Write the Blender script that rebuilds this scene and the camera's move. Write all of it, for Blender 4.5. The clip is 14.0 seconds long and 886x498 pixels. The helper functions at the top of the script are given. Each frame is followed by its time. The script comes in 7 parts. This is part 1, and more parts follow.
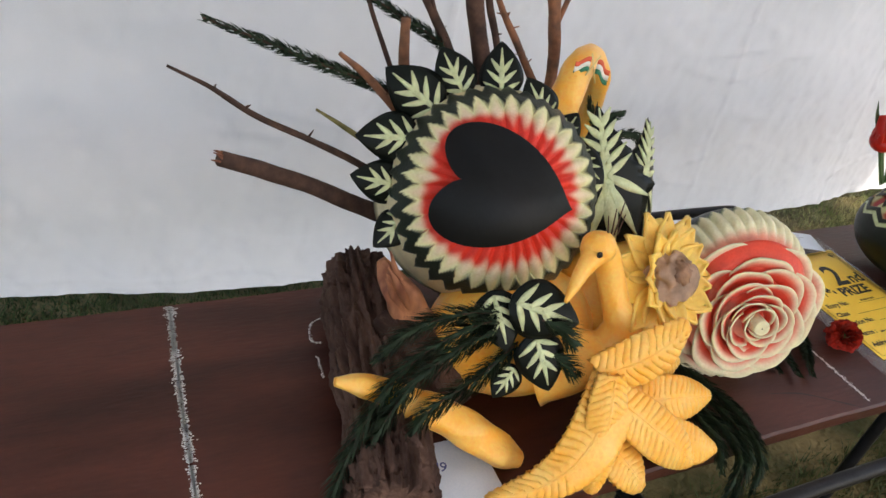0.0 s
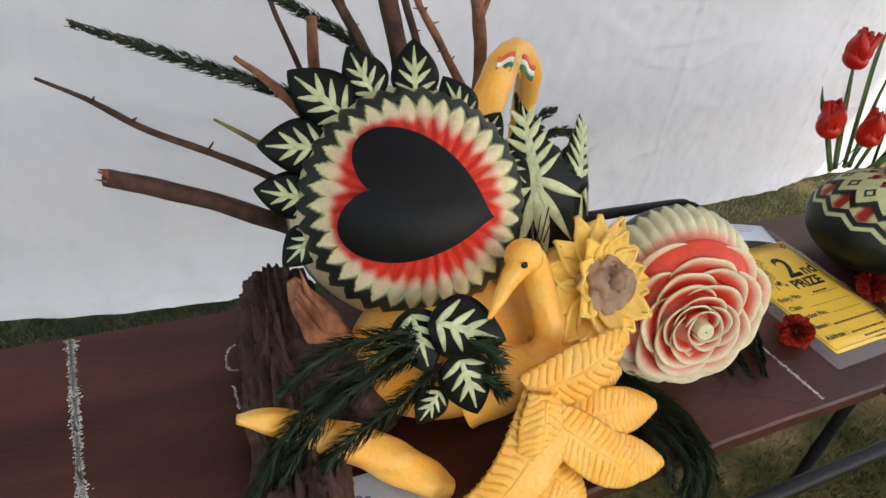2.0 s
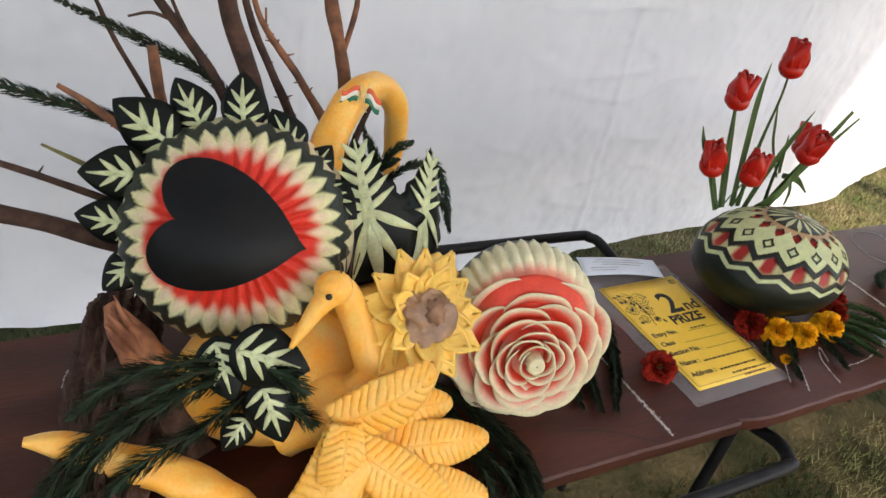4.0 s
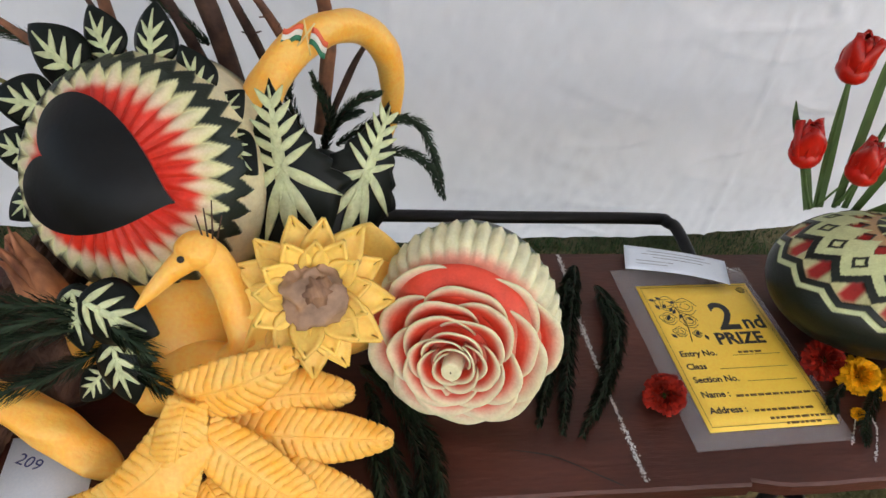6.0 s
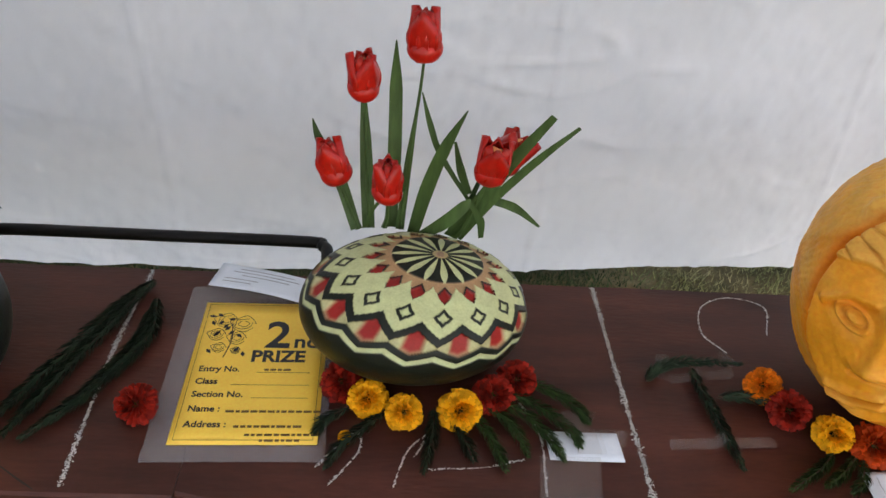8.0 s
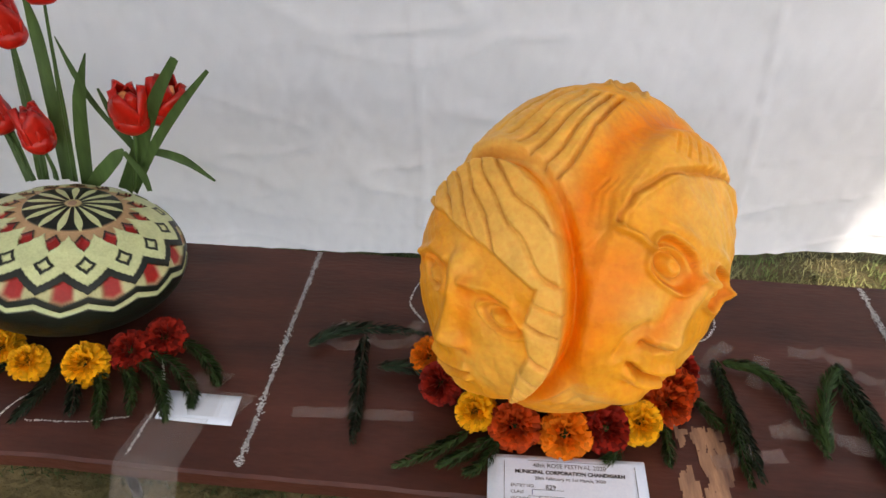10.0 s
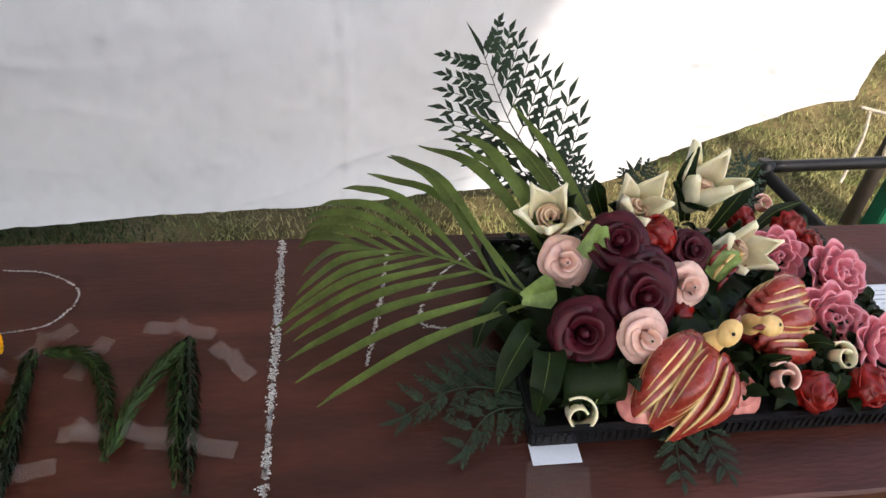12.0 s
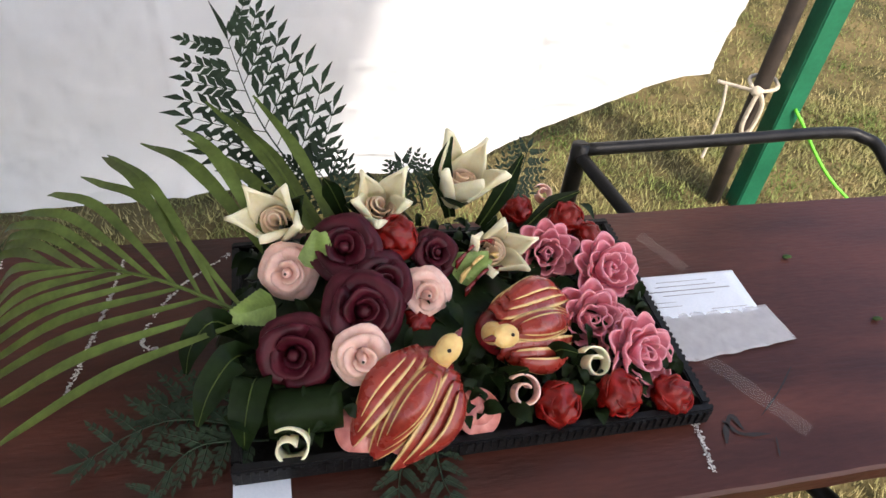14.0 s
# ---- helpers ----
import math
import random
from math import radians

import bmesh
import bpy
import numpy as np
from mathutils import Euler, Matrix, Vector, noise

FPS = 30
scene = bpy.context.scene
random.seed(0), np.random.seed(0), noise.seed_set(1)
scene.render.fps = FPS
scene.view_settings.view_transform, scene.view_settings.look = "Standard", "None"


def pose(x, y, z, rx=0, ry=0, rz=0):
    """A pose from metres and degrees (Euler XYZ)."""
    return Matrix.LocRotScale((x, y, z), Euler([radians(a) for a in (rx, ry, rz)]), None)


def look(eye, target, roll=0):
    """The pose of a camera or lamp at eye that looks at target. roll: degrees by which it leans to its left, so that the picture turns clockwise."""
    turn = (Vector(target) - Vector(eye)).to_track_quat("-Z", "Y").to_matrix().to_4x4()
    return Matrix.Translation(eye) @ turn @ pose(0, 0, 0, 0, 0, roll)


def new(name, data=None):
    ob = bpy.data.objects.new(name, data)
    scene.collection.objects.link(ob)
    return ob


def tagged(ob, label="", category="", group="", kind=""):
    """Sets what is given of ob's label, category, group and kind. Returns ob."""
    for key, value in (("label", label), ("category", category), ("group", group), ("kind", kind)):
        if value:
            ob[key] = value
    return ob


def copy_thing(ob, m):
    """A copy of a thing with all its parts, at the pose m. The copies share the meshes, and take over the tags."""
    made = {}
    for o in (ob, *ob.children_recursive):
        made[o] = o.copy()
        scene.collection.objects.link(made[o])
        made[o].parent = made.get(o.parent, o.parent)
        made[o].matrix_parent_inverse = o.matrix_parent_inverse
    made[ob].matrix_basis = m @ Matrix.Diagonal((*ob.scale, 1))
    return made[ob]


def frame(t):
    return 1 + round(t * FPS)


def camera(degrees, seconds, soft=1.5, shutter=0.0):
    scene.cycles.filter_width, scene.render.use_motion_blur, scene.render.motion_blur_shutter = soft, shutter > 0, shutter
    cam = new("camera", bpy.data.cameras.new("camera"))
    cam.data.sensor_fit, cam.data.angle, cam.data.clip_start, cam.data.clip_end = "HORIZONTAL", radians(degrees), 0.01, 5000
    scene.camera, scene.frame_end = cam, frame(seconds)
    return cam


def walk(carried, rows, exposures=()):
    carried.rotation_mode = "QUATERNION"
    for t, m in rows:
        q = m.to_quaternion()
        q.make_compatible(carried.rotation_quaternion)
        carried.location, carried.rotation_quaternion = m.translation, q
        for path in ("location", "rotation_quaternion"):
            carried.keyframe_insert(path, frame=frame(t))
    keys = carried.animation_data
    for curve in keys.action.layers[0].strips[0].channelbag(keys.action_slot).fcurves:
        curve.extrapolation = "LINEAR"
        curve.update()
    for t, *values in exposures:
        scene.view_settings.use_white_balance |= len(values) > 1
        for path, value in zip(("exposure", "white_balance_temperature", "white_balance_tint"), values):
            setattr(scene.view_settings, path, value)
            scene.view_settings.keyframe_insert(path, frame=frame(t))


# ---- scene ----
cam = camera(63.1, 14.0)
scene.view_settings.exposure = 1.4

PATH = [
    (0, (-1.509, 0.031, 1.518), (-0.671, 1.446, 0.38), 12.7),
    (0.5, (-1.476, 0.057, 1.506), (-0.65, 1.447, 0.33), 12.8),
    (1, (-1.455, 0.066, 1.506), (-0.63, 1.466, 0.339), 12.1),
    (1.5, (-1.45, 0.065, 1.511), (-0.609, 1.483, 0.378), 10.8),
    (2, (-1.411, 0.063, 1.506), (-0.511, 1.446, 0.376), 11.5),
    (2.5, (-1.371, 0.039, 1.519), (-0.441, 1.425, 0.417), 11.7),
    (3, (-1.329, -0.013, 1.533), (-0.379, 1.35, 0.42), 11.9),
    (3.5, (-1.292, -0.027, 1.555), (-0.328, 1.359, 0.483), 11.7),
    (3.7, (-1.264, -0.036, 1.566), (-0.307, 1.353, 0.491), 12.3),
    (5.8, (-0.875, -0.014, 1.572), (-0.470, 1.481, 0.306), 10.3),
    (6, (-0.815, -0.009, 1.574), (-0.455, 1.470, 0.277), 9.1),
    (6.5, (-0.598, -0.058, 1.597), (-0.371, 1.465, 0.320), 7.0),
    (7, (-0.396, -0.056, 1.604), (-0.068, 1.5, 0.391), 5.0),
    (7.5, (-0.141, -0.112, 1.626), (0.09, 1.489, 0.45), 4.2),
    (7.7, (-0.058, -0.125, 1.631), (0.135, 1.459, 0.425), 5.2),
    (9.8, (0.676, -0.051, 1.541), (0.541, 1.512, 0.3), -0.1),
    (10, (0.76, -0.087, 1.552), (0.605, 1.489, 0.331), 0.3),
    (10.5, (0.886, -0.082, 1.541), (0.767, 1.481, 0.299), -0.2),
    (11, (1.037, -0.007, 1.525), (1.023, 1.548, 0.268), 0.0),
    (11.5, (1.299, 0.038, 1.492), (1.393, 1.557, 0.194), 3.5),
    (12, (1.466, 0.071, 1.464), (1.739, 1.559, 0.157), 5.2),
    (12.5, (1.532, 0.1, 1.465), (2.023, 1.532, 0.159), 8.7),
    (13, (1.663, 0.106, 1.453), (2.027, 1.537, 0.104), 8.1),
    (13.5, (1.718, 0.12, 1.451), (2.17, 1.522, 0.097), 8.6),
    (14, (1.741, 0.126, 1.448), (2.168, 1.544, 0.105), 7.3),
]
walk(cam, [(t, look(e, g, r)) for t, e, g, r in PATH], [(0.0, 1.55, 6900, 11), (6.6, 1.56, 6900, 11), (7.7, 1.38, 6800, 11), (10.5, 1.40, 7000, 12), (12.0, 1.34, 6800, 12), (14.0, 1.36, 6800, 12)])


# ---- light ----
world = bpy.data.worlds.new("world")
scene.world = world
world.use_nodes = True
sky = world.node_tree.nodes.new("ShaderNodeTexSky")
sky.sky_type, sky.sun_disc = "NISHITA", False
TO_SUN = Vector((0.25, -0.6, 0.75)).normalized()
sky.sun_elevation = math.asin(TO_SUN.z)
sky.sun_rotation = math.atan2(TO_SUN.x, TO_SUN.y)
sky.dust_density = 3.0
world.node_tree.links.new(sky.outputs[0], world.node_tree.nodes["Background"].inputs[0])
world.node_tree.nodes["Background"].inputs[1].default_value = 0.15
sun = new("sun", bpy.data.lights.new("sun", "SUN"))
sun.data.energy, sun.data.angle, sun.data.color = 1.9, radians(2.0), (1.0, 0.95, 0.88)
sun.matrix_world = look(TO_SUN * 10, (0, 0, 0))


# ---- materials ----
def mat(name, base, var=0.25, scale=25.0, rough=0.5, bump=0.15, bscale=180.0, metal=0.0, tint="", island=0.0, spec=0.5, sss=0.0, second=None, trans=0.0, stretch=None, coat=0.0, alpha=1.0, deep=0.002):
    """A procedural surface: two scales of colour variation, fine relief, and where named the vertex tint of the mesh."""
    m = bpy.data.materials.new(name)
    m.use_nodes = True
    nt = m.node_tree
    N, L = nt.nodes.new, nt.links.new
    b = nt.nodes["Principled BSDF"]
    co = N("ShaderNodeTexCoord")
    mp = N("ShaderNodeMapping")
    L(co.outputs["Object"], mp.inputs[0])
    if stretch:
        mp.inputs["Scale"].default_value = stretch
    n1, n2 = N("ShaderNodeTexNoise"), N("ShaderNodeTexNoise")
    n1.inputs["Scale"].default_value, n1.inputs["Detail"].default_value = scale, 4
    n2.inputs["Scale"].default_value, n2.inputs["Detail"].default_value = bscale, 3
    L(mp.outputs[0], n1.inputs[0]), L(mp.outputs[0], n2.inputs[0])
    ramp = N("ShaderNodeValToRGB")
    ramp.color_ramp.elements[0].position, ramp.color_ramp.elements[1].position = 0.3, 0.7
    lo = second or [c * (1 - var) for c in base]
    hi = [min(1, c * (1 + var * 0.6)) for c in base]
    ramp.color_ramp.elements[0].color, ramp.color_ramp.elements[1].color = (*lo, 1), (*hi, 1)
    L(n1.outputs[0], ramp.inputs[0])
    out = ramp.outputs[0]
    if tint:
        vc = N("ShaderNodeVertexColor")
        vc.layer_name = tint
        mx = N("ShaderNodeMixRGB")
        mx.blend_type = "MULTIPLY"
        mx.inputs[0].default_value = 1.0
        L(vc.outputs[0], mx.inputs[1]), L(out, mx.inputs[2])
        out = mx.outputs[0]
    if island:
        geo, oi, ad = N("ShaderNodeNewGeometry"), N("ShaderNodeObjectInfo"), N("ShaderNodeMath")
        L(geo.outputs["Random Per Island"], ad.inputs[0]), L(oi.outputs["Random"], ad.inputs[1])
        fr = N("ShaderNodeMath")
        fr.operation = "FRACT"
        L(ad.outputs[0], fr.inputs[0])
        mr = N("ShaderNodeMapRange")
        mr.inputs[3].default_value, mr.inputs[4].default_value = 1 - island, 1 + island
        L(fr.outputs[0], mr.inputs[0])
        hs = N("ShaderNodeHueSaturation")
        L(mr.outputs[0], hs.inputs["Value"]), L(out, hs.inputs["Color"])
        out = hs.outputs[0]
    fine = N("ShaderNodeMixRGB")
    fine.blend_type = "OVERLAY"
    fine.inputs[0].default_value = 0.25
    L(out, fine.inputs[1]), L(n2.outputs[0], fine.inputs[2])
    L(fine.outputs[0], b.inputs["Base Color"])
    rr = N("ShaderNodeMapRange")
    rr.inputs[3].default_value, rr.inputs[4].default_value = max(0.02, rough - 0.1), min(1, rough + 0.1)
    L(n1.outputs[0], rr.inputs[0]), L(rr.outputs[0], b.inputs["Roughness"])
    b.inputs["Metallic"].default_value, b.inputs["Specular IOR Level"].default_value = metal, spec
    b.inputs["Coat Weight"].default_value = coat
    if sss:
        b.inputs["Subsurface Weight"].default_value, b.inputs["Subsurface Scale"].default_value = sss, 0.006
        b.inputs["Subsurface Radius"].default_value = (1.0, 0.5, 0.25)
    if bump:
        bp = N("ShaderNodeBump")
        bp.inputs["Strength"].default_value, bp.inputs["Distance"].default_value = bump, deep
        L(n2.outputs[0], bp.inputs["Height"]), L(bp.outputs[0], b.inputs["Normal"])
    if trans:
        tl, ms = N("ShaderNodeBsdfTranslucent"), N("ShaderNodeMixShader")
        ms.inputs[0].default_value = trans
        L(fine.outputs[0], tl.inputs[0]), L(b.outputs[0], ms.inputs[1]), L(tl.outputs[0], ms.inputs[2])
        L(ms.outputs[0], nt.nodes["Material Output"].inputs[0])
    if alpha < 1:
        b.inputs["Alpha"].default_value = alpha
    return m


M_CLOTH = mat("white_cloth", (0.83, 0.825, 0.835), 0.04, 3, 0.85, 0.25, 900, trans=0.2)
M_SHADE_ROOF = mat("shade_cloth", (0.85, 0.85, 0.86), 0.05, 2, 0.9, 0.0, trans=0.5)
M_SOIL = mat("lawn_soil", (0.15, 0.11, 0.05), 0.5, 4, 0.95, 1.0, 45, second=(0.03, 0.036, 0.012), deep=0.02, spec=0.1)
M_GRASS = mat("grass_blade", (0.085, 0.13, 0.03), 0.3, 3.4, 0.8, 0.0, island=0.5, second=(0.34, 0.27, 0.13), spec=0.18)
# greener copy of the grass, darkened so that its colour holds the shade
M_GRASS_SHADE = mat("shaded_green_grass_blade", (0.030, 0.052, 0.014), 0.35, 2.6, 0.8, 0.0, island=0.5, second=(0.055, 0.060, 0.022), spec=0.12)
M_BOARD = mat("brown_paint", (0.082, 0.0255, 0.0172), 0.30, 9, 0.36, 0.35, 120, second=(0.038, 0.0125, 0.0088), stretch=(0.35, 1.6, 1), spec=0.26)
M_WOOD = mat("bare_wood", (0.36, 0.20, 0.11), 0.4, 18, 0.75, 0.4, 90, second=(0.13, 0.065, 0.045), stretch=(4, 0.7, 1))
M_PIPE = mat("black_enamel", (0.012, 0.012, 0.013), 0.4, 30, 0.35, 0.2, 250, spec=0.18)
M_RUST = mat("rusty_pipe", (0.045, 0.032, 0.025), 0.5, 20, 0.7, 0.4, 200)
M_GREEN = mat("green_paint", (0.010, 0.13, 0.065), 0.25, 8, 0.4, 0.15, 80)
M_ROPE = mat("cotton_rope", (0.55, 0.48, 0.38), 0.3, 60, 0.9, 0.6, 400)
M_LINE = mat("green_cord", (0.14, 0.62, 0.04), 0.2, 60, 0.6, 0.3, 400)
M_CHALK = mat("chalk", (0.84, 0.83, 0.80), 0.2, 90, 0.95, 0.5, 500)
M_HEART = mat("heart_rind", (0.007, 0.0078, 0.0085), 0.35, 14, 0.36, 0.12, 120, spec=0.15)
M_DARKRIND = mat("dark_rind", (0.006, 0.0085, 0.007), 0.35, 14, 0.36, 0.12, 120, spec=0.14)
M_FRUIT = mat("melon_flesh", (0.95, 0.95, 0.95), 0.14, 55, 0.38, 0.3, 300, tint="tint", sss=0.10, spec=0.3)
M_CREAM = mat("pale_rind", (0.58, 0.63, 0.36), 0.25, 60, 0.45, 0.3, 260, sss=0.1)
M_PUMP = mat("pumpkin_flesh", (0.90, 0.385, 0.040), 0.26, 30, 0.34, 0.45, 190, sss=0.12, spec=0.34, second=(0.92, 0.56, 0.145))
M_PUMPC = mat("carved_pumpkin", (0.95, 0.95, 0.95), 0.16, 30, 0.45, 0.5, 160, tint="tint", spec=0.22)
M_PETALY = mat("pale_pumpkin", (0.93, 0.60, 0.13), 0.15, 40, 0.42, 0.25, 260, sss=0.15, island=0.12)
M_GINGER = mat("ginger_skin", (0.36, 0.22, 0.14), 0.4, 45, 0.6, 0.6, 120)
M_BARK = mat("bark", (0.105, 0.060, 0.045), 0.55, 26, 0.9, 1.0, 70, second=(0.036, 0.019, 0.015), stretch=(1, 0.22, 1), deep=0.012, spec=0.18)
M_STUB = mat("split_wood", (0.44, 0.19, 0.09), 0.5, 40, 0.8, 0.8, 90, second=(0.16, 0.05, 0.03), stretch=(1, 1, 0.25))
M_TWIG = mat("twig_bark", (0.085, 0.048, 0.036), 0.5, 40, 0.85, 0.6, 150, second=(0.04, 0.025, 0.022), spec=0.18)
M_TWIGO = mat("orange_bark", (0.24, 0.10, 0.05), 0.5, 40, 0.8, 0.6, 150, second=(0.09, 0.045, 0.03))
M_NEEDLE = mat("fir_needle", (0.020, 0.036, 0.019), 0.35, 40, 0.6, 0.0, island=0.45, spec=0.18)
M_NEEDLEL = mat("green_needle", (0.036, 0.070, 0.020), 0.35, 40, 0.6, 0.0, island=0.45, spec=0.18)
M_STEM = mat("tulip_leaf", (0.055, 0.098, 0.028), 0.35, 30, 0.45, 0.2, 120, stretch=(1, 1, 0.2), spec=0.18)
M_TULIP = mat("tulip_red", (0.46, 0.010, 0.005), 0.3, 35, 0.30, 0.2, 150, coat=0.1, spec=0.3)
M_TULIPIN = mat("tulip_flesh", (0.80, 0.30, 0.10), 0.3, 90, 0.4, 0.3, 200)
M_YEL = mat("marigold_yellow", (0.90, 0.42, 0.008), 0.2, 60, 0.7, 0.0, island=0.25, spec=0.18)
M_ORA = mat("marigold_orange", (0.80, 0.19, 0.006), 0.2, 60, 0.7, 0.0, island=0.3, spec=0.18)
M_ORR = mat("marigold_rust", (0.52, 0.055, 0.005), 0.3, 60, 0.7, 0.0, island=0.45, spec=0.18)
M_RED = mat("marigold_red", (0.27, 0.014, 0.006), 0.3, 60, 0.7, 0.0, island=0.5, spec=0.18)
M_PAPERY = mat("yellow_card", (0.92, 0.60, 0.075), 0.05, 20, 0.45, 0.05, 300)
M_PAPERW = mat("white_paper", (0.70, 0.76, 0.84), 0.04, 30, 0.6, 0.1, 300)
M_INK = mat("ink", (0.02, 0.02, 0.025), 0.1, 50, 0.6, 0.0)
M_INKG = mat("grey_print", (0.22, 0.23, 0.26), 0.1, 50, 0.6, 0.0)
M_INKB = mat("blue_ink", (0.05, 0.07, 0.25), 0.1, 50, 0.6, 0.0)
M_INKBR = mat("brown_ink", (0.16, 0.09, 0.02), 0.1, 50, 0.6, 0.0)
M_PLASTIC = mat("clear_film", (0.55, 0.53, 0.54), 0.05, 30, 0.2, 0.5, 40, alpha=0.17)
M_TAPE = mat("clear_tape", (0.62, 0.55, 0.50), 0.15, 40, 0.3, 0.4, 60, alpha=0.07)
M_ORANGEF = mat("flag_orange", (0.75, 0.12, 0.05), 0.1, 50, 0.5, 0.0)
M_WHITEF = mat("flag_white", (0.78, 0.76, 0.70), 0.1, 50, 0.5, 0.0)
M_GREENF = mat("flag_green", (0.02, 0.17, 0.09), 0.1, 50, 0.5, 0.0)
M_GOLD = mat("gilt_stick", (0.80, 0.60, 0.25), 0.1, 50, 0.4, 0.0)
M_BEET = mat("beetroot", (0.062, 0.007, 0.014), 0.4, 60, 0.32, 0.3, 200, island=0.2, spec=0.18)
M_PINK = mat("turnip_pink", (0.82, 0.52, 0.44), 0.15, 50, 0.42, 0.25, 220, sss=0.15)
M_RADISH = mat("radish_petal", (0.95, 0.95, 0.95), 0.12, 60, 0.35, 0.2, 220, tint="tint", sss=0.1)
M_LILY = mat("lily_white", (0.86, 0.80, 0.56), 0.12, 50, 0.42, 0.25, 220, sss=0.12)
M_LILYC = mat("lily_heart", (0.80, 0.60, 0.45), 0.12, 50, 0.42, 0.25, 220, sss=0.12)
M_TOM = mat("tomato_red", (0.22, 0.006, 0.004), 0.5, 70, 0.32, 1.0, 110, coat=0.12, spec=0.25)
M_APPLET = mat("cut_apple", (0.95, 0.95, 0.95), 0.2, 60, 0.28, 0.15, 200, tint="tint", coat=0.2)
M_APPLE = mat("apple_skin", (0.22, 0.014, 0.018), 0.45, 45, 0.25, 0.1, 200, coat=0.4, stretch=(1, 1, 0.3))
M_APPLEIN = mat("apple_flesh", (0.82, 0.56, 0.22), 0.2, 40, 0.42, 0.25, 220, sss=0.12)
M_PALM = mat("palm_leaf", (0.085, 0.122, 0.028), 0.35, 25, 0.45, 0.15, 160, island=0.2, spec=0.18)
M_FERN = mat("fern_leaf", (0.024, 0.042, 0.024), 0.3, 30, 0.55, 0.1, island=0.25, spec=0.18)
M_LEAF = mat("dark_leaf", (0.010, 0.020, 0.006), 0.4, 40, 0.40, 0.35, 120, spec=0.09)
M_CELERY = mat("celery_leaf", (0.22, 0.32, 0.08), 0.3, 60, 0.5, 0.3, 200)
M_TRAY = mat("black_tray", (0.010, 0.010, 0.011), 0.3, 60, 0.45, 0.5, 160, spec=0.18)
M_BLACK = mat("clove_black", (0.015, 0.010, 0.008), 0.3, 60, 0.6, 0.3, 200)
M_BROWNB = mat("brown_skirt", (0.10, 0.07, 0.06), 0.3, 6, 0.8, 0.2, 60)

# ---- building helpers ----
ORIGIN = {}


def bm_new(tint=False):
    bm = bmesh.new()
    if tint:
        bm.verts.layers.float_color.new("tint")
    return bm


def thing(name, loc, label, category, group="", kind=""):
    e = new(name)
    e.empty_display_size = 0.02
    e.location = loc
    ORIGIN[e] = Vector(loc)
    return tagged(e, label, category, group, kind)


def to_mesh(name, bm, m, smooth=True):
    me = bpy.data.meshes.new(name)
    bm.to_mesh(me)
    bm.free()
    if smooth:
        me.polygons.foreach_set("use_smooth", [True] * len(me.polygons))
    for k in (m if isinstance(m, (list, tuple)) else [m]):
        me.materials.append(k)
    return me


def part(name, bm, m, parent, label="", smooth=True, kind=""):
    o = ORIGIN[parent]
    if o.length:
        bmesh.ops.translate(bm, verts=bm.verts, vec=-o)
    ob = new(name, to_mesh(name, bm, m, smooth))
    ob.parent = parent
    ORIGIN[ob] = o
    if kind:
        ob["kind"] = kind
    return tagged(ob, label)


def piece(name, me, parent, m=None):
    """A part on shared mesh data, posed in the parent's own space."""
    ob = new(name, me)
    ob.parent = parent
    ORIGIN[ob] = ORIGIN[parent]
    if m is not None:
        ob.matrix_basis = m
    return ob


def solo(name, bm, m, label, category, group="", kind="", smooth=True):
    ob = new(name, to_mesh(name, bm, m, smooth))
    ORIGIN[ob] = Vector()
    return tagged(ob, label, category, group, kind)


def orient(pos, n, spin=0.0, s=1.0, sy=None, sz=None):
    q = Vector(n).normalized().to_track_quat("Z", "Y")
    return Matrix.LocRotScale(Vector(pos), q, None) @ pose(0, 0, 0, 0, 0, spin) @ Matrix.Diagonal((s, sy or s, sz or s, 1))


def along(pos, ahead, face, s=1.0):
    """A pose whose y axis goes along ahead and whose z axis leans to face."""
    y = Vector(ahead).normalized()
    x = y.cross(Vector(face)).normalized()
    z = x.cross(y)
    return Matrix.Translation(pos) @ Matrix((x, y, z)).transposed().to_4x4() @ Matrix.Scale(s, 4)


def spline(pts, n):
    p = [Vector(q) for q in pts]
    p = [2 * p[0] - p[1]] + p + [2 * p[-1] - p[-2]]
    out, segs = [], len(p) - 3
    for i in range(n + 1):
        f = i / n * segs
        k = min(int(f), segs - 1)
        u = f - k
        a, b, c, d = p[k:k + 4]
        out.append(0.5 * ((2 * b) + (c - a) * u + (2 * a - 5 * b + 4 * c - d) * u * u + (3 * b - a - 3 * c + d) * u ** 3))
    return out


def mixed(vals, f):
    f = max(0, min(1, f)) * (len(vals) - 1)
    k = min(int(f), len(vals) - 2) if len(vals) > 1 else 0
    return vals[k] if len(vals) == 1 else vals[k] + (vals[k + 1] - vals[k]) * (f - k)


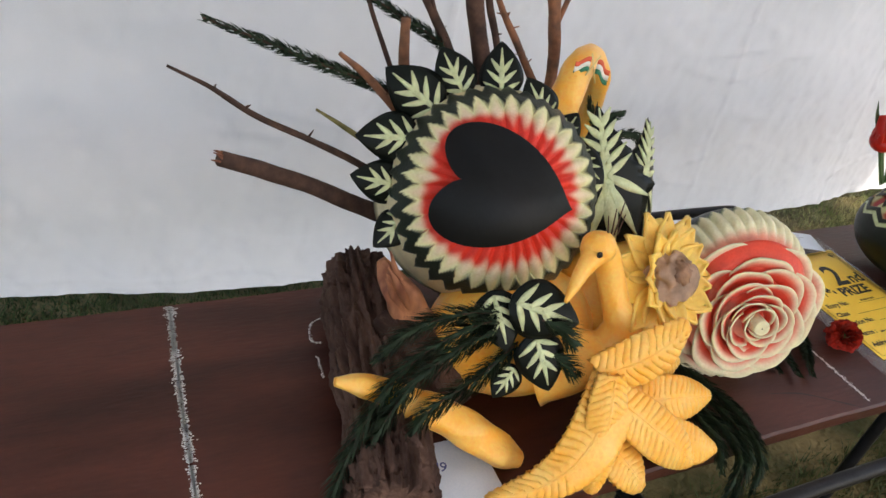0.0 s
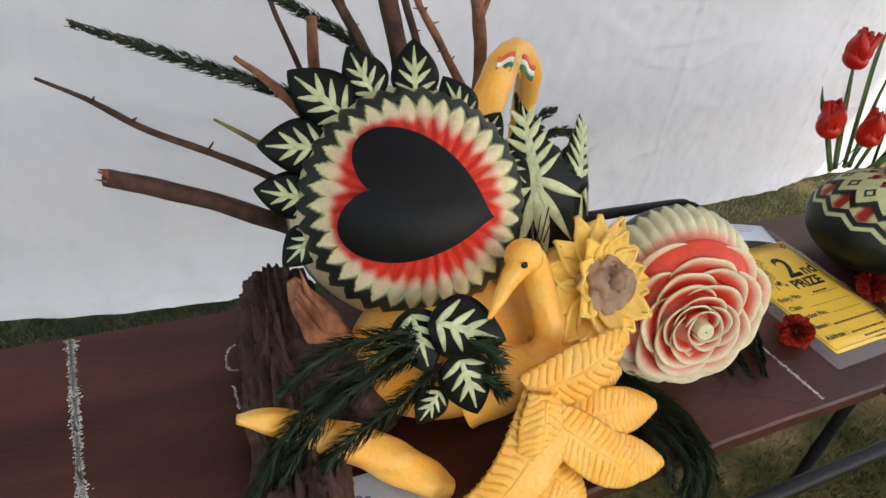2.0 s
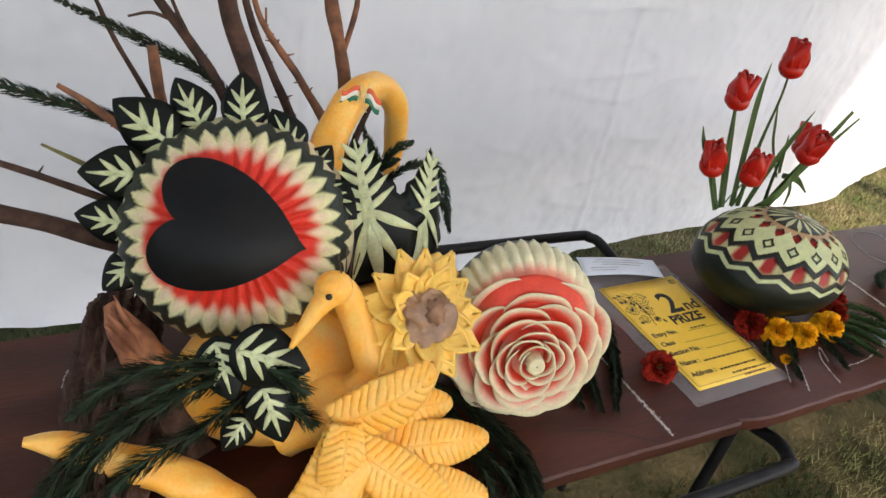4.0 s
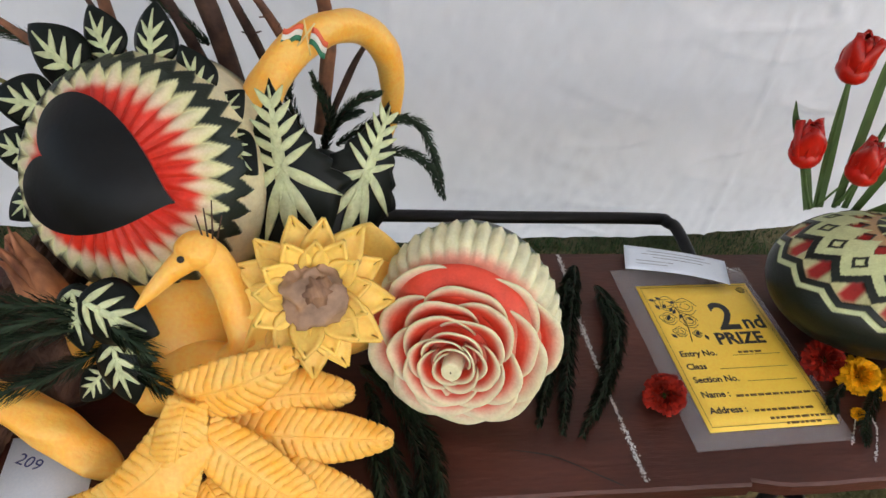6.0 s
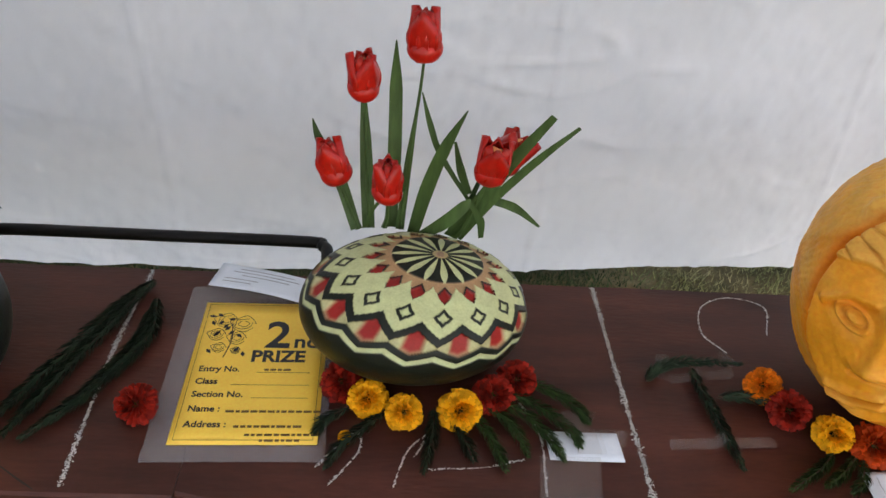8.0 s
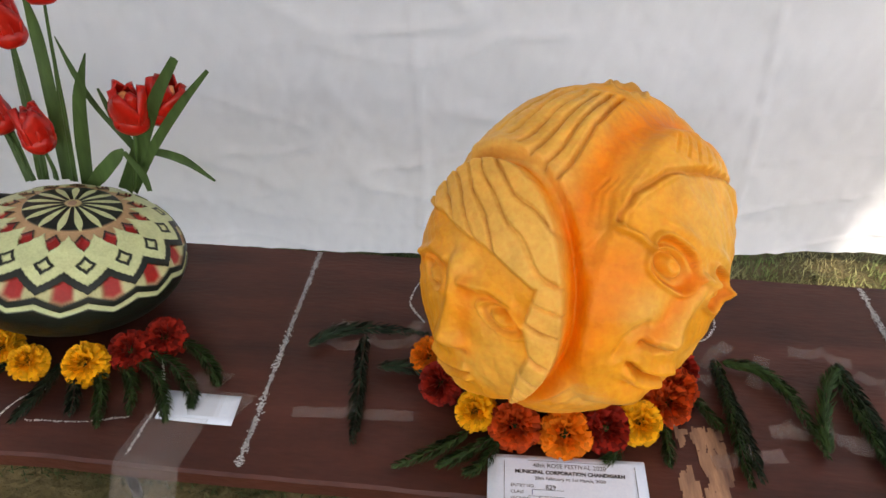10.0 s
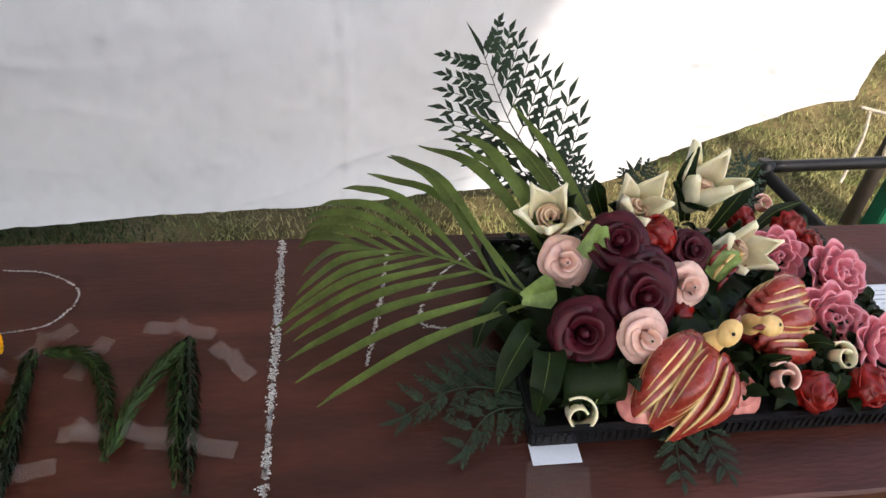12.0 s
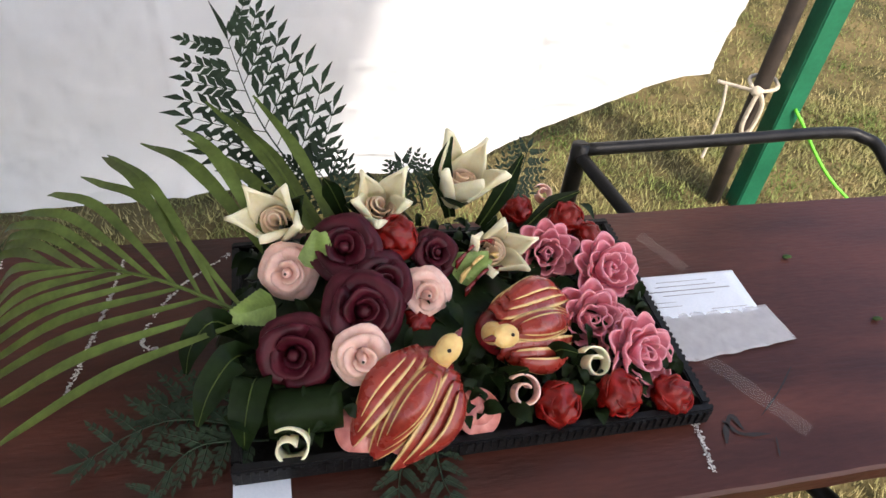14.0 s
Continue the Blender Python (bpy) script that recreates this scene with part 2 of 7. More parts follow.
def tube(bm, pts, rad, seg=8, n=None, rough=0.0, flat=1.0, up=(0, 0, 1), seed=0.0):
    """A swept round bar through the points; rad: radii from end to end; rough: uneven bark."""
    n = n or max(2, 5 * (len(pts) - 1))
    line = spline(pts, n) if len(pts) > 2 or n > 1 else [Vector(q) for q in pts]
    side, rings = None, []
    rad = rad if isinstance(rad, (list, tuple)) else [rad]
    for i, p in enumerate(line):
        d = (line[min(i + 1, n)] - line[max(i - 1, 0)]).normalized()
        if side is None:
            side = d.cross(Vector(up))
            side = (side if side.length > 0.05 else d.cross(Vector((1, 0, 0)))).normalized()
        side = (side - d * side.dot(d)).normalized()
        v = side.cross(d)
        r = mixed(rad, i / n)
        ring = []
        for k in range(seg):
            a = 2 * math.pi * k / seg
            q = r
            if rough:
                q *= 1 + rough * noise.noise(p * 22 + Vector((math.cos(a) * 1.3 + seed, math.sin(a) * 1.3, seed)))
            ring.append(bm.verts.new(p + side * (math.cos(a) * q) + v * (math.sin(a) * q * flat)))
        rings.append(ring)
    for a, b in zip(rings, rings[1:]):
        for k in range(seg):
            bm.faces.new((a[k], a[(k + 1) % seg], b[(k + 1) % seg], b[k]))
    bm.faces.new(rings[0][::-1])
    bm.faces.new(rings[-1])
    return bm


def blade(bm, pts, wid, face=(0, 0, 1), fold=0.25, n=8):
    """A long leaf with a fold along its middle."""
    line = spline(pts, n)
    rows = []
    for i, p in enumerate(line):
        d = (line[min(i + 1, n)] - line[max(i - 1, 0)]).normalized()
        x = d.cross(Vector(face))
        x = (x if x.length > 1e-3 else d.cross(Vector((0.3, 1, 0.2)))).normalized()
        z = x.cross(d)
        w = mixed(wid, i / n)
        rows.append([bm.verts.new(p - x * w + z * w * fold), bm.verts.new(p), bm.verts.new(p + x * w + z * w * fold)])
    for a, b in zip(rows, rows[1:]):
        for k in (0, 1):
            bm.faces.new((a[k], a[k + 1], b[k + 1], b[k]))
    return bm


def grid_shell(bm, f, nu, nv, thick, tint=None):
    """A closed thin shell over f(u, v), u and v from 0 to 1; thick along the surface's normal."""
    lay = bm.verts.layers.float_color.get("tint") if tint else None
    P = [[Vector(f(i / nu, j / nv)) for j in range(nv + 1)] for i in range(nu + 1)]
    top, bot = [], []
    for i in range(nu + 1):
        a, b = [], []
        for j in range(nv + 1):
            du = P[min(i + 1, nu)][j] - P[max(i - 1, 0)][j]
            dv = P[i][min(j + 1, nv)] - P[i][max(j - 1, 0)]
            nn = du.cross(dv)
            nn = nn.normalized() if nn.length > 1e-12 else Vector((0, 0, 1))
            va, vb = bm.verts.new(P[i][j] + nn * thick / 2), bm.verts.new(P[i][j] - nn * thick / 2)
            if lay:
                va[lay] = vb[lay] = (*tint(i / nu, j / nv), 1)
            a.append(va), b.append(vb)
        top.append(a), bot.append(b)
    for i in range(nu):
        for j in range(nv):
            bm.faces.new((top[i][j], top[i + 1][j], top[i + 1][j + 1], top[i][j + 1]))
            bm.faces.new((bot[i][j + 1], bot[i + 1][j + 1], bot[i + 1][j], bot[i][j]))
    for i in range(nu):
        bm.faces.new((top[i][0], bot[i][0], bot[i + 1][0], top[i + 1][0]))
        bm.faces.new((top[i + 1][nv], bot[i + 1][nv], bot[i][nv], top[i][nv]))
    for j in range(nv):
        bm.faces.new((top[0][j + 1], bot[0][j + 1], bot[0][j], top[0][j]))
        bm.faces.new((top[nu][j], bot[nu][j], bot[nu][j + 1], top[nu][j + 1]))
    return bm


def box(bm, lo, hi, bevel=0.0):
    r = bmesh.ops.create_cube(bm, size=1)
    for v in r["verts"]:
        v.co = Vector([lo[i] + (v.co[i] + 0.5) * (hi[i] - lo[i]) for i in range(3)])
    if bevel:
        es = list({e for v in r["verts"] for e in v.link_edges})
        bmesh.ops.bevel(bm, geom=es, offset=bevel, segments=2, affect="EDGES")
    return bm


def lump(bm, c, r, amp=0.15, freq=6.0, sub=3, seed=0.0):
    res = bmesh.ops.create_icosphere(bm, subdivisions=sub, radius=1)
    for v in res["verts"]:
        d = v.co.copy()
        k = 1 + amp * noise.noise(d * freq * 0.4 + Vector((seed, seed * 0.7, 0))) + amp * 0.4 * noise.noise(d * freq + Vector((0, seed, 3)))
        v.co = Vector((c[0] + d.x * r[0] * k, c[1] + d.y * r[1] * k, c[2] + d.z * r[2] * k))
    return bm


def ease(a, b, x):
    x = max(0.0, min(1.0, (x - a) / (b - a)))
    return x * x * (3 - 2 * x)


def blend(a, b, f):
    return tuple(p + (q - p) * f for p, q in zip(a, b))


# ---- the setting ----
def cloth_y(x):
    return mixed([1.80, 1.78, 1.74, 1.71, 1.72, 1.735, 1.765, 1.845, 1.92, 1.92, 1.865], (x + 2.6) / 5.7)


def hem_z(x):
    return 0.095 + 0.008 * ease(-0.6, 0.3, x) + 0.012 * math.sin(x * 2.3) + 0.33 * ease(2.0, 3.1, x) ** 1.3


def cloth_wall():
    bm = bm_new()
    nx, nz = 620, 190
    rows = []
    for i in range(nx + 1):
        x = -4.6 + 7.69 * i / nx
        col = []
        for j in range(nz + 1):
            f = (j / nz) ** 1.25
            h = hem_z(x)
            z = h + (2.75 - h) * f
            xx = x + (0.10 * ease(0.42, 1.1, z) - 0.05) * ease(2.6, 3.09, x)
            low = 1 - ease(0.0, 0.8, z)
            y = cloth_y(x) + 0.05 * f
            y += 0.030 * noise.noise(Vector((x * 1.1, z * 0.8, 2))) + 0.012 * noise.noise(Vector((x * 2.2 + z, z * 5.0, 7)))
            y += 0.007 * noise.noise(Vector((x * 9 + 3 * z, z * 3, 1))) * (0.4 + low) + 0.0050 * noise.noise(Vector((x * 17 - 6 * z, z * 21, 6))) + 0.0030 * noise.noise(Vector((x * 46, z * 30 + x * 9, 3))) + 0.010 * low * math.sin(x * 7 + 2 * math.sin(z * 5))
            cr = noise.noise(Vector((x * 1.6, z * 6.5, 12)))
            y -= 0.014 * max(0, 0.06 - abs(cr)) / 0.06 * (0.3 + 0.7 * noise.noise(Vector((x * 0.9, z, 4))))
            for sx in (-3.4, -1.9, -0.62, 0.5, 1.47, 2.5):
                y -= 0.007 * math.exp(-((xx - sx - 0.02 * math.sin(z * 4)) / 0.010) ** 2) * (1 + 0.6 * math.sin(z * 60))
            col.append(bm.verts.new((xx, y, z)))
        rows.append(col)
    for a, b in zip(rows, rows[1:]):
        for j in range(nz):
            bm.faces.new((a[j], b[j], b[j + 1], a[j + 1]))
    return solo("tent_wall", bm, M_CLOTH, "creased white cotton tent wall hanging over the grass", "tent wall", kind="structure")


cloth_wall()

bm = bm_new()
bmesh.ops.create_grid(bm, x_segments=80, y_segments=80, size=60)
for v in bm.verts:
    v.co.z = 0.012 * noise.noise(v.co * 0.7)
solo("ground", bm, M_SOIL, "dry patchy lawn of green and straw-coloured grass", "lawn", kind="structure")

# unseen canopy added to keep sun off the tables, open end towards the lawn
for lo, hi in (((-6, -3.2), (2.77, 2.05)), ((2.774, -3.2), (3.5, -0.52))):
    bm = bm_new()
    box(bm, (lo[0], lo[1], 2.80), (hi[0], hi[1], 2.806))
    solo("canopy", bm, M_SHADE_ROOF, "unseen white canopy cloth added to shade the tables", "canopy", kind="structure")

# a second white wall beyond the poles, with its brown skirt
far = thing("far_wall", (4.6, 3.6, 0), "distant white tent wall with a brown skirt", "tent wall", kind="structure")
part("cloth", box(bm_new(), (2.6, 3.56, 0.12), (4.62, 3.58, 2.6)), M_CLOTH, far)
part("skirt", box(bm_new(), (2.6, 3.55, 0.0), (4.62, 3.59, 0.12)), M_BROWNB, far, "brown skirt strip")


def grass():
    rnd = random.Random(5)
    dry, in_shade = ([], []), ([], [])

    def tuft(x, y, k):
        # tufts to the left get the blades with shade in their colour
        vs, fs = in_shade if x < 0.75 + 0.5 * noise.noise(Vector((x * 2, y * 2, 8))) else dry
        for _ in range(k):
            a, l = rnd.uniform(0, 6.283), rnd.uniform(0.011, 0.030)
            px, py = x + rnd.gauss(0, 0.02), y + rnd.gauss(0, 0.02)
            lean = rnd.uniform(0.3, 1.3) * l
            c, s, w = math.cos(a), math.sin(a), rnd.uniform(0.0014, 0.0030)
            b = len(vs)
            vs.extend([(px - s * w, py + c * w, 0.0), (px + s * w, py - c * w, 0.0), (px + c * lean, py + s * lean, l)])
            fs.append((b, b + 1, b + 2))
    for _ in range(34000):
        x, y = rnd.uniform(-2.4, 4.6), rnd.uniform(0.9, 2.4)
        if x > 2.2 or y < cloth_y(min(x, 3)) + 0.3:
            g = noise.noise(Vector((x * 2.1, y * 2.1, 3)))
            tuft(x, y, 6 if x < 0.8 else (4 if g > 0 else 2))
    for _ in range(12000):
        tuft(rnd.uniform(-1.6, 3.3), rnd.uniform(0.0, 0.75), 3)
    for _ in range(16000):
        tuft(rnd.uniform(2.4, 6.5), rnd.uniform(1.2, 5.0), 3)
    for (vs, fs), m, label in ((dry, M_GRASS, "short patchy lawn grass, green and straw-coloured"), (in_shade, M_GRASS_SHADE, "short greener grass with the shade put into its dark colour")):
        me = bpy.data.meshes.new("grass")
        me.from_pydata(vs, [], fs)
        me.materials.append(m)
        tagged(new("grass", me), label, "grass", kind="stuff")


grass()

# ---- table ----
TOP, FRONT, BACK = 0.75, 0.448, 0.922
table = thing("table", (0.3, 0.68, 0), "long brown painted plank table on black pipe legs", "table")


def board(x0, x1, front, drop=0.0, notch=0):
    bm = bm_new()
    n = max(8, int((x1 - x0) / 0.02))
    rows = []
    for i in range(n + 1):
        x = x0 + (x1 - x0) * i / n
        fy = front + 0.0025 * noise.noise(Vector((x * 14, 1, 0))) + 0.004 * noise.noise(Vector((x * 3, 5, 0)))
        if notch and (x - x0 < 0.05):
            fy += 0.012 * (1 - (x - x0) / 0.05)
        by = BACK + 0.003 * noise.noise(Vector((x * 5, 9, 0)))
        prof = [(fy + 0.003, TOP - 0.030), (fy, TOP - 0.026), (fy, TOP - 0.004), (fy + 0.004, TOP), (by - 0.004, TOP), (by, TOP - 0.004), (by, TOP - 0.030)]
        rows.append([bm.verts.new((x, y, z - drop)) for y, z in prof])
    m = len(rows[0])
    for a, b in zip(rows, rows[1:]):
        for k in range(m):
            bm.faces.new((a[k], b[k], b[(k + 1) % m], a[(k + 1) % m]))
    bm.faces.new(rows[0])
    bm.faces.new(rows[-1][::-1])
    part("board", bm, M_BOARD, table, smooth=False)


board(-2.9, -0.2245, FRONT)
board(-0.224, 3.35, FRONT - 0.004, 0.0012, 1)


def pipe(pts, r=0.0125, m=M_PIPE, name="pipe"):
    part(name, tube(bm_new(), pts, r, 12, n=8 * (len(pts) - 1)), m, table)


def u_frame(x0, x1, y, y_in, z, out):
    e = 0.05 * (1 if out else -1)
    pipe([(x0, y_in, z - 0.02), (x0, y - e, z), (x0 + 0.012, y - e * 0.25, z), (x0 + 0.05, y, z), ((x0 + x1) / 2, y, z), (x1 - 0.05, y, z), (x1 - 0.012, y - e * 0.25, z), (x1, y - e, z), (x1, y_in, z - 0.02)])


u_frame(-0.76, -0.075, 1.085, 0.88, 0.70, True)
u_frame(-0.86, -0.125, 0.375, 0.50, 0.695, False)
u_frame(2.40, 3.10, 0.40, 0.50, 0.64, False)
pipe([(2.293, 1.158, 0.70), (2.60, 1.17, 0.70), (2.86, 1.18, 0.70), (2.925, 1.165, 0.695), (2.95, 1.12, 0.68), (2.955, 0.95, 0.60)])
pipe([(2.293, 1.158, 0.69), (2.33, 0.96, 0.68), (2.36, 0.80, 0.67)])
pipe([(2.293, 1.158, 0.712), (2.29, 1.15, 0.4), (2.285, 1.14, 0.0)], 0.017)
for x in (-2.6, -0.76, -0.075, 1.2, 3.1):
    for y in (0.53, 0.86):
        pipe([(x, y, 0.722), (x, y, 0.36), (x, y, 0.0)], 0.0125, name="leg")


def chalk(pts, wid=0.009, dens=1.0, seed=1, parent=table):
    """A dusty chalk stroke: many small grains along the way."""
    rnd = random.Random(seed)
    line = spline(pts, 60)
    length = sum((b - a).length for a, b in zip(line, line[1:]))
    bm = bm_new()
    for _ in range(int(length * 3400 * dens * wid / 0.009)):
        f = rnd.random() * 59.99
        k = int(f)
        p = line[k].lerp(line[k + 1], f - k)
        d = (line[k + 1] - line[k]).normalized()
        s = Vector((-d.y, d.x, 0))
        off = rnd.gauss(0, 0.30) * wid * (0.8 + 0.5 * noise.noise(p * 30))
        if noise.noise(p * 60 + Vector((seed, 0, 0))) > 0.62:
            continue
        c = p + s * off
        a, r = rnd.uniform(0, 6.28), rnd.uniform(0.0006, 0.0019)
        q = [bm.verts.new((c.x + math.cos(a + t) * r, c.y + math.sin(a + t) * r * 0.8, TOP + 0.0006)) for t in (0, 1.6, 3.1, 4.6)]
        bm.faces.new(q)
    part("chalk_line", bm, M_CHALK, parent, "worn white chalk line", kind="stuff")


Z = TOP
chalk([(-1.434, 0.915, Z), (-1.441, 0.70, Z), (-1.444, 0.46, Z)], 0.012, 1.4, 1)
chalk([(-0.378, 0.915, Z), (-0.384, 0.715, Z), (-0.374, 0.46, Z)], 0.007, 1.2, 2)
chalk([(0.439, 0.915, Z), (0.438, 0.70, Z), (0.439, 0.456, Z)], 0.008, 1.4, 3)
chalk([(1.376, 0.915, Z), (1.376, 0.70, Z), (1.374, 0.456, Z)], 0.009, 1.2, 4)
chalk([(1.531, 0.887, Z), (1.515, 0.78, Z), (1.490, 0.661, Z)], 0.006, 1.0, 5)
chalk([(1.667, 0.885, Z), (1.60, 0.82, Z), (1.566, 0.74, Z), (1.60, 0.72, Z)], 0.005, 0.9, 6)
chalk([(2.215, 0.60, Z), (2.20, 0.53, Z), (2.192, 0.468, Z)], 0.007, 1.0, 7)
chalk([(-1.20, 0.85, Z), (-1.235, 0.835, Z), (-1.245, 0.80, Z), (-1.232, 0.79, Z)], 0.003, 1.2, 8)
chalk([(-1.245, 0.765, Z), (-1.248, 0.72, Z)], 0.003, 1.2, 9)
chalk([(0.648, 0.752, Z), (0.619, 0.80, Z), (0.64, 0.87, Z), (0.703, 0.90, Z), (0.765, 0.875, Z), (0.74, 0.80, Z)], 0.003, 1.2, 10)
chalk([(1.00, 0.865, Z), (1.062, 0.855, Z), (1.112, 0.815, Z), (1.09, 0.76, Z), (1.03, 0.745, Z)], 0.003, 1.3, 11)
chalk([(-0.04, 0.50, Z), (0.01, 0.56, Z), (0.02, 0.53, Z), (-0.02, 0.47, Z)], 0.003, 1.2, 12)
chalk([(0.07, 0.47, Z), (0.09, 0.53, Z), (0.12, 0.56, Z), (0.10, 0.52, Z)], 0.003, 1.1, 13)
chalk([(0.12, 0.50, Z), (0.20, 0.505, Z), (0.26, 0.52, Z)], 0.003, 1.0, 14)
chalk([(0.255, 0.65, Z), (0.29, 0.56, Z), (0.285, 0.46, Z)], 0.004, 1.0, 15)
chalk([(-0.17, 0.91, Z), (-0.10, 0.905, Z), (-0.05, 0.87, Z)], 0.003, 0.9, 16)

# bare patch where the paint has worn off, cracks and dark splits
rnd = random.Random(9)
bm = bm_new()
for _ in range(420):
    x, y = rnd.uniform(1.012, 1.078), rnd.uniform(0.452, 0.575)
    if noise.noise(Vector((x * 40, y * 12, 1))) > -0.12:
        w, l = rnd.uniform(0.001, 0.004), rnd.uniform(0.004, 0.014)
        bm.faces.new([bm.verts.new((x + a, y + b, Z + 0.0004 + rnd.random() * 0.0002)) for a, b in ((-w, -l), (w, -l * 0.8), (w * 0.8, l), (-w, l * 0.9))])
part("worn_patch", bm, M_WOOD, table, "bare wood where the paint is worn off", kind="stuff")
for pts, w in (([(-0.55, 0.52, Z), (-0.49, 0.505, Z), (-0.43, 0.47, Z), (-0.405, 0.455, Z)], 0.0016), ([(2.369, 0.594, Z), (2.33, 0.56, Z), (2.288, 0.53, Z)], 0.0014), ([(2.235, 0.53, Z), (2.25, 0.51, Z), (2.285, 0.505, Z)], 0.003), ([(2.225, 0.50, Z), (2.235, 0.52, Z), (2.25, 0.535, Z), (2.255, 0.515, Z)], 0.004), ([(2.29, 0.50, Z), (2.28, 0.475, Z)], 0.0015)):
    part("crack", blade(bm_new(), [Vector(p) + Vector((0, 0, 0.0007)) for p in pts], [w * 0.3, w, w * 0.6, w, w * 0.2], fold=0, n=14), M_BLACK, table, "dark split in the wood")

# ---- poles at the tent's corner ----
pole = thing("tent_pole", (3.26, 1.77, 0), "square green painted tent pole", "pole")
part("post", box(bm_new(), (3.225, 1.735, 0), (3.295, 1.805, 2.8), 0.004), M_GREEN, pole, smooth=False)
rp = thing("iron_pole", (3.17, 1.80, 0), "rusty dark iron pole beside the green post", "pole")
part("shaft", tube(bm_new(), [(3.175, 1.80, 0), (3.165, 1.80, 1.4), (3.16, 1.80, 2.8)], 0.024, 14), M_RUST, rp)
rope = thing("rope", (3.14, 1.80, 0.45), "knotted pale cotton rope tying the tent wall to the pole", "rope")
part("strand", tube(bm_new(), [(3.07, 1.87, 0.42), (3.11, 1.83, 0.425), (3.15, 1.77, 0.44), (3.20, 1.765, 0.455), (3.21, 1.83, 0.46), (3.15, 1.835, 0.45), (3.14, 1.77, 0.43)], 0.006, 8, n=40), M_ROPE, rope)
part("strand", tube(bm_new(), [(3.14, 1.765, 0.45), (3.165, 1.755, 0.40), (3.16, 1.75, 0.33), (3.14, 1.75, 0.30), (3.125, 1.755, 0.34), (3.14, 1.765, 0.44)], 0.007, 8, n=40), M_ROPE, rope)
part("strand", tube(bm_new(), [(3.09, 1.85, 0.42), (3.085, 1.82, 0.34), (3.07, 1.80, 0.22), (3.06, 1.79, 0.19)], 0.005, 8, n=24), M_ROPE, rope)
part("knot", lump(bm_new(), (3.14, 1.77, 0.44), (0.02, 0.018, 0.016), 0.3, 9, 2), M_ROPE, rope)
cord = thing("guy_line", (3.28, 1.77, 0.4), "bright green nylon guy line from the pole", "cord")
part("line", tube(bm_new(), [(3.265, 1.73, 0.40), (3.45, 1.62, 0.18), (3.75, 1.45, 0.0)], 0.005, 8, n=12), M_LINE, cord)

# ---- shared makers ----
def fir_sprig(pts, r=0.014, n_rows=None, m=M_NEEDLE, label="dark green fir sprig lying among the carvings", seed=1, flat=0.55, name="fir_sprig", stem=0.0016, group="fir sprigs", face=(0, 0, 1), lie=True, nl=1.0):
    """A sprig: a thin stem closely set with short needles that point forward."""
    rnd = random.Random(seed)
    e = thing(name, pts[0], label, "sprig", group)
    part("stem", tube(bm_new(), pts, [stem, stem * 0.5], 6, n=20), M_TWIG, e)
    n = 60
    line = spline(pts, n)
    length = sum((b - a).length for a, b in zip(line, line[1:]))
    rows = n_rows or int(length / 0.0027)
    vs, fs = [], []
    o = ORIGIN[e]
    for i in range(rows):
        f = (i + rnd.random()) / rows * n
        k = min(int(f), n - 1)
        p = line[k].lerp(line[k + 1], f - k)
        d = (line[k + 1] - line[k]).normalized()
        x = d.cross(Vector(face)).normalized()
        z = x.cross(d)
        rr = r * min(1, 0.55 + 0.45 * math.sin(math.pi * min(1, f / n * 1.15)) ** 0.5) * (1 if f / n < 0.92 else 0.7)
        for _ in range(8):
            a = rnd.uniform(0, 6.283)
            out = x * math.cos(a) + z * math.sin(a) * flat
            l = rr * nl * rnd.uniform(0.8, 1.25)
            tip = p + d * l * rnd.uniform(0.75, 1.2) + out * l * 0.75
            w = d.cross(out).normalized() * rnd.uniform(0.0009, 0.0016)
            base = p + out * stem
            b = len(vs)
            mid = base.lerp(tip, 0.45) + out * l * 0.12
            for q in (base - w * 0.5, base + w * 0.5, mid + w, mid - w, tip):
                vs.append(q - o)
            fs += [(b, b + 1, b + 2, b + 3), (b + 3, b + 2, b + 4)]
    me = bpy.data.meshes.new("needles")
    me.from_pydata(vs, [], fs)
    me.materials.append(m)
    ob = new("needles", me)
    ob.parent = e
    ob["kind"] = "stuff"
    return e


def leaf_width(u, w, sharp=0.9):
    return w * math.sin(math.pi * min(1, max(0, u)) ** sharp) ** 0.85


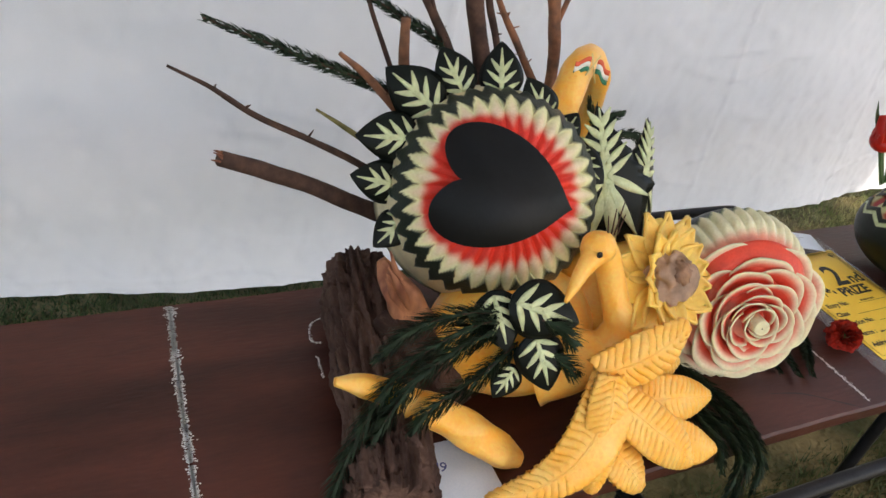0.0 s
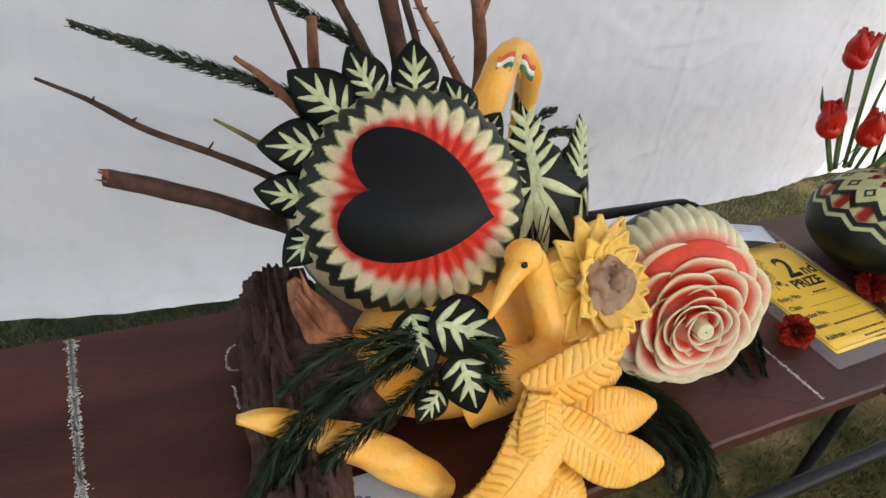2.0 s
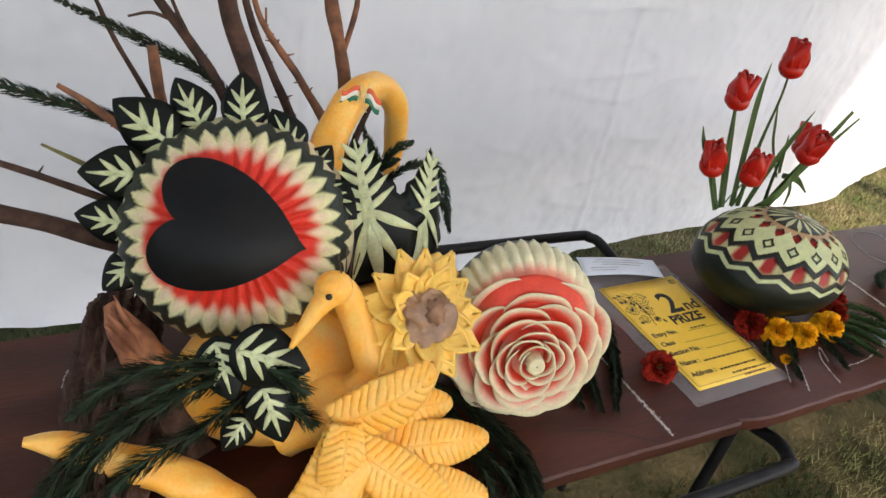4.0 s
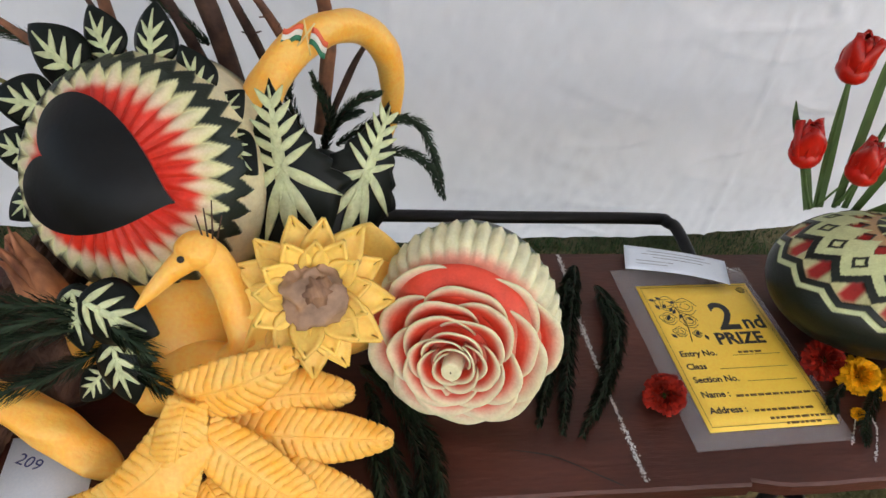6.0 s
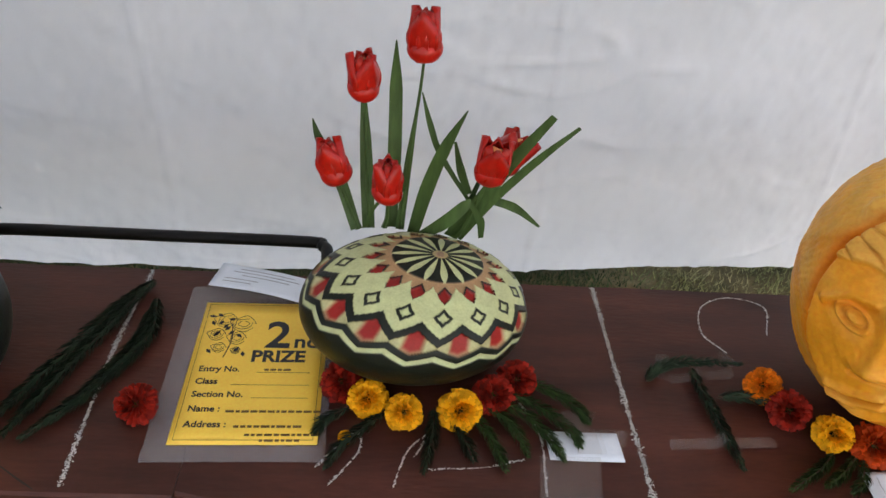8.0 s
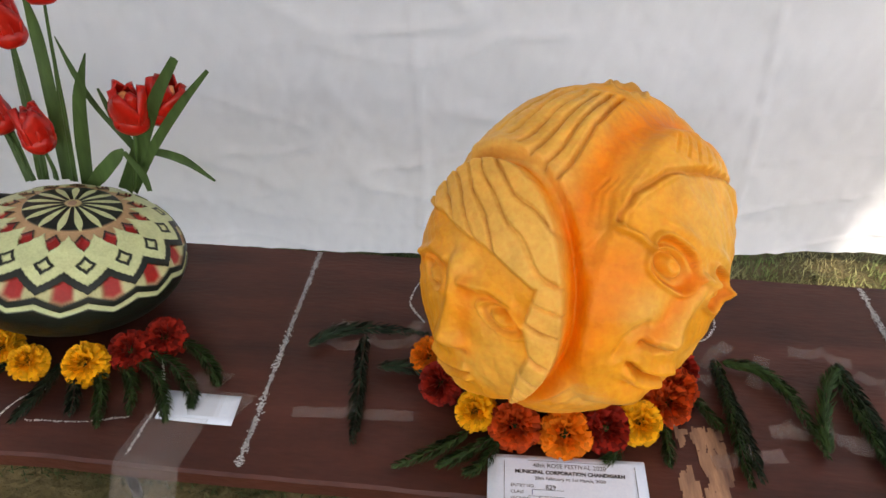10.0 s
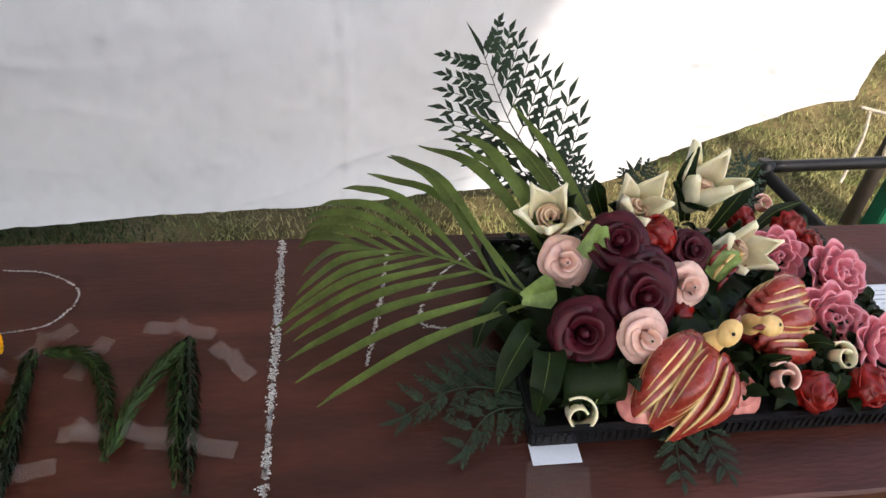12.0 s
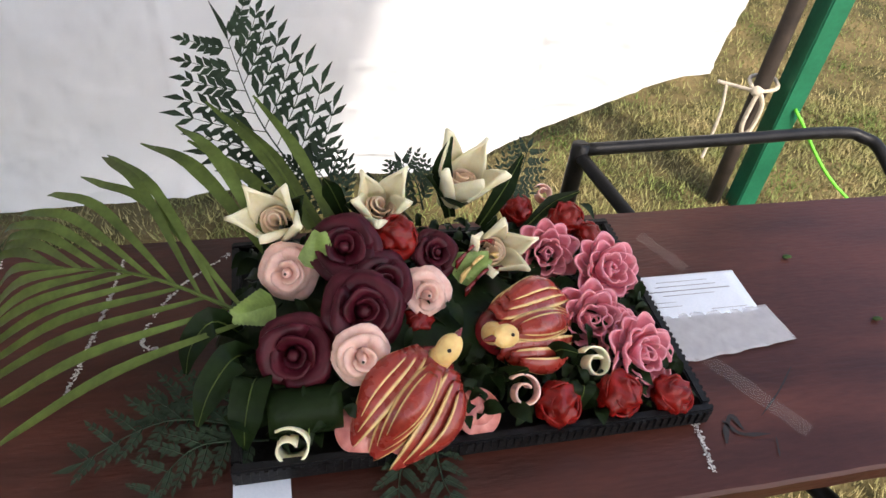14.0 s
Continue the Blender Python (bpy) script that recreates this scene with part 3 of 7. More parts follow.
def carved_leaf_meshes(w, l, pairs=3, jag=0.0):
    """A leaf cut from dark rind, with a pale frond cut into it; it lies along y from 0 to l and bulges to z."""
    def dome(x, y):
        return 0.012 * (1 - (x / w) ** 2) - 0.03 * (y / l - 0.45) ** 2

    def surf(u, v):
        ww = leaf_width(u * 0.985 + 0.012, w, 0.72)
        ww *= 1 + jag * (abs((u * 9) % 1 - 0.5) - 0.25)
        x = (2 * v - 1) * ww
        return x, l * u, dome(x, l * u)
    rind = to_mesh("rind", grid_shell(bm_new(), surf, 18, 8, 0.006), M_DARKRIND)
    bm = bm_new()

    def lobe(x0, y0, x1, y1, ww):
        d = Vector((x1 - x0, y1 - y0))
        s = Vector((-d.y, d.x)).normalized()

        def g(u, v):
            q = Vector((x0, y0)) + d * u + s * ((2 * v - 1) * ww * math.sin(math.pi * (0.04 + 0.96 * u) ** 0.75) + 0.08 * ww * math.sin(u * 3))
            return q.x, q.y, dome(q.x, q.y) + 0.0036 + 0.0016 * abs(2 * v - 1)
        grid_shell(bm, g, 8, 2, 0.002)
    lobe(0, l * 0.07, 0, l * 0.88, w * 0.115)
    for k in range(pairs):
        y0 = l * (0.09 + 0.50 * k / pairs)
        for sgn in (-1, 1):
            lobe(0, y0, sgn * w * (0.84 - 0.17 * k), y0 + l * (0.20 + 0.035 * k), w * 0.105)
    return rind, to_mesh("frond", bm, M_CREAM)


def carved_leaf(rind, frond, m, label="dark melon rind leaf with a pale carved frond", group="carved rind leaves", name="carved_leaf"):
    e = thing(name, (0, 0, 0), label, "carved leaf", group)
    a = piece("rind", rind, e)
    piece("frond", frond, a)
    e.matrix_basis = m
    return e


def petal_mesh(name, w, l, cup, back, thick, m, tint=None, tip=0.0, nu=6, nv=6, ruffle=0.0):
    """A petal from y=0 to l: cup curves it across, back bends it outwards at the tip; tip above 0 makes it pointed."""
    def f(u, v):
        s = 2 * v - 1
        ww = w * (math.sin(math.pi * (0.12 + 0.64 * u)) ** 0.7 if not tip else (0.45 + 0.55 * math.sin(math.pi * min(1, u * 0.9 + 0.05))) * (1 - u ** (1.5 + 2 / tip)) + 0.02)
        edge = 1 - 0.22 * s * s * u * (0 if tip else 1)
        return s * ww, l * u * edge, cup * w * s * s - back * l * u ** 2.2 + ruffle * w * math.sin(s * 7 + u * 3) * u
    bm = bm_new(bool(tint))
    return to_mesh(name, grid_shell(bm, f, nu, nv, thick, tint), m)


def petal_pose(r, az, tilt, h, twist=0.0, s=1.0):
    """In a flower's own space, whose axis is z: at radius r and height h, leaning out by tilt degrees from the axis."""
    return pose(0, 0, 0, 0, 0, az) @ Matrix.Translation((0, r, h)) @ pose(0, 0, 0, 90 - tilt, twist, 0) @ Matrix.Scale(s, 4)


# ---- heart melon display ----
def heart_melon():
    n = Vector((-0.27, -0.80, 0.54)).normalized()
    R, C = 0.162, Vector((-1.010, 0.788, 1.001)) - n * 0.0125
    ex = n.cross(Vector((0, 0, 1))).normalized() * -1
    ey = n.cross(ex).normalized()
    if ey.z < 0:
        ey = -ey
    if ex.dot(Vector((1, -0.5, 0))) < 0:
        ex = -ex
    e = thing("heart_melon", C, "round watermelon carved with a dark heart and red-white rays", "carved melon")
    N = 34
    rim, band = radians(55.5), radians(66)
    turn = radians(-8)

    def heart(px, py):
        q = Vector((px, py))
        c, s = math.cos(-turn), math.sin(-turn)
        x, y = c * q.x - s * q.y, s * q.x + c * q.y
        # tip towards +x, notch towards -x
        X, Y = (y - 0.001) / 0.064, -(x - 0.003) / 0.077
        X, Y = X, Y + 0.12
        return (X * X + Y * Y - 1) ** 3 - X * X * Y ** 3 * 1.9

    black, dark = (0.020, 0.027, 0.024), (0.014, 0.022, 0.016)
    cream, pale, red = (0.74, 0.72, 0.40), (0.78, 0.62, 0.44), (0.70, 0.035, 0.018)
    nphi, nth, inner = N * 12, 120, 24
    reach = []
    for k in range(nphi):
        ph, lo, hi = 2 * math.pi * k / nphi, 0.0, R
        for _ in range(22):
            mid = (lo + hi) / 2
            if heart(mid * math.cos(ph), mid * math.sin(ph)) < 0:
                lo = mid
            else:
                hi = mid
        reach.append(lo)
    rows = []
    for i in range(nth + 1):
        row = []
        for k in range(nphi):
            edge = math.asin(reach[k] / R)
            th = edge * (0.02 + 0.98 * i / inner) if i <= inner else edge + (math.pi - radians(0.3) - edge) * ((i - inner) / (nth - inner)) ** 1.25
            ph = 2 * math.pi * k / nphi
            u = abs(((k / 12) % 1) * 2 - 1)
            px, py = R * math.sin(th) * math.cos(ph), R * math.sin(th) * math.sin(ph)
            tip = rim - radians(8.5) * u
            tip2 = band + radians(1.5) - radians(8.5) * u
            r, zone = R, 2
            if i <= inner:
                col, zone = black, 0
                r = R + 0.001
            elif th < tip:
                s = max(0, min(1, (R * math.sin(th) - reach[k]) / max(0.01, R * math.sin(tip) - reach[k])))
                r = R - 0.016 * (1 - s) - 0.010 * (u ** 1.5) * (0.3 + 0.7 * s)
                zone = 1
                redness = 1 - ease(0.28, 0.62, s - 0.40 * (u ** 1.6) + 0.10 * noise.noise(Vector((px, py, 0)) * 60))
                col = blend(blend(pale, cream, ease(0.55, 1, s)), red, redness)
            elif th < tip2:
                col, r = dark, R - 0.001
            elif th < radians(98) + radians(3) * math.sin(ph * 3):
                col, r = blend(cream, pale, 0.5), R - 0.006
            else:
                col, r = dark, R
            row.append((C + (ex * math.cos(ph) + ey * math.sin(ph)) * math.sin(th) * r + n * math.cos(th) * r, col, zone))
        rows.append(row)
    # three parts of one closed skin: the heart, the ring of cut rays, the rind
    bms = [bm_new(True) for _ in range(3)]
    made = [{} for _ in range(3)]

    def vert(z, i, k):
        k %= nphi
        if (i, k) not in made[z]:
            p, col, _ = rows[i][k]
            v = bms[z].verts.new(p)
            v[bms[z].verts.layers.float_color["tint"]] = (*col, 1)
            made[z][i, k] = v
        return made[z][i, k]
    for i in range(nth):
        for k in range(nphi):
            q = ((i, k), (i + 1, k), (i + 1, k + 1), (i, k + 1))
            z = max(rows[a][b % nphi][2] for a, b in q)
            bms[z].faces.new([vert(z, a, b) for a, b in q])
    bms[0].faces.new([vert(0, 0, k) for k in range(nphi)])
    bms[2].faces.new([vert(2, nth, k) for k in reversed(range(nphi))])
    part("rind", bms[2], M_FRUIT, e, "dark green rind with a black zigzag border")
    part("ray_ring", bms[1], M_FRUIT, e, "ring of red and cream cut rays")
    part("heart", bms[0], M_HEART, e, "smooth black rind heart")
    return C, n


heart_C, heart_n = heart_melon()

RIND, FROND = carved_leaf_meshes(0.036, 0.092)


def leaf_to(tip, base, face=(-0.42, -0.80, 0.45), s=1.0, **k):
    tip, base = Vector(tip), Vector(base)
    return carved_leaf(RIND, FROND, along(base, tip - base, face, (tip - base).length / 0.092 * s), **k)


for tip, base in (((-1.150, 0.888, 1.149), (-1.083, 0.838, 1.106)), ((-1.076, 0.885, 1.180), (-1.047, 0.843, 1.128)), ((-0.995, 0.867, 1.197), (-0.999, 0.829, 1.131)), ((-0.966, 0.828, 1.163), (-0.937, 0.796, 1.112)), ((-0.893, 0.790, 1.126), (-0.930, 0.772, 1.086)), ((-0.876, 0.712, 1.058), (-0.915, 0.755, 1.086)), ((-1.199, 0.842, 1.074), (-1.116, 0.822, 1.077)), ((-1.207, 0.822, 1.026), (-1.138, 0.795, 1.020)), ((-1.185, 0.760, 0.948), (-1.138, 0.772, 0.988))):
    leaf_to(tip, base)
for tip, base in (((-0.978, 0.560, 0.950), (-1.062, 0.600, 0.968)), ((-1.062, 0.575, 0.905), (-1.075, 0.625, 0.965)), ((-1.010, 0.535, 0.862), (-1.030, 0.575, 0.930)), ((-1.077, 0.556, 0.842), (-1.045, 0.570, 0.880))):
    leaf_to(tip, base, (-0.3, -0.75, 0.55))

# sticks behind the melon
FAN = Vector((-0.96, 0.90, 0.86))


def stick(name, pts, rad, m, label, twigs=(), rough=0.25, seed=1, buds=0):
    e = thing(name, pts[-1], label, "branch", "branches behind the melon")
    part("wood", tube(bm_new(), pts, rad, 12, n=26, rough=rough, seed=seed), m, e)
    for tp, tr in twigs:
        part("twig", tube(bm_new(), tp, tr, 7, n=10, rough=rough, seed=seed + 3), m, e)
    if buds:
        rnd = random.Random(seed)
        line = spline(pts, 30)
        bm = bm_new()
        for i in range(buds):
            p = line[rnd.randint(1, 24)]
            d = Vector((rnd.uniform(-1, 1), rnd.uniform(-0.6, 0.2), rnd.uniform(0, 0.9))).normalized()
            l = rnd.uniform(0.006, 0.016)
            tube(bm, [p, p + d * l], [0.0022, 0.0008], 5, n=2)
        part("buds", bm, m, e, kind="stuff")
    return e


stick("branch", [(-1.368, 0.872, 1.030), (-1.25, 0.89, 0.973), (-1.12, 0.905, 0.90), (-1.02, 0.91, 0.86)], [0.011, 0.0125, 0.0135, 0.014], M_TWIG, "thick dark brown branch with a split pale end", seed=2, rough=0.15)
bm = bm_new()
for k in range(9):
    a = k * 0.7
    p = Vector((-1.362, 0.872, 1.028)) + Vector((0, math.cos(a), math.sin(a))) * 0.007
    tube(bm, [p, p + Vector((-0.012 - 0.006 * math.sin(k * 3), 0, 0.006))], [0.0028, 0.0006], 4, n=1)
part("splinters", bm, M_STUB, bpy.data.objects["branch"], "pale torn wood", kind="stuff")
stick("branch", [(-1.425, 0.90, 1.143), (-1.375, 0.90, 1.115), (-1.312, 0.90, 1.072), (-1.21, 0.90, 1.02), (-1.10, 0.90, 0.955)], [0.0018, 0.0032, 0.0042, 0.005, 0.006], M_TWIG, "long thin bare brown twig", seed=3, buds=8)
stick("branch", [(-1.237, 0.90, 1.083), (-1.18, 0.90, 1.045), (-1.10, 0.90, 0.985)], [0.002, 0.004, 0.0045], mat("mossy_bark", (0.22, 0.19, 0.07), 0.4, 60, 0.8, 0.5), "short yellowish mossy twig", seed=4)
stick("branch", [(-1.212, 0.90, 1.163), (-1.17, 0.90, 1.13), (-1.10, 0.90, 1.06)], [0.003, 0.0055, 0.006], M_TWIGO, "short reddish brown twig with a torn end", seed=5, buds=4)
stick("branch", [(-1.02, 0.99, 1.40), (-0.99, 0.99, 1.24), (-0.952, 0.99, 1.13), (-0.91, 0.97, 0.98)], [0.0125, 0.0135, 0.0145, 0.015], M_TWIG, "thick dark upright branch", seed=6, rough=0.12)
stick("branch", [(-1.14, 1.0, 1.33), (-1.075, 1.0, 1.235), (-1.01, 1.0, 1.14), (-0.95, 0.98, 1.02)], [0.006, 0.0065, 0.008, 0.009], M_TWIG, "grey brown forked branch", (([(-1.06, 1.0, 1.215), (-1.09, 1.0, 1.225), (-1.12, 0.99, 1.222)], [0.003, 0.0015]), ([(-1.035, 1.0, 1.18), (-1.06, 0.99, 1.235), (-1.075, 0.99, 1.28)], [0.0035, 0.002])), seed=7, buds=8)
stick("branch", [(-0.965, 1.0, 1.30), (-0.94, 1.0, 1.22), (-0.885, 1.0, 1.145), (-0.83, 0.98, 1.06)], [0.003, 0.0045, 0.006, 0.008], M_TWIGO, "knobbly reddish twig with buds", (([(-0.905, 1.0, 1.17), (-0.93, 1.0, 1.20), (-0.935, 1.0, 1.24)], [0.003, 0.0015]),), seed=8, buds=26)
stick("branch", [(-0.985, 1.0, 1.33), (-0.955, 1.0, 1.22), (-0.90, 1.0, 1.10), (-0.86, 0.98, 1.02)], [0.004, 0.0055, 0.007, 0.008], M_TWIG, "dark brown bare twig", seed=9, buds=16)
stick("branch", [(-0.855, 1.03, 1.42), (-0.825, 1.03, 1.24), (-0.79, 1.02, 1.10), (-0.80, 0.98, 0.95)], [0.009, 0.0098, 0.0105, 0.011], M_TWIGO, "upright branch with peeling orange bark", (([(-0.80, 1.03, 1.16), (-0.785, 1.03, 1.24), (-0.795, 1.03, 1.33)], [0.005, 0.0035]),), seed=10, rough=0.4)
stick("branch", [(-1.165, 1.0, 1.26), (-1.135, 1.0, 1.182), (-1.09, 1.0, 1.09)], [0.0025, 0.0034, 0.004], M_TWIG, "thin dark bare stick", seed=11)
stick("branch", [(-1.092, 0.98, 1.185), (-1.087, 0.98, 1.14), (-1.075, 0.98, 1.06)], [0.007, 0.008, 0.0085], M_TWIGO, "short stout brown stick", seed=12)
stick("branch", [(-0.725, 1.03, 1.095), (-0.752, 1.02, 1.045), (-0.79, 1.0, 0.95)], [0.004, 0.005, 0.006], M_TWIG, "bare dark stick leaning outward", seed=13)
fir_sprig([(-1.02, 0.93, 1.045), (-1.12, 0.92, 1.097), (-1.25, 0.905, 1.152), (-1.385, 0.89, 1.207)], 0.018, m=M_NEEDLE, label="stiff grey green fir branch sticking out sideways", seed=21, flat=1.0, stem=0.003, name="fir_branch", group="fir branches", face=(0, -1, 0.3), nl=0.8)
fir_sprig([(-0.96, 1.0, 1.08), (-1.02, 1.0, 1.14), (-1.10, 1.0, 1.185), (-1.20, 1.0, 1.235)], 0.018, m=M_NEEDLE, label="stiff grey green fir branch sticking out sideways", seed=22, flat=1.0, stem=0.003, name="fir_branch", group="fir branches", face=(0, -1, 0.3), nl=0.8)

# carved yellow neck with its crossed flags
neck = thing("carved_neck", (-0.90, 0.82, 1.0), "curved yellow squash neck arching beside the melon", "carved squash")
part("flesh", tube(bm_new(), [(-0.905, 0.818, 0.985), (-0.890, 0.83, 1.06), (-0.866, 0.862, 1.106), (-0.828, 0.902, 1.137), (-0.785, 0.943, 1.143), (-0.742, 0.978, 1.127), (-0.706, 0.996, 1.085), (-0.690, 1.012, 1.02), (-0.688, 1.014, 0.965), (-0.690, 1.012, 0.922)], [0.028, 0.026, 0.0255, 0.0245, 0.0232, 0.0226, 0.0218, 0.019, 0.0145, 0.008], 22, n=70, rough=0.14), M_PUMP, neck)
part("stalk", tube(bm_new(), [(-0.688, 1.012, 0.926), (-0.682, 1.008, 0.915)], [0.003, 0.002], 6, n=2), M_TWIG, neck)
flags = thing("flag_pin", (-0.822, 0.868, 1.158), "small crossed paper flags in orange, white and green", "flag pin")
fm = along((-0.821, 0.880, 1.158), (0.25, 0.35, 1), (-0.15, -0.8, 0.45), 0.92)
for sgn in (-1, 1):
    for k, m in enumerate((M_ORANGEF, M_WHITEF, M_GREENF)):
        def wave(u, v, sgn=sgn, k=k):
            p = fm @ Vector((sgn * (0.006 + 0.026 * u), 0.014 - 0.008 * k - 0.008 * v - 0.012 * u + 0.003 * math.sin(u * 6), 0.004 + 0.002 * math.sin(u * 7)))
            return p
        part("band", grid_shell(bm_new(), wave, 8, 2, 0.0008), m, flags)
    part("stick", tube(bm_new(), [fm @ Vector((sgn * -0.012, -0.024, 0.003)), fm @ Vector((sgn * 0.008, 0.020, 0.005))], 0.0013, 6, n=2), M_GOLD, flags)

# dark carved vase of melon rind behind the sunflower
vase = thing("carved_vase", (-0.805, 0.80, 0.86), "dark green melon vase cut into pale leaf shapes", "carved melon")
part("bowl", lump(bm_new(), (-0.805, 0.800, 0.935), (0.088, 0.080, 0.090), 0.03, 3, 4), M_DARKRIND, vase)


def vase_leaf(base, tip, face, w):
    base, tip, face = Vector(base), Vector(tip), Vector(face).normalized()
    d = tip - base
    l = d.length
    d.normalize()
    x = d.cross(face).normalized()
    z = x.cross(d)

    def at(px, py, h=0.0):
        return base + x * px + d * py + z * (h - 0.10 * (py / l - 0.25) ** 2 * l - 3.0 * px * px)

    def plate(u, v):
        saw = 1 + 0.22 * (1 - abs(((u * 7.0) % 1) * 2 - 1)) * (u > 0.3)
        ww = w * (0.55 + 0.45 * math.sin(math.pi * min(1, u * 1.1))) * (1 - u ** 3.0) * saw * (1 if u < 0.45 else 0.62 + 0.38 * (1 - u))
        return at((2 * v - 1) * ww, l * u)
    a = part("leaf", grid_shell(bm_new(), plate, 40, 8, 0.006), M_DARKRIND, vase)
    bm = bm_new()

    def lobe(x0, y0, x1, y1, ww):
        q0, q1 = Vector((x0, y0)), Vector((x1, y1))
        dd = q1 - q0
        s = Vector((-dd.y, dd.x)).normalized()

        def g(u, v):
            q = q0 + dd * u + s * (2 * v - 1) * ww * math.sin(math.pi * (0.05 + 0.95 * u) ** 0.8)
            return at(q.x, q.y, 0.0042 + 0.0015 * abs(2 * v - 1))
        grid_shell(bm, g, 10, 2, 0.0022)
    lobe(0, l * 0.02, 0, l * 0.97, w * 0.125)
    lobe(0, l * 0.42, 0, -l * 0.05, w * 0.15)
    for sgn in (-1, 1):
        lobe(0, l * 0.45, sgn * w * 0.55, l * 0.02, w * 0.105)
        lobe(0, l * 0.50, sgn * w * 0.95, l * 0.28, w * 0.10)
        for k in range(5):
            y0 = l * (0.50 + 0.085 * k)
            lobe(0, y0, sgn * w * (0.58 - 0.085 * k), y0 + l * 0.12, w * 0.07)
    part("frond", bm, M_CREAM, a, "pale carved frond")


vase_leaf((-0.834, 0.695, 0.962), (-0.868, 0.780, 1.146), (-0.25, -0.85, 0.35), 0.072)
vase_leaf((-0.779, 0.714, 0.955), (-0.708, 0.832, 1.094), (0.35, -0.85, 0.35), 0.062)
for k, pts in enumerate(([(-0.80, 0.86, 0.98), (-0.79, 0.86, 1.05), (-0.815, 0.87, 1.11)], [(-0.80, 0.87, 1.0), (-0.76, 0.88, 1.06), (-0.72, 0.89, 1.075)], [(-0.78, 0.87, 1.0), (-0.72, 0.89, 1.03), (-0.66, 0.90, 1.02), (-0.625, 0.90, 0.95), (-0.605, 0.90, 0.885)], [(-0.76, 0.86, 0.98), (-0.69, 0.88, 0.985), (-0.64, 0.89, 0.955), (-0.615, 0.89, 0.90)], [(-0.82, 0.87, 1.0), (-0.845, 0.88, 1.07), (-0.84, 0.88, 1.13)], [(-0.80, 0.87, 1.0), (-0.78, 0.87, 1.04), (-0.745, 0.88, 1.05)])):
    fir_sprig(pts, 0.013, seed=30 + k, flat=0.9, label="dark fir sprig drooping from the carved vase", face=(0, -1, 0.2), stem=0.002)

# log, split stub and entry card
log = thing("log", (-1.23, 0.65, 0.75), "rough dark bark log lying across the table", "log")
bm = bm_new()
tube(bm, [(-1.150, 0.885, 0.803), (-1.172, 0.80, 0.804), (-1.200, 0.65, 0.803), (-1.228, 0.52, 0.802), (-1.245, 0.462, 0.800)], [0.049, 0.053, 0.052, 0.052, 0.050], 130, n=220)
for v in bm.verts:
    ax = Vector((-1.215, v.co.y, 0.812))
    p = v.co
    a = math.atan2(p.z - 0.803, p.x + 1.200 - (p.y - 0.65) * 0.20)
    g = noise.noise(Vector((a * 5.5, p.y * 5, 2))) + 0.5 * noise.noise(Vector((a * 14, p.y * 14, 5)))
    wob = 0.5 * noise.noise(Vector((p.y * 9, a, 4)))
    ridge = 0.5 - abs(noise.noise(Vector((a * 5 + wob, p.y * 6, 9)))) * 2.2
    crack = ease(0.80, 1.0, 1 - abs(noise.noise(Vector((a * 3.2 + wob, p.y * 3.0, 1)))) * 2.4) + 0.5 * ease(0.85, 1.0, 1 - abs(noise.noise(Vector((a * 2, p.y * 17, 7)))) * 3)
    v.co += Vector((math.cos(a), 0, math.sin(a))) * (0.008 * g + 0.011 * ridge - 0.012 * crack + 0.002 * noise.noise(p * 160))
    v.co.z = max(v.co.z, 0.7505)
part("bark", bm, M_BARK, log)
stub = thing("wood_stub", (-1.165, 0.70, 0.86), "split reddish wood stub standing on the log", "wood stub")
bm = bm_new()
tube(bm, [(-1.182, 0.735, 0.945), (-1.165, 0.715, 0.915), (-1.135, 0.69, 0.865), (-1.11, 0.67, 0.82)], [0.006, 0.019, 0.026, 0.03], 30, n=50, rough=0.55, seed=4)
bms = bm_new()
for k in range(9):
    q = Vector((-1.172 + 0.004 * (k % 3), 0.712 - 0.005 * (k % 4), 0.90 + 0.004 * k))
    tube(bms, [q - Vector((-0.03, 0.01, 0.05)), q, q + Vector((-0.012 - 0.002 * (k % 4), 0.008 * (k % 3) - 0.004, 0.022 + 0.004 * (k % 5)))], [0.007, 0.006, 0.001], 6, n=8, rough=0.5, seed=k)
part("wood", bm, M_STUB, stub)
part("torn_wood", bms, M_STUB, stub, "torn reddish splinters", kind="stuff")
stub2 = thing("wood_chunk", (-1.09, 0.62, 0.76), "dark reddish bark chunk beneath the carvings", "wood chunk")
part("wood", tube(bm_new(), [(-1.165, 0.72, 0.86), (-1.135, 0.66, 0.83), (-1.105, 0.595, 0.785)], [0.03, 0.036, 0.030], 24, n=30, rough=0.5, seed=8), M_BARK, stub2)
card = thing("entry_card", (-1.12, 0.52, 0.752), "white entry card with handwritten number on the table", "card")
part("sheet", box(bm_new(), (-1.178, 0.470, 0.7508), (-1.075, 0.570, 0.7516)), M_PAPERW, card, smooth=False)


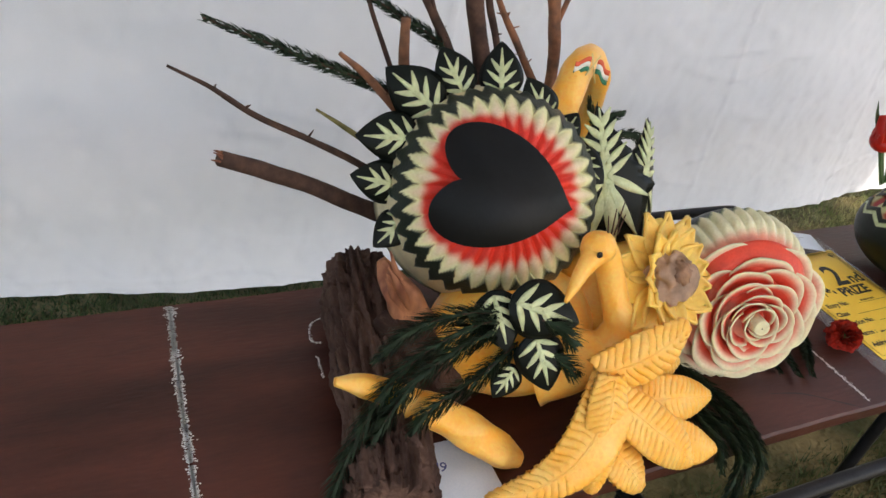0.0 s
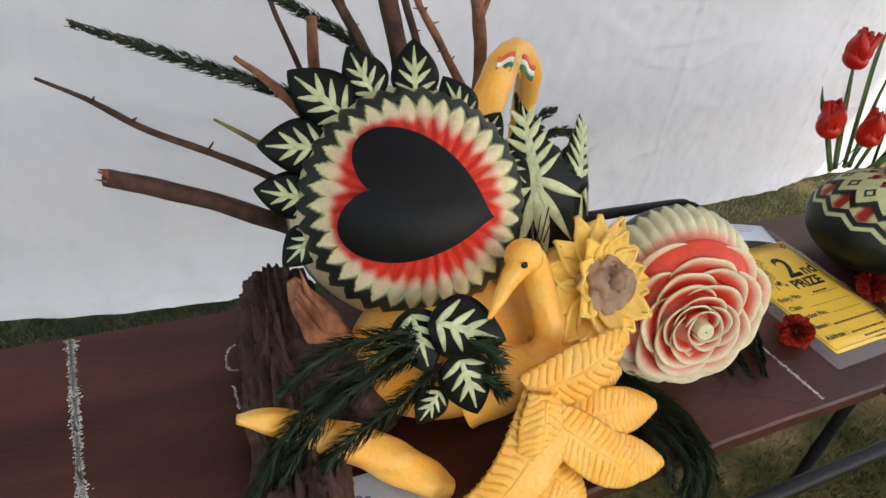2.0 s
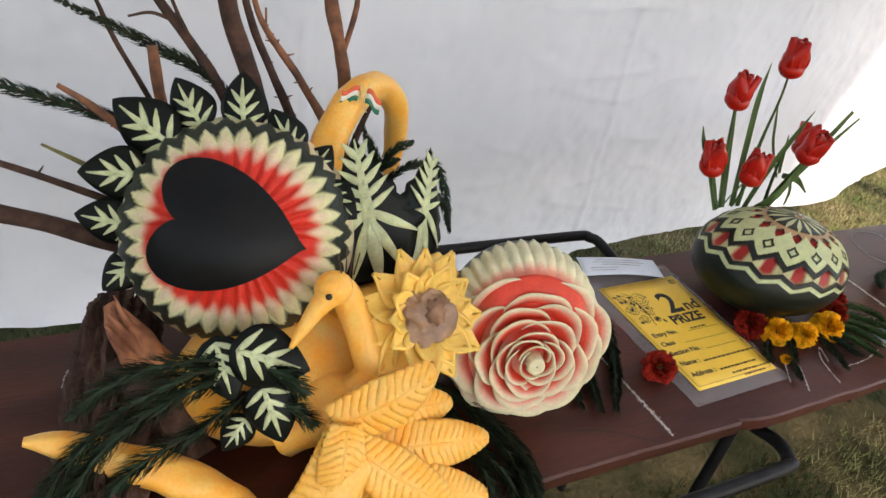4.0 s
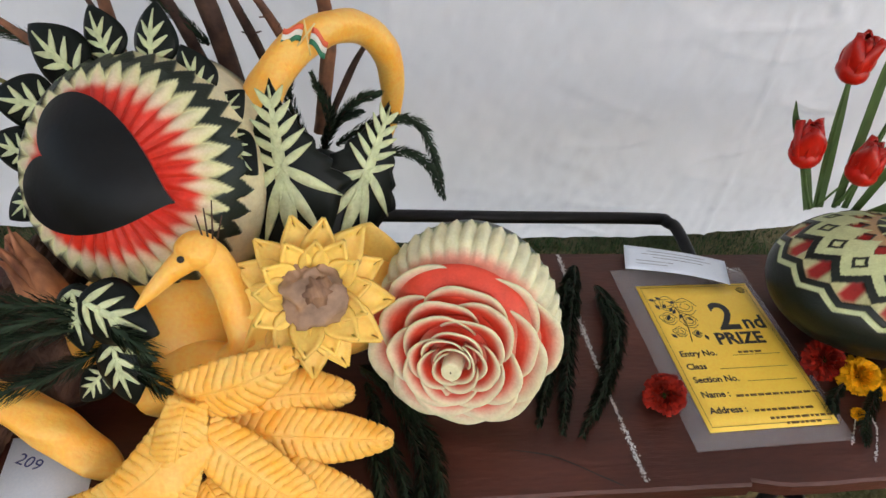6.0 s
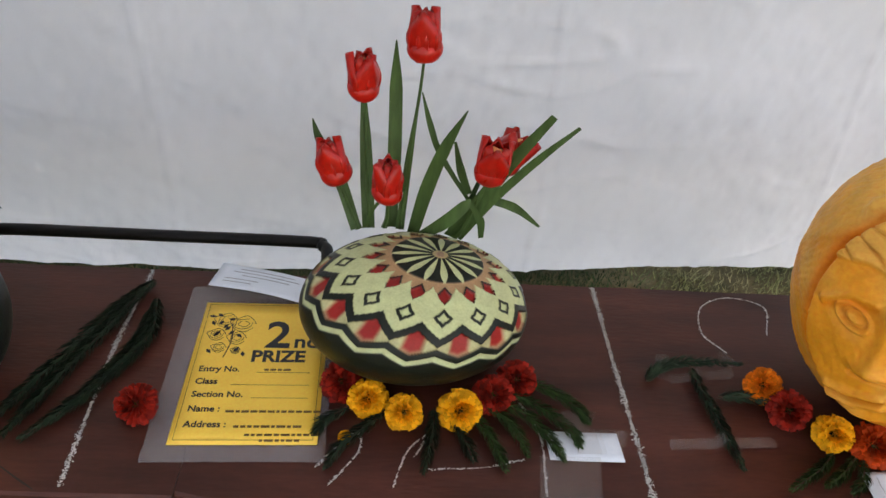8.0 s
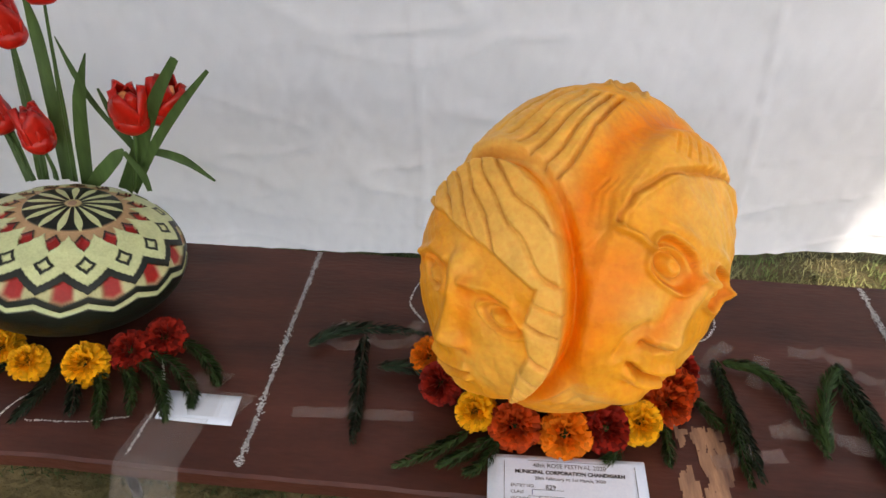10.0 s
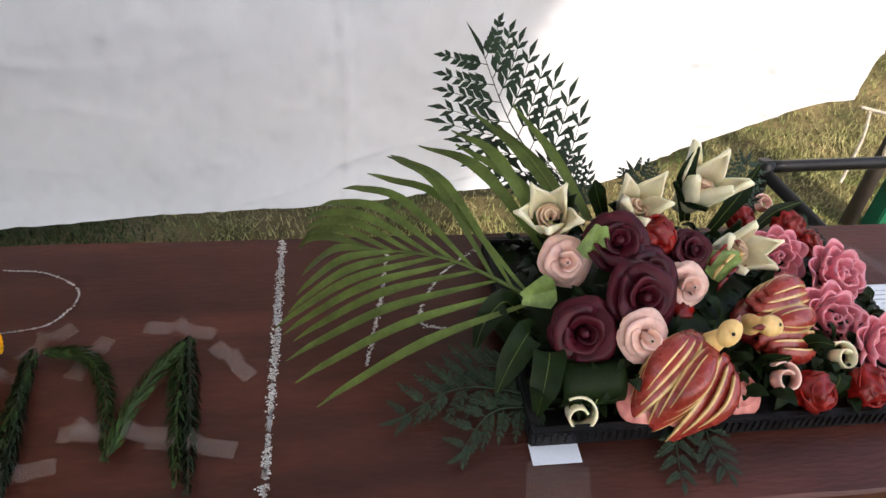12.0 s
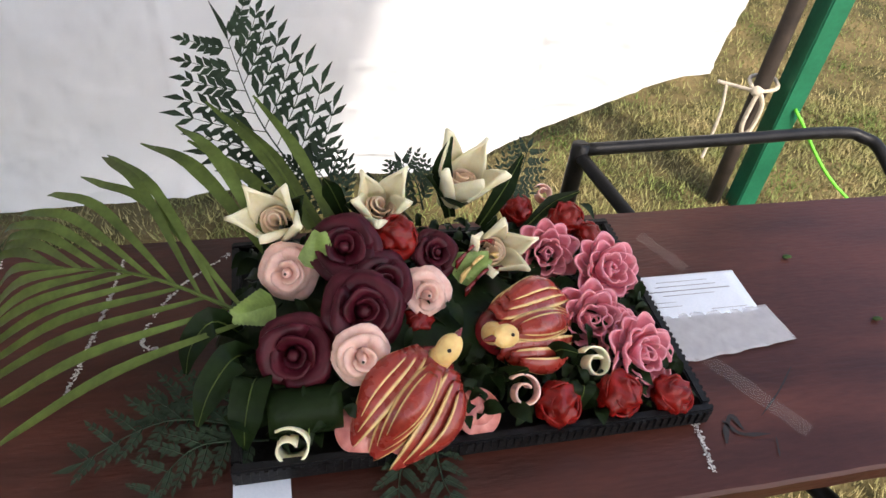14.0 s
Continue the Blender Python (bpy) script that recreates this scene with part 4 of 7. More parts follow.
def text(body, size, m, mat4, parent, name="lettering", align="LEFT", bold=0.0, label=""):
    cu = bpy.data.curves.new(name, "FONT")
    cu.body, cu.size, cu.align_x, cu.extrude, cu.offset = body, size, align, 0.0001, bold
    cu.resolution_u = 3
    tmp = bpy.data.objects.new("lettering_curve", cu)
    scene.collection.objects.link(tmp)
    me = bpy.data.meshes.new_from_object(tmp)
    bpy.data.objects.remove(tmp)
    me.name = name
    me.materials.clear()
    me.materials.append(m)
    me.transform(mat4)
    me.transform(Matrix.Translation(-ORIGIN[parent]))
    ob = new(name, me)
    ob.parent = parent
    ORIGIN[ob] = ORIGIN[parent]
    return tagged(ob, label)


text("209", 0.022, M_INKB, pose(-1.168, 0.535, 0.7519, 0, 0, -24), card)


# ---- pumpkin bird, feathers and sunflower ----
body = thing("orange_pumpkin", (-0.93, 0.63, 0.76), "cut orange pumpkin block that carries the carvings", "pumpkin")
part("flesh", lump(bm_new(), (-0.990, 0.668, 0.846), (0.128, 0.100, 0.098), 0.05, 3, 4, 2), M_PUMP, body)
part("slab", lump(bm_new(), (-0.800, 0.690, 0.870), (0.120, 0.070, 0.085), 0.10, 3, 4, 5), M_PUMP, body)
part("slab", tube(bm_new(), [(-0.735, 0.70, 0.87), (-0.730, 0.705, 0.93), (-0.748, 0.71, 0.985)], [0.05, 0.040, 0.010], 16, n=16, flat=0.3, up=(0, 1, 0)), M_PETALY, body)

bird = thing("pumpkin_bird", (-0.94, 0.60, 0.85), "carved orange pumpkin bird with a long bent neck and beak", "carved bird")
part("neck", tube(bm_new(), [(-0.945, 0.612, 1.022), (-0.926, 0.612, 1.018), (-0.909, 0.604, 0.985), (-0.897, 0.590, 0.950), (-0.887, 0.573, 0.915), (-0.904, 0.566, 0.882), (-0.945, 0.574, 0.862), (-0.995, 0.592, 0.835)], [0.017, 0.0195, 0.0190, 0.0195, 0.0245, 0.031, 0.044, 0.050], 28, n=70, rough=0.10), M_PUMP, bird)
part("head", lump(bm_new(), (-0.938, 0.612, 1.027), (0.0245, 0.0225, 0.0225), 0.05, 4, 3), M_PUMP, bird)
part("beak", tube(bm_new(), [(-0.945, 0.606, 1.024), (-0.966, 0.594, 1.010), (-0.985, 0.580, 0.995), (-1.001, 0.568, 0.981)], [0.0165, 0.0115, 0.0078, 0.0025], 16, n=24), M_PUMP, bird)
for p in ((-0.952, 0.591, 1.032), (-0.925, 0.634, 1.034)):
    part("eye", lump(bm_new(), p, (0.0042, 0.0036, 0.0042), 0.1, 4, 2), M_BLACK, bird, "dark clove eye")
bm = bm_new()
for k in range(4):
    tube(bm, [(-0.930 + 0.005 * k, 0.612, 1.044), (-0.936 + 0.009 * k, 0.617, 1.072 + 0.010 * (k % 3))], [0.0012, 0.0007], 5, n=2)
part("crest", bm, M_TWIG, bird, "thin dark twig crest")


def feather(base, tip, face, w, bend, label="carved orange pumpkin feather with cut barbs", seed=1, n_barb=16, droop=0.0, broad=False):
    """A thick feather with a midrib groove and cut barbs along both edges."""
    base, tip, face = Vector(base), Vector(tip), Vector(face).normalized()
    d = tip - base
    l = d.length
    d.normalize()
    x = d.cross(face).normalized()
    z = x.cross(d)
    e = thing("pumpkin_feather", base, label, "carved feather", "carved feathers")

    def f(u, v):
        s = 2 * v - 1
        phase = (u * n_barb - abs(s) * 1.7 + 0.35 * noise.noise(Vector((u * 7, s, seed * 2.3)))) % 1
        cut = math.exp(-((phase - 0.5) / 0.16) ** 2)
        shape = (1 - 0.62 * ease(0.1, 1.0, u)) * (1 - u ** 9) if broad else math.sin(math.pi * (0.16 + 0.82 * u)) ** 0.6
        ww = w * shape * (1 - 0.055 * cut)
        plain = ease(-0.15, 0.05, s) if broad and u < 0.55 else 1.0
        h = 0.0075 * (1 - s * s) - 0.0030 * math.exp(-((abs(s) - 0.05) / 0.05) ** 2) - 0.0024 * cut * ease(0.08, 0.3, abs(s)) * plain + 0.003 * noise.noise(Vector((u * 4, s * 1.5, seed)))
        return base + d * l * u + x * (s * ww + bend * math.sin(math.pi * u) * l) + z * (h - droop * l * u * u + 0.06 * l * math.sin(math.pi * u))
    vane = part("vane", grid_shell(bm_new(), f, n_barb * 7, 18, 0.011), M_PUMP, e)
    rib = [f(0.03 + 0.93 * k / 10, 0.5) + z * 0.0052 for k in range(11)]
    part("midrib", tube(bm_new(), rib, [0.0019, 0.0008], 6, n=20), M_PUMP, vane)
    return e


feather((-0.938, 0.496, 0.878), (-1.105, 0.470, 0.752), (-0.25, -0.65, 0.7), 0.039, -0.15, seed=1, n_barb=20, broad=True, label="long curved carved pumpkin feather arching down")
feather((-0.945, 0.505, 0.905), (-0.968, 0.440, 0.762), (-0.1, -0.85, 0.5), 0.028, 0.02, seed=2, n_barb=18)
feather((-0.955, 0.520, 0.895), (-0.832, 0.520, 0.955), (-0.1, -0.8, 0.6), 0.031, 0.06, seed=3, n_barb=12, label="upright carved pumpkin feather below the sunflower")
feather((-0.925, 0.525, 0.868), (-0.765, 0.560, 0.835), (0.0, -0.7, 0.7), 0.030, -0.03, seed=4, n_barb=14)
feather((-0.915, 0.505, 0.845), (-0.716, 0.518, 0.792), (0.1, -0.7, 0.7), 0.032, 0.0, seed=5, n_barb=18)
feather((-0.935, 0.490, 0.870), (-0.800, 0.440, 0.765), (0.0, -0.75, 0.65), 0.034, 0.02, seed=6, n_barb=16)
feather((-0.890, 0.480, 0.815), (-0.745, 0.452, 0.758), (0.1, -0.65, 0.75), 0.030, 0.03, seed=7, n_barb=16)
feather((-0.935, 0.470, 0.800), (-0.892, 0.430, 0.752), (0.1, -0.75, 0.65), 0.028, 0.0, seed=8, n_barb=10)
tail = thing("pumpkin_tail", (-1.1, 0.54, 0.8), "long smooth carved pumpkin tail resting on the log", "carved pumpkin")
part("flesh", tube(bm_new(), [(-1.283, 0.590, 0.886), (-1.250, 0.583, 0.880), (-1.185, 0.565, 0.848), (-1.120, 0.545, 0.812), (-1.065, 0.52, 0.775), (-1.04, 0.505, 0.765)], [0.006, 0.016, 0.023, 0.027, 0.026, 0.012], 28, n=80, rough=0.22, flat=0.8), M_PUMP, tail)

for k, pts in enumerate(([(-1.045, 0.60, 0.935), (-1.12, 0.585, 0.945), (-1.20, 0.575, 0.905), (-1.262, 0.535, 0.865), (-1.300, 0.500, 0.800), (-1.310, 0.475, 0.772)], [(-1.05, 0.595, 0.925), (-1.12, 0.575, 0.93), (-1.20, 0.555, 0.895), (-1.255, 0.52, 0.845), (-1.285, 0.49, 0.790)], [(-1.04, 0.585, 0.905), (-1.10, 0.56, 0.885), (-1.18, 0.535, 0.865), (-1.23, 0.505, 0.825)], [(-1.05, 0.60, 0.945), (-1.13, 0.60, 0.955), (-1.19, 0.60, 0.94), (-1.235, 0.59, 0.91)], [(-1.03, 0.565, 0.96), (-1.01, 0.55, 0.955), (-0.985, 0.54, 0.93)], [(-1.03, 0.56, 0.90), (-1.0, 0.545, 0.905), (-0.975, 0.53, 0.885)])):
    fir_sprig(pts, 0.024, seed=50 + k, flat=0.5, label="soft dark green fir sprig draped over the log", face=(-0.2, -0.8, 0.5))
for k, pts in enumerate(([(-0.72, 0.63, 0.775), (-0.69, 0.56, 0.768), (-0.675, 0.49, 0.762), (-0.685, 0.43, 0.755), (-0.70, 0.405, 0.70), (-0.70, 0.40, 0.66)], [(-0.74, 0.62, 0.78), (-0.72, 0.54, 0.768), (-0.70, 0.47, 0.762), (-0.705, 0.425, 0.75), (-0.72, 0.405, 0.69)], [(-0.73, 0.60, 0.775), (-0.735, 0.53, 0.768), (-0.73, 0.46, 0.764), (-0.74, 0.42, 0.74)], [(-0.71, 0.62, 0.772), (-0.665, 0.55, 0.765), (-0.655, 0.48, 0.762), (-0.665, 0.42, 0.745), (-0.67, 0.40, 0.69)], [(-0.75, 0.64, 0.79), (-0.70, 0.60, 0.78), (-0.665, 0.53, 0.768)])):
    fir_sprig(pts, 0.019, seed=70 + k, flat=0.5, label="dark fir sprig hanging over the table edge")
for k, pts in enumerate(([(-0.36, 0.874, 0.762), (-0.40, 0.80, 0.762), (-0.46, 0.66, 0.762), (-0.505, 0.55, 0.762)], [(-0.365, 0.86, 0.766), (-0.40, 0.76, 0.764), (-0.44, 0.64, 0.763), (-0.475, 0.535, 0.762)], [(-0.342, 0.80, 0.765), (-0.345, 0.72, 0.765), (-0.385, 0.62, 0.763), (-0.448, 0.528, 0.762)], [(-0.342, 0.82, 0.768), (-0.33, 0.74, 0.768), (-0.36, 0.66, 0.765), (-0.42, 0.56, 0.763)])):
    fir_sprig(pts, 0.022, seed=80 + k, flat=0.5, label="dark fir sprig lying across the chalk line")


def sunflower(c, n):
    e = thing("sunflower", (0, 0, 0), "carved yellow pumpkin sunflower with a brown ginger centre", "carved flower")

    def tint_none(u, v):
        return (1, 1, 1)
    big = petal_mesh("petal", 0.0225, 0.064, 0.25, 0.10, 0.004, M_PETALY, tip=1.2, nu=8, nv=6)
    small = petal_mesh("petal", 0.0185, 0.046, 0.30, 0.02, 0.0035, M_PETALY, tip=1.2, nu=8, nv=6)
    rnd = random.Random(3)
    for k in range(13):
        piece("petal", big, e, petal_pose(0.026, k * 360 / 13 + rnd.uniform(-4, 4), 82 + rnd.uniform(-6, 8), -0.004, 0, rnd.uniform(0.9, 1.08)))
    for k in range(13):
        piece("petal", small, e, petal_pose(0.024, (k + 0.5) * 360 / 13 + rnd.uniform(-4, 4), 60 + rnd.uniform(-6, 6), 0.004, 0, rnd.uniform(0.9, 1.1)))
    bm = lump(bm_new(), (0, 0, 0.012), (0.036, 0.034, 0.018), 0.45, 5, 4, 7)
    part("centre", bm, M_GINGER, e, "knobbly brown ginger centre")
    bm = lump(bm_new(), (0.004, 0.006, 0.024), (0.015, 0.015, 0.012), 0.6, 8, 3, 2)
    part("floret", bm, M_WOOD, e, "rough pale tuft")
    e.matrix_basis = orient(c, n, 10, 1.08)


sunflower((-0.815, 0.598, 0.970), (0.14, -0.78, 0.60))


def melon_rose():
    n = Vector((-0.325, -0.793, 0.515)).normalized()
    C = Vector((-0.610, 0.638, 0.877))
    R, H = 0.126, 0.115
    e = thing("melon_rose", (0, 0, 0), "watermelon carved into a large red and cream rose", "carved melon")
    cream, red, pale = (0.80, 0.76, 0.50), (0.78, 0.075, 0.040), (0.84, 0.50, 0.36)
    bm = bm_new(True)
    lay = bm.verts.layers.float_color["tint"]
    N = 40
    nphi, nth = N * 8, 70
    rows = []
    for i in range(nth + 1):
        th = radians(0.2) + (math.pi - radians(0.4)) * (i / nth)
        row = []
        for k in range(nphi):
            ph = 2 * math.pi * k / nphi
            u = abs(((k / 8) % 1) * 2 - 1)
            edge = radians(98) - radians(6) * u
            if th < radians(58):
                top = ease(0.2, 0.8, math.sin(ph))
                col, r = blend(pale, red, 0.35 + 0.65 * top), 0.80 + 0.08 * ease(radians(35), radians(58), th) + 0.10 * top * ease(radians(30), radians(48), th)
            elif th < edge:
                q = ease(radians(58), radians(76), th)
                col, r = blend(blend(red, pale, 0.5), cream, ease(0.1, 0.8, q)), 0.90 + 0.10 * q - 0.055 * u ** 2 * q
            elif th < edge + radians(2.5):
                col, r = (0.10, 0.16, 0.06), 0.985
            else:
                col, r = (0.010, 0.015, 0.011), 0.965
            v = bm.verts.new((math.sin(th) * math.cos(ph) * r * R, math.sin(th) * math.sin(ph) * r * R * 1.15, math.cos(th) * r * (H if th < math.pi / 2 else R)))
            v[lay] = (*col, 1)
            row.append(v)
        rows.append(row)
    for a, b in zip(rows, rows[1:]):
        for k in range(nphi):
            bm.faces.new((a[k], b[k], b[(k + 1) % nphi], a[(k + 1) % nphi]))
    bm.faces.new(rows[0])
    bm.faces.new(rows[-1][::-1])
    part("body", bm, M_FRUIT, e)
    rnd = random.Random(8)

    def crescent(th, span, lean, tall, flush, seed):
        """A thin petal cut round the dome: its lip lies on the dome at polar angle th, its foot is sunk, its ends tuck in."""
        a = radians(th)
        rl, hl = R * math.sin(a), H * math.cos(a)

        def f(u, v):
            w = radians(span) * (v - 0.5)
            end = math.sin(math.pi * min(1, max(0, 0.05 + 0.90 * v))) ** 0.6
            wave = 1 + 0.07 * math.sin(v * 7 + seed) + 0.03 * math.sin(v * 17 + seed * 2)
            out = lean * (u ** 1.6) * end * wave
            r = rl - lean * 0.85 + out - 0.011 * (v - 0.5)
            z = hl - tall + tall * u * (0.42 + 0.58 * end) + 0.0035 * (1 - u) * math.sin(v * 3)
            return r * math.sin(w), r * math.cos(w) * 1.10, z

        def tint(u, v):
            q = max(u, 0.55 * abs(2 * v - 1) ** 3 + 0.35 * u)
            return blend(blend(red, pale, ease(0.50 + 0.25 * flush, 0.88, q)), cream, ease(0.70 + 0.2 * flush, 0.98, q))
        b = bm_new(True)
        grid_shell(b, f, 9, 18, 0.0024, tint)
        return to_mesh("petal", b, M_FRUIT)
    for k, (th, count, lean, tall) in enumerate(((64, 5, 0.042, 0.022), (54, 5, 0.040, 0.024), (45, 5, 0.035, 0.026), (36.5, 5, 0.029, 0.027), (29, 4, 0.023, 0.027), (22, 4, 0.017, 0.027), (16, 4, 0.011, 0.026), (11, 3, 0.006, 0.024))):
        for j in range(count):
            az = j * 360 / count + k * 34 + rnd.uniform(-7, 7)
            upward = math.cos(radians(az))
            if th > 60 and upward > 0.35:
                continue
            flush = 0.9 if upward > 0.1 and th > 20 else (0.35 if th < 50 else 0.05)
            me = crescent(th + rnd.uniform(-1.5, 1.5), 360 / count * rnd.uniform(1.25, 1.55), lean, tall, flush, k * 5 + j)
            piece("petal", me, e, pose(0, 0, 0, rnd.uniform(-2, 2), rnd.uniform(-2, 2), az))
    bm = bm_new(True)
    lay = bm.verts.layers.float_color["tint"]
    tube(bm, [(0, 0, H * 0.72), (0, 0, H * 1.00), (0, 0, H * 1.03)], [0.0135, 0.0125, 0.010], 22, n=6)
    for v in bm.verts:
        v[lay] = (*cream, 1)
    part("bud", bm, M_FRUIT, e, "round cream bud at the middle")
    part("mark", lump(bm_new(), (0, 0, H * 1.03), (0.0014, 0.0014, 0.001), 0.1, 2, 1), M_BLACK, e)
    m = along(C, (0, 0.25, 1), n)
    e.matrix_basis = m


melon_rose()

# ---- tulip melon ----
def tulip_melon():
    C, rx, ry, rz = Vector((0.094, 0.733, 0.852)), 0.181, 0.142, 0.1015
    e = thing("patterned_melon", (0.105, 0.715, 0.75), "oval dark watermelon carved with zigzag rings and a rosette", "carved melon")
    dark, cream, red, tan = (0.007, 0.011, 0.007), (0.56, 0.60, 0.31), (0.36, 0.016, 0.012), (0.50, 0.38, 0.19)
    S = 15
    bm = bm_new(True)
    lay = bm.verts.layers.float_color["tint"]
    nphi, nth = S * 36, 150

    def look_up(t, u, alt):
        """Ring colour and depth at polar fraction t (0 top, 1 equator and beyond), u: 0 at a sector's middle, 1 at its edge; alt is the same for sectors shifted by half."""
        zig = lambda a, b: a + (b - a) * u
        if t < 0.045:
            return tan, 0.001
        if t < 0.30:
            w = 0.55 * math.sin(math.pi * (t - 0.045) / 0.255) ** 0.6
            return (cream, -0.001) if alt < w else (dark, 0)
        if t < zig(0.50, 0.34):
            d = abs(t - 0.42) / 0.065 + u / 0.55
            return (red, -0.006) if d < 1 else ((dark, 0) if d < 1.3 else (blend(tan, red, 0.25), -0.003))
        if t < zig(0.80, 0.66):
            d = abs(t - 0.615 ) / 0.085 + u / 0.52
            if d < 0.55:
                return cream, -0.002
            if d < 1.0:
                return dark, 0.0
            return cream, -0.001
        if t < zig(0.885, 0.745):
            return dark, 0.0
        if t < zig(0.90, 0.99):
            f = max(ease(0.84, 0.95, t - 0.10 * u), 0.85 * ease(0.72, 0.45, u))
            return blend(red, cream, f), -0.007 + 0.004 * f
        if t < zig(0.97, 1.06):
            return dark, 0.0
        if t < zig(1.03, 1.12):
            return blend(cream, (0.55, 0.60, 0.35), 0.5), -0.002
        if t < zig(1.06, 1.15):
            return dark, 0.0
        return dark, 0.0
    lean = pose(0, 0, 0, -3, 11, 0).to_3x3()
    rows = []
    for i in range(nth + 1):
        f = i / nth
        th = radians(0.3) + radians(102) * (f / 0.86) if f < 0.86 else radians(102.3) + (math.pi - radians(102.6)) * ((f - 0.86) / 0.14)
        t = th / radians(79)
        row = []
        for k in range(nphi):
            ph = 2 * math.pi * k / nphi
            u = abs(((k / 36) % 1) * 2 - 1)
            col, h = look_up(t, u, u) if t > 0.30 else look_up(t, u, u)
            s, c = math.sin(th), math.cos(th)
            q = lean @ Vector((s * math.cos(ph), s * math.sin(ph), c))
            p = Vector((rx * q.x, ry * q.y, rz * q.z))
            nn = Vector((p.x / rx ** 2, p.y / ry ** 2, p.z / rz ** 2)).normalized()
            v = bm.verts.new(C + p + nn * h)
            v.co.z = max(v.co.z, 0.7505)
            v[lay] = (*col, 1)
            row.append(v)
        rows.append(row)
    for a, b in zip(rows, rows[1:]):
        for k in range(nphi):
            bm.faces.new((a[k], b[k], b[(k + 1) % nphi], a[(k + 1) % nphi]))
    bm.faces.new(rows[0])
    bm.faces.new(rows[-1][::-1])
    part("melon", bm, M_FRUIT, e)
    bm = bm_new()
    part("calyx", lump(bm, (C.x + 0.034, C.y + 0.006, C.z + rz * 0.985), (0.007, 0.007, 0.003), 0.2, 4, 2), M_GINGER, e, "small brown middle of the rosette")


tulip_melon()

TPETAL = petal_mesh("petal", 0.0225, 0.062, 0.45, -0.05, 0.003, M_TULIP, tip=1.0, nu=8, nv=6)


def tulip(base, up, s, spread=1.0, stem=None, wid=(0.004, 0.007, 0.008, 0.007), face=(0, -1, 0.2), label="red carved tulip on a flat green stem"):
    e = thing("tulip", (0, 0, 0), label, "tulip", "tulips")
    head = orient(base, up, 20, s)
    for k in range(6):
        inner = k % 2
        piece("petal", TPETAL, e, head @ petal_pose(0.0145 - 0.003 * inner, k * 60, 4 + 9 * spread - 3 * inner, 0.0, 0, 1.0 - 0.04 * inner))
    bm = lump(bm_new(), (0, 0, 0.012), (0.0225, 0.0225, 0.0185), 0.1, 3, 3)
    bmesh.ops.transform(bm, verts=bm.verts, matrix=head)
    part("cup", bm, M_TULIP, e)
    bm = lump(bm_new(), (0, 0, 0.040), (0.013, 0.013, 0.014), 0.5, 9, 2)
    bmesh.ops.transform(bm, verts=bm.verts, matrix=head)
    part("heart", bm, M_TULIPIN, e, "rough orange inner flesh")
    if stem:
        part("stem", blade(tube(bm_new(), stem, [0.0022, 0.0028, 0.003], 7, n=16), stem, wid, face, 0.3, 16), M_STEM, e)
    return e


TB = 0.925
tulip((0.001, 0.905, 1.126), (-0.02, -0.02, 1), 1.12, 0.7, [(0.001, 0.905, 1.13), (0.008, 0.88, 1.03), (0.015, 0.845, 0.92)], (0.004, 0.009, 0.011, 0.010))
tulip((0.090, 0.885, 1.203), (-0.06, 0.0, 1), 1.15, 0.4, [(0.090, 0.885, 1.208), (0.086, 0.875, 1.15), (0.075, 0.865, 1.04), (0.066, 0.845, 0.92)], (0.001, 0.001, 0.006, 0.007))
tulip((0.044, 0.829, 0.990), (-0.02, -0.05, 1), 1.12, 0.5, [(0.044, 0.829, 0.995), (0.045, 0.835, 0.95), (0.040, 0.84, 0.925)], (0.002, 0.004, 0.005))
tulip((-0.036, 0.865, 0.998), (-0.26, 0.0, 1), 1.15, 0.4, [(-0.040, 0.865, 1.006), (-0.02, 0.855, 0.96), (0.0, 0.84, 0.92)], (0.002, 0.005, 0.006))
tulip((0.200, 0.835, 1.030), (0.10, -0.15, 1), 1.15, 1.0, [(0.200, 0.835, 1.034), (0.190, 0.84, 0.99), (0.165, 0.845, 0.91)], (0.002, 0.004, 0.007))
tulip((0.222, 0.865, 1.030), (0.50, 0.2, 1), 1.1, 1.6, [(0.215, 0.90, 1.046), (0.19, 0.88, 0.99), (0.16, 0.85, 0.91)], (0.002, 0.004, 0.006), label="red carved tulip opened into narrow pointed petals")
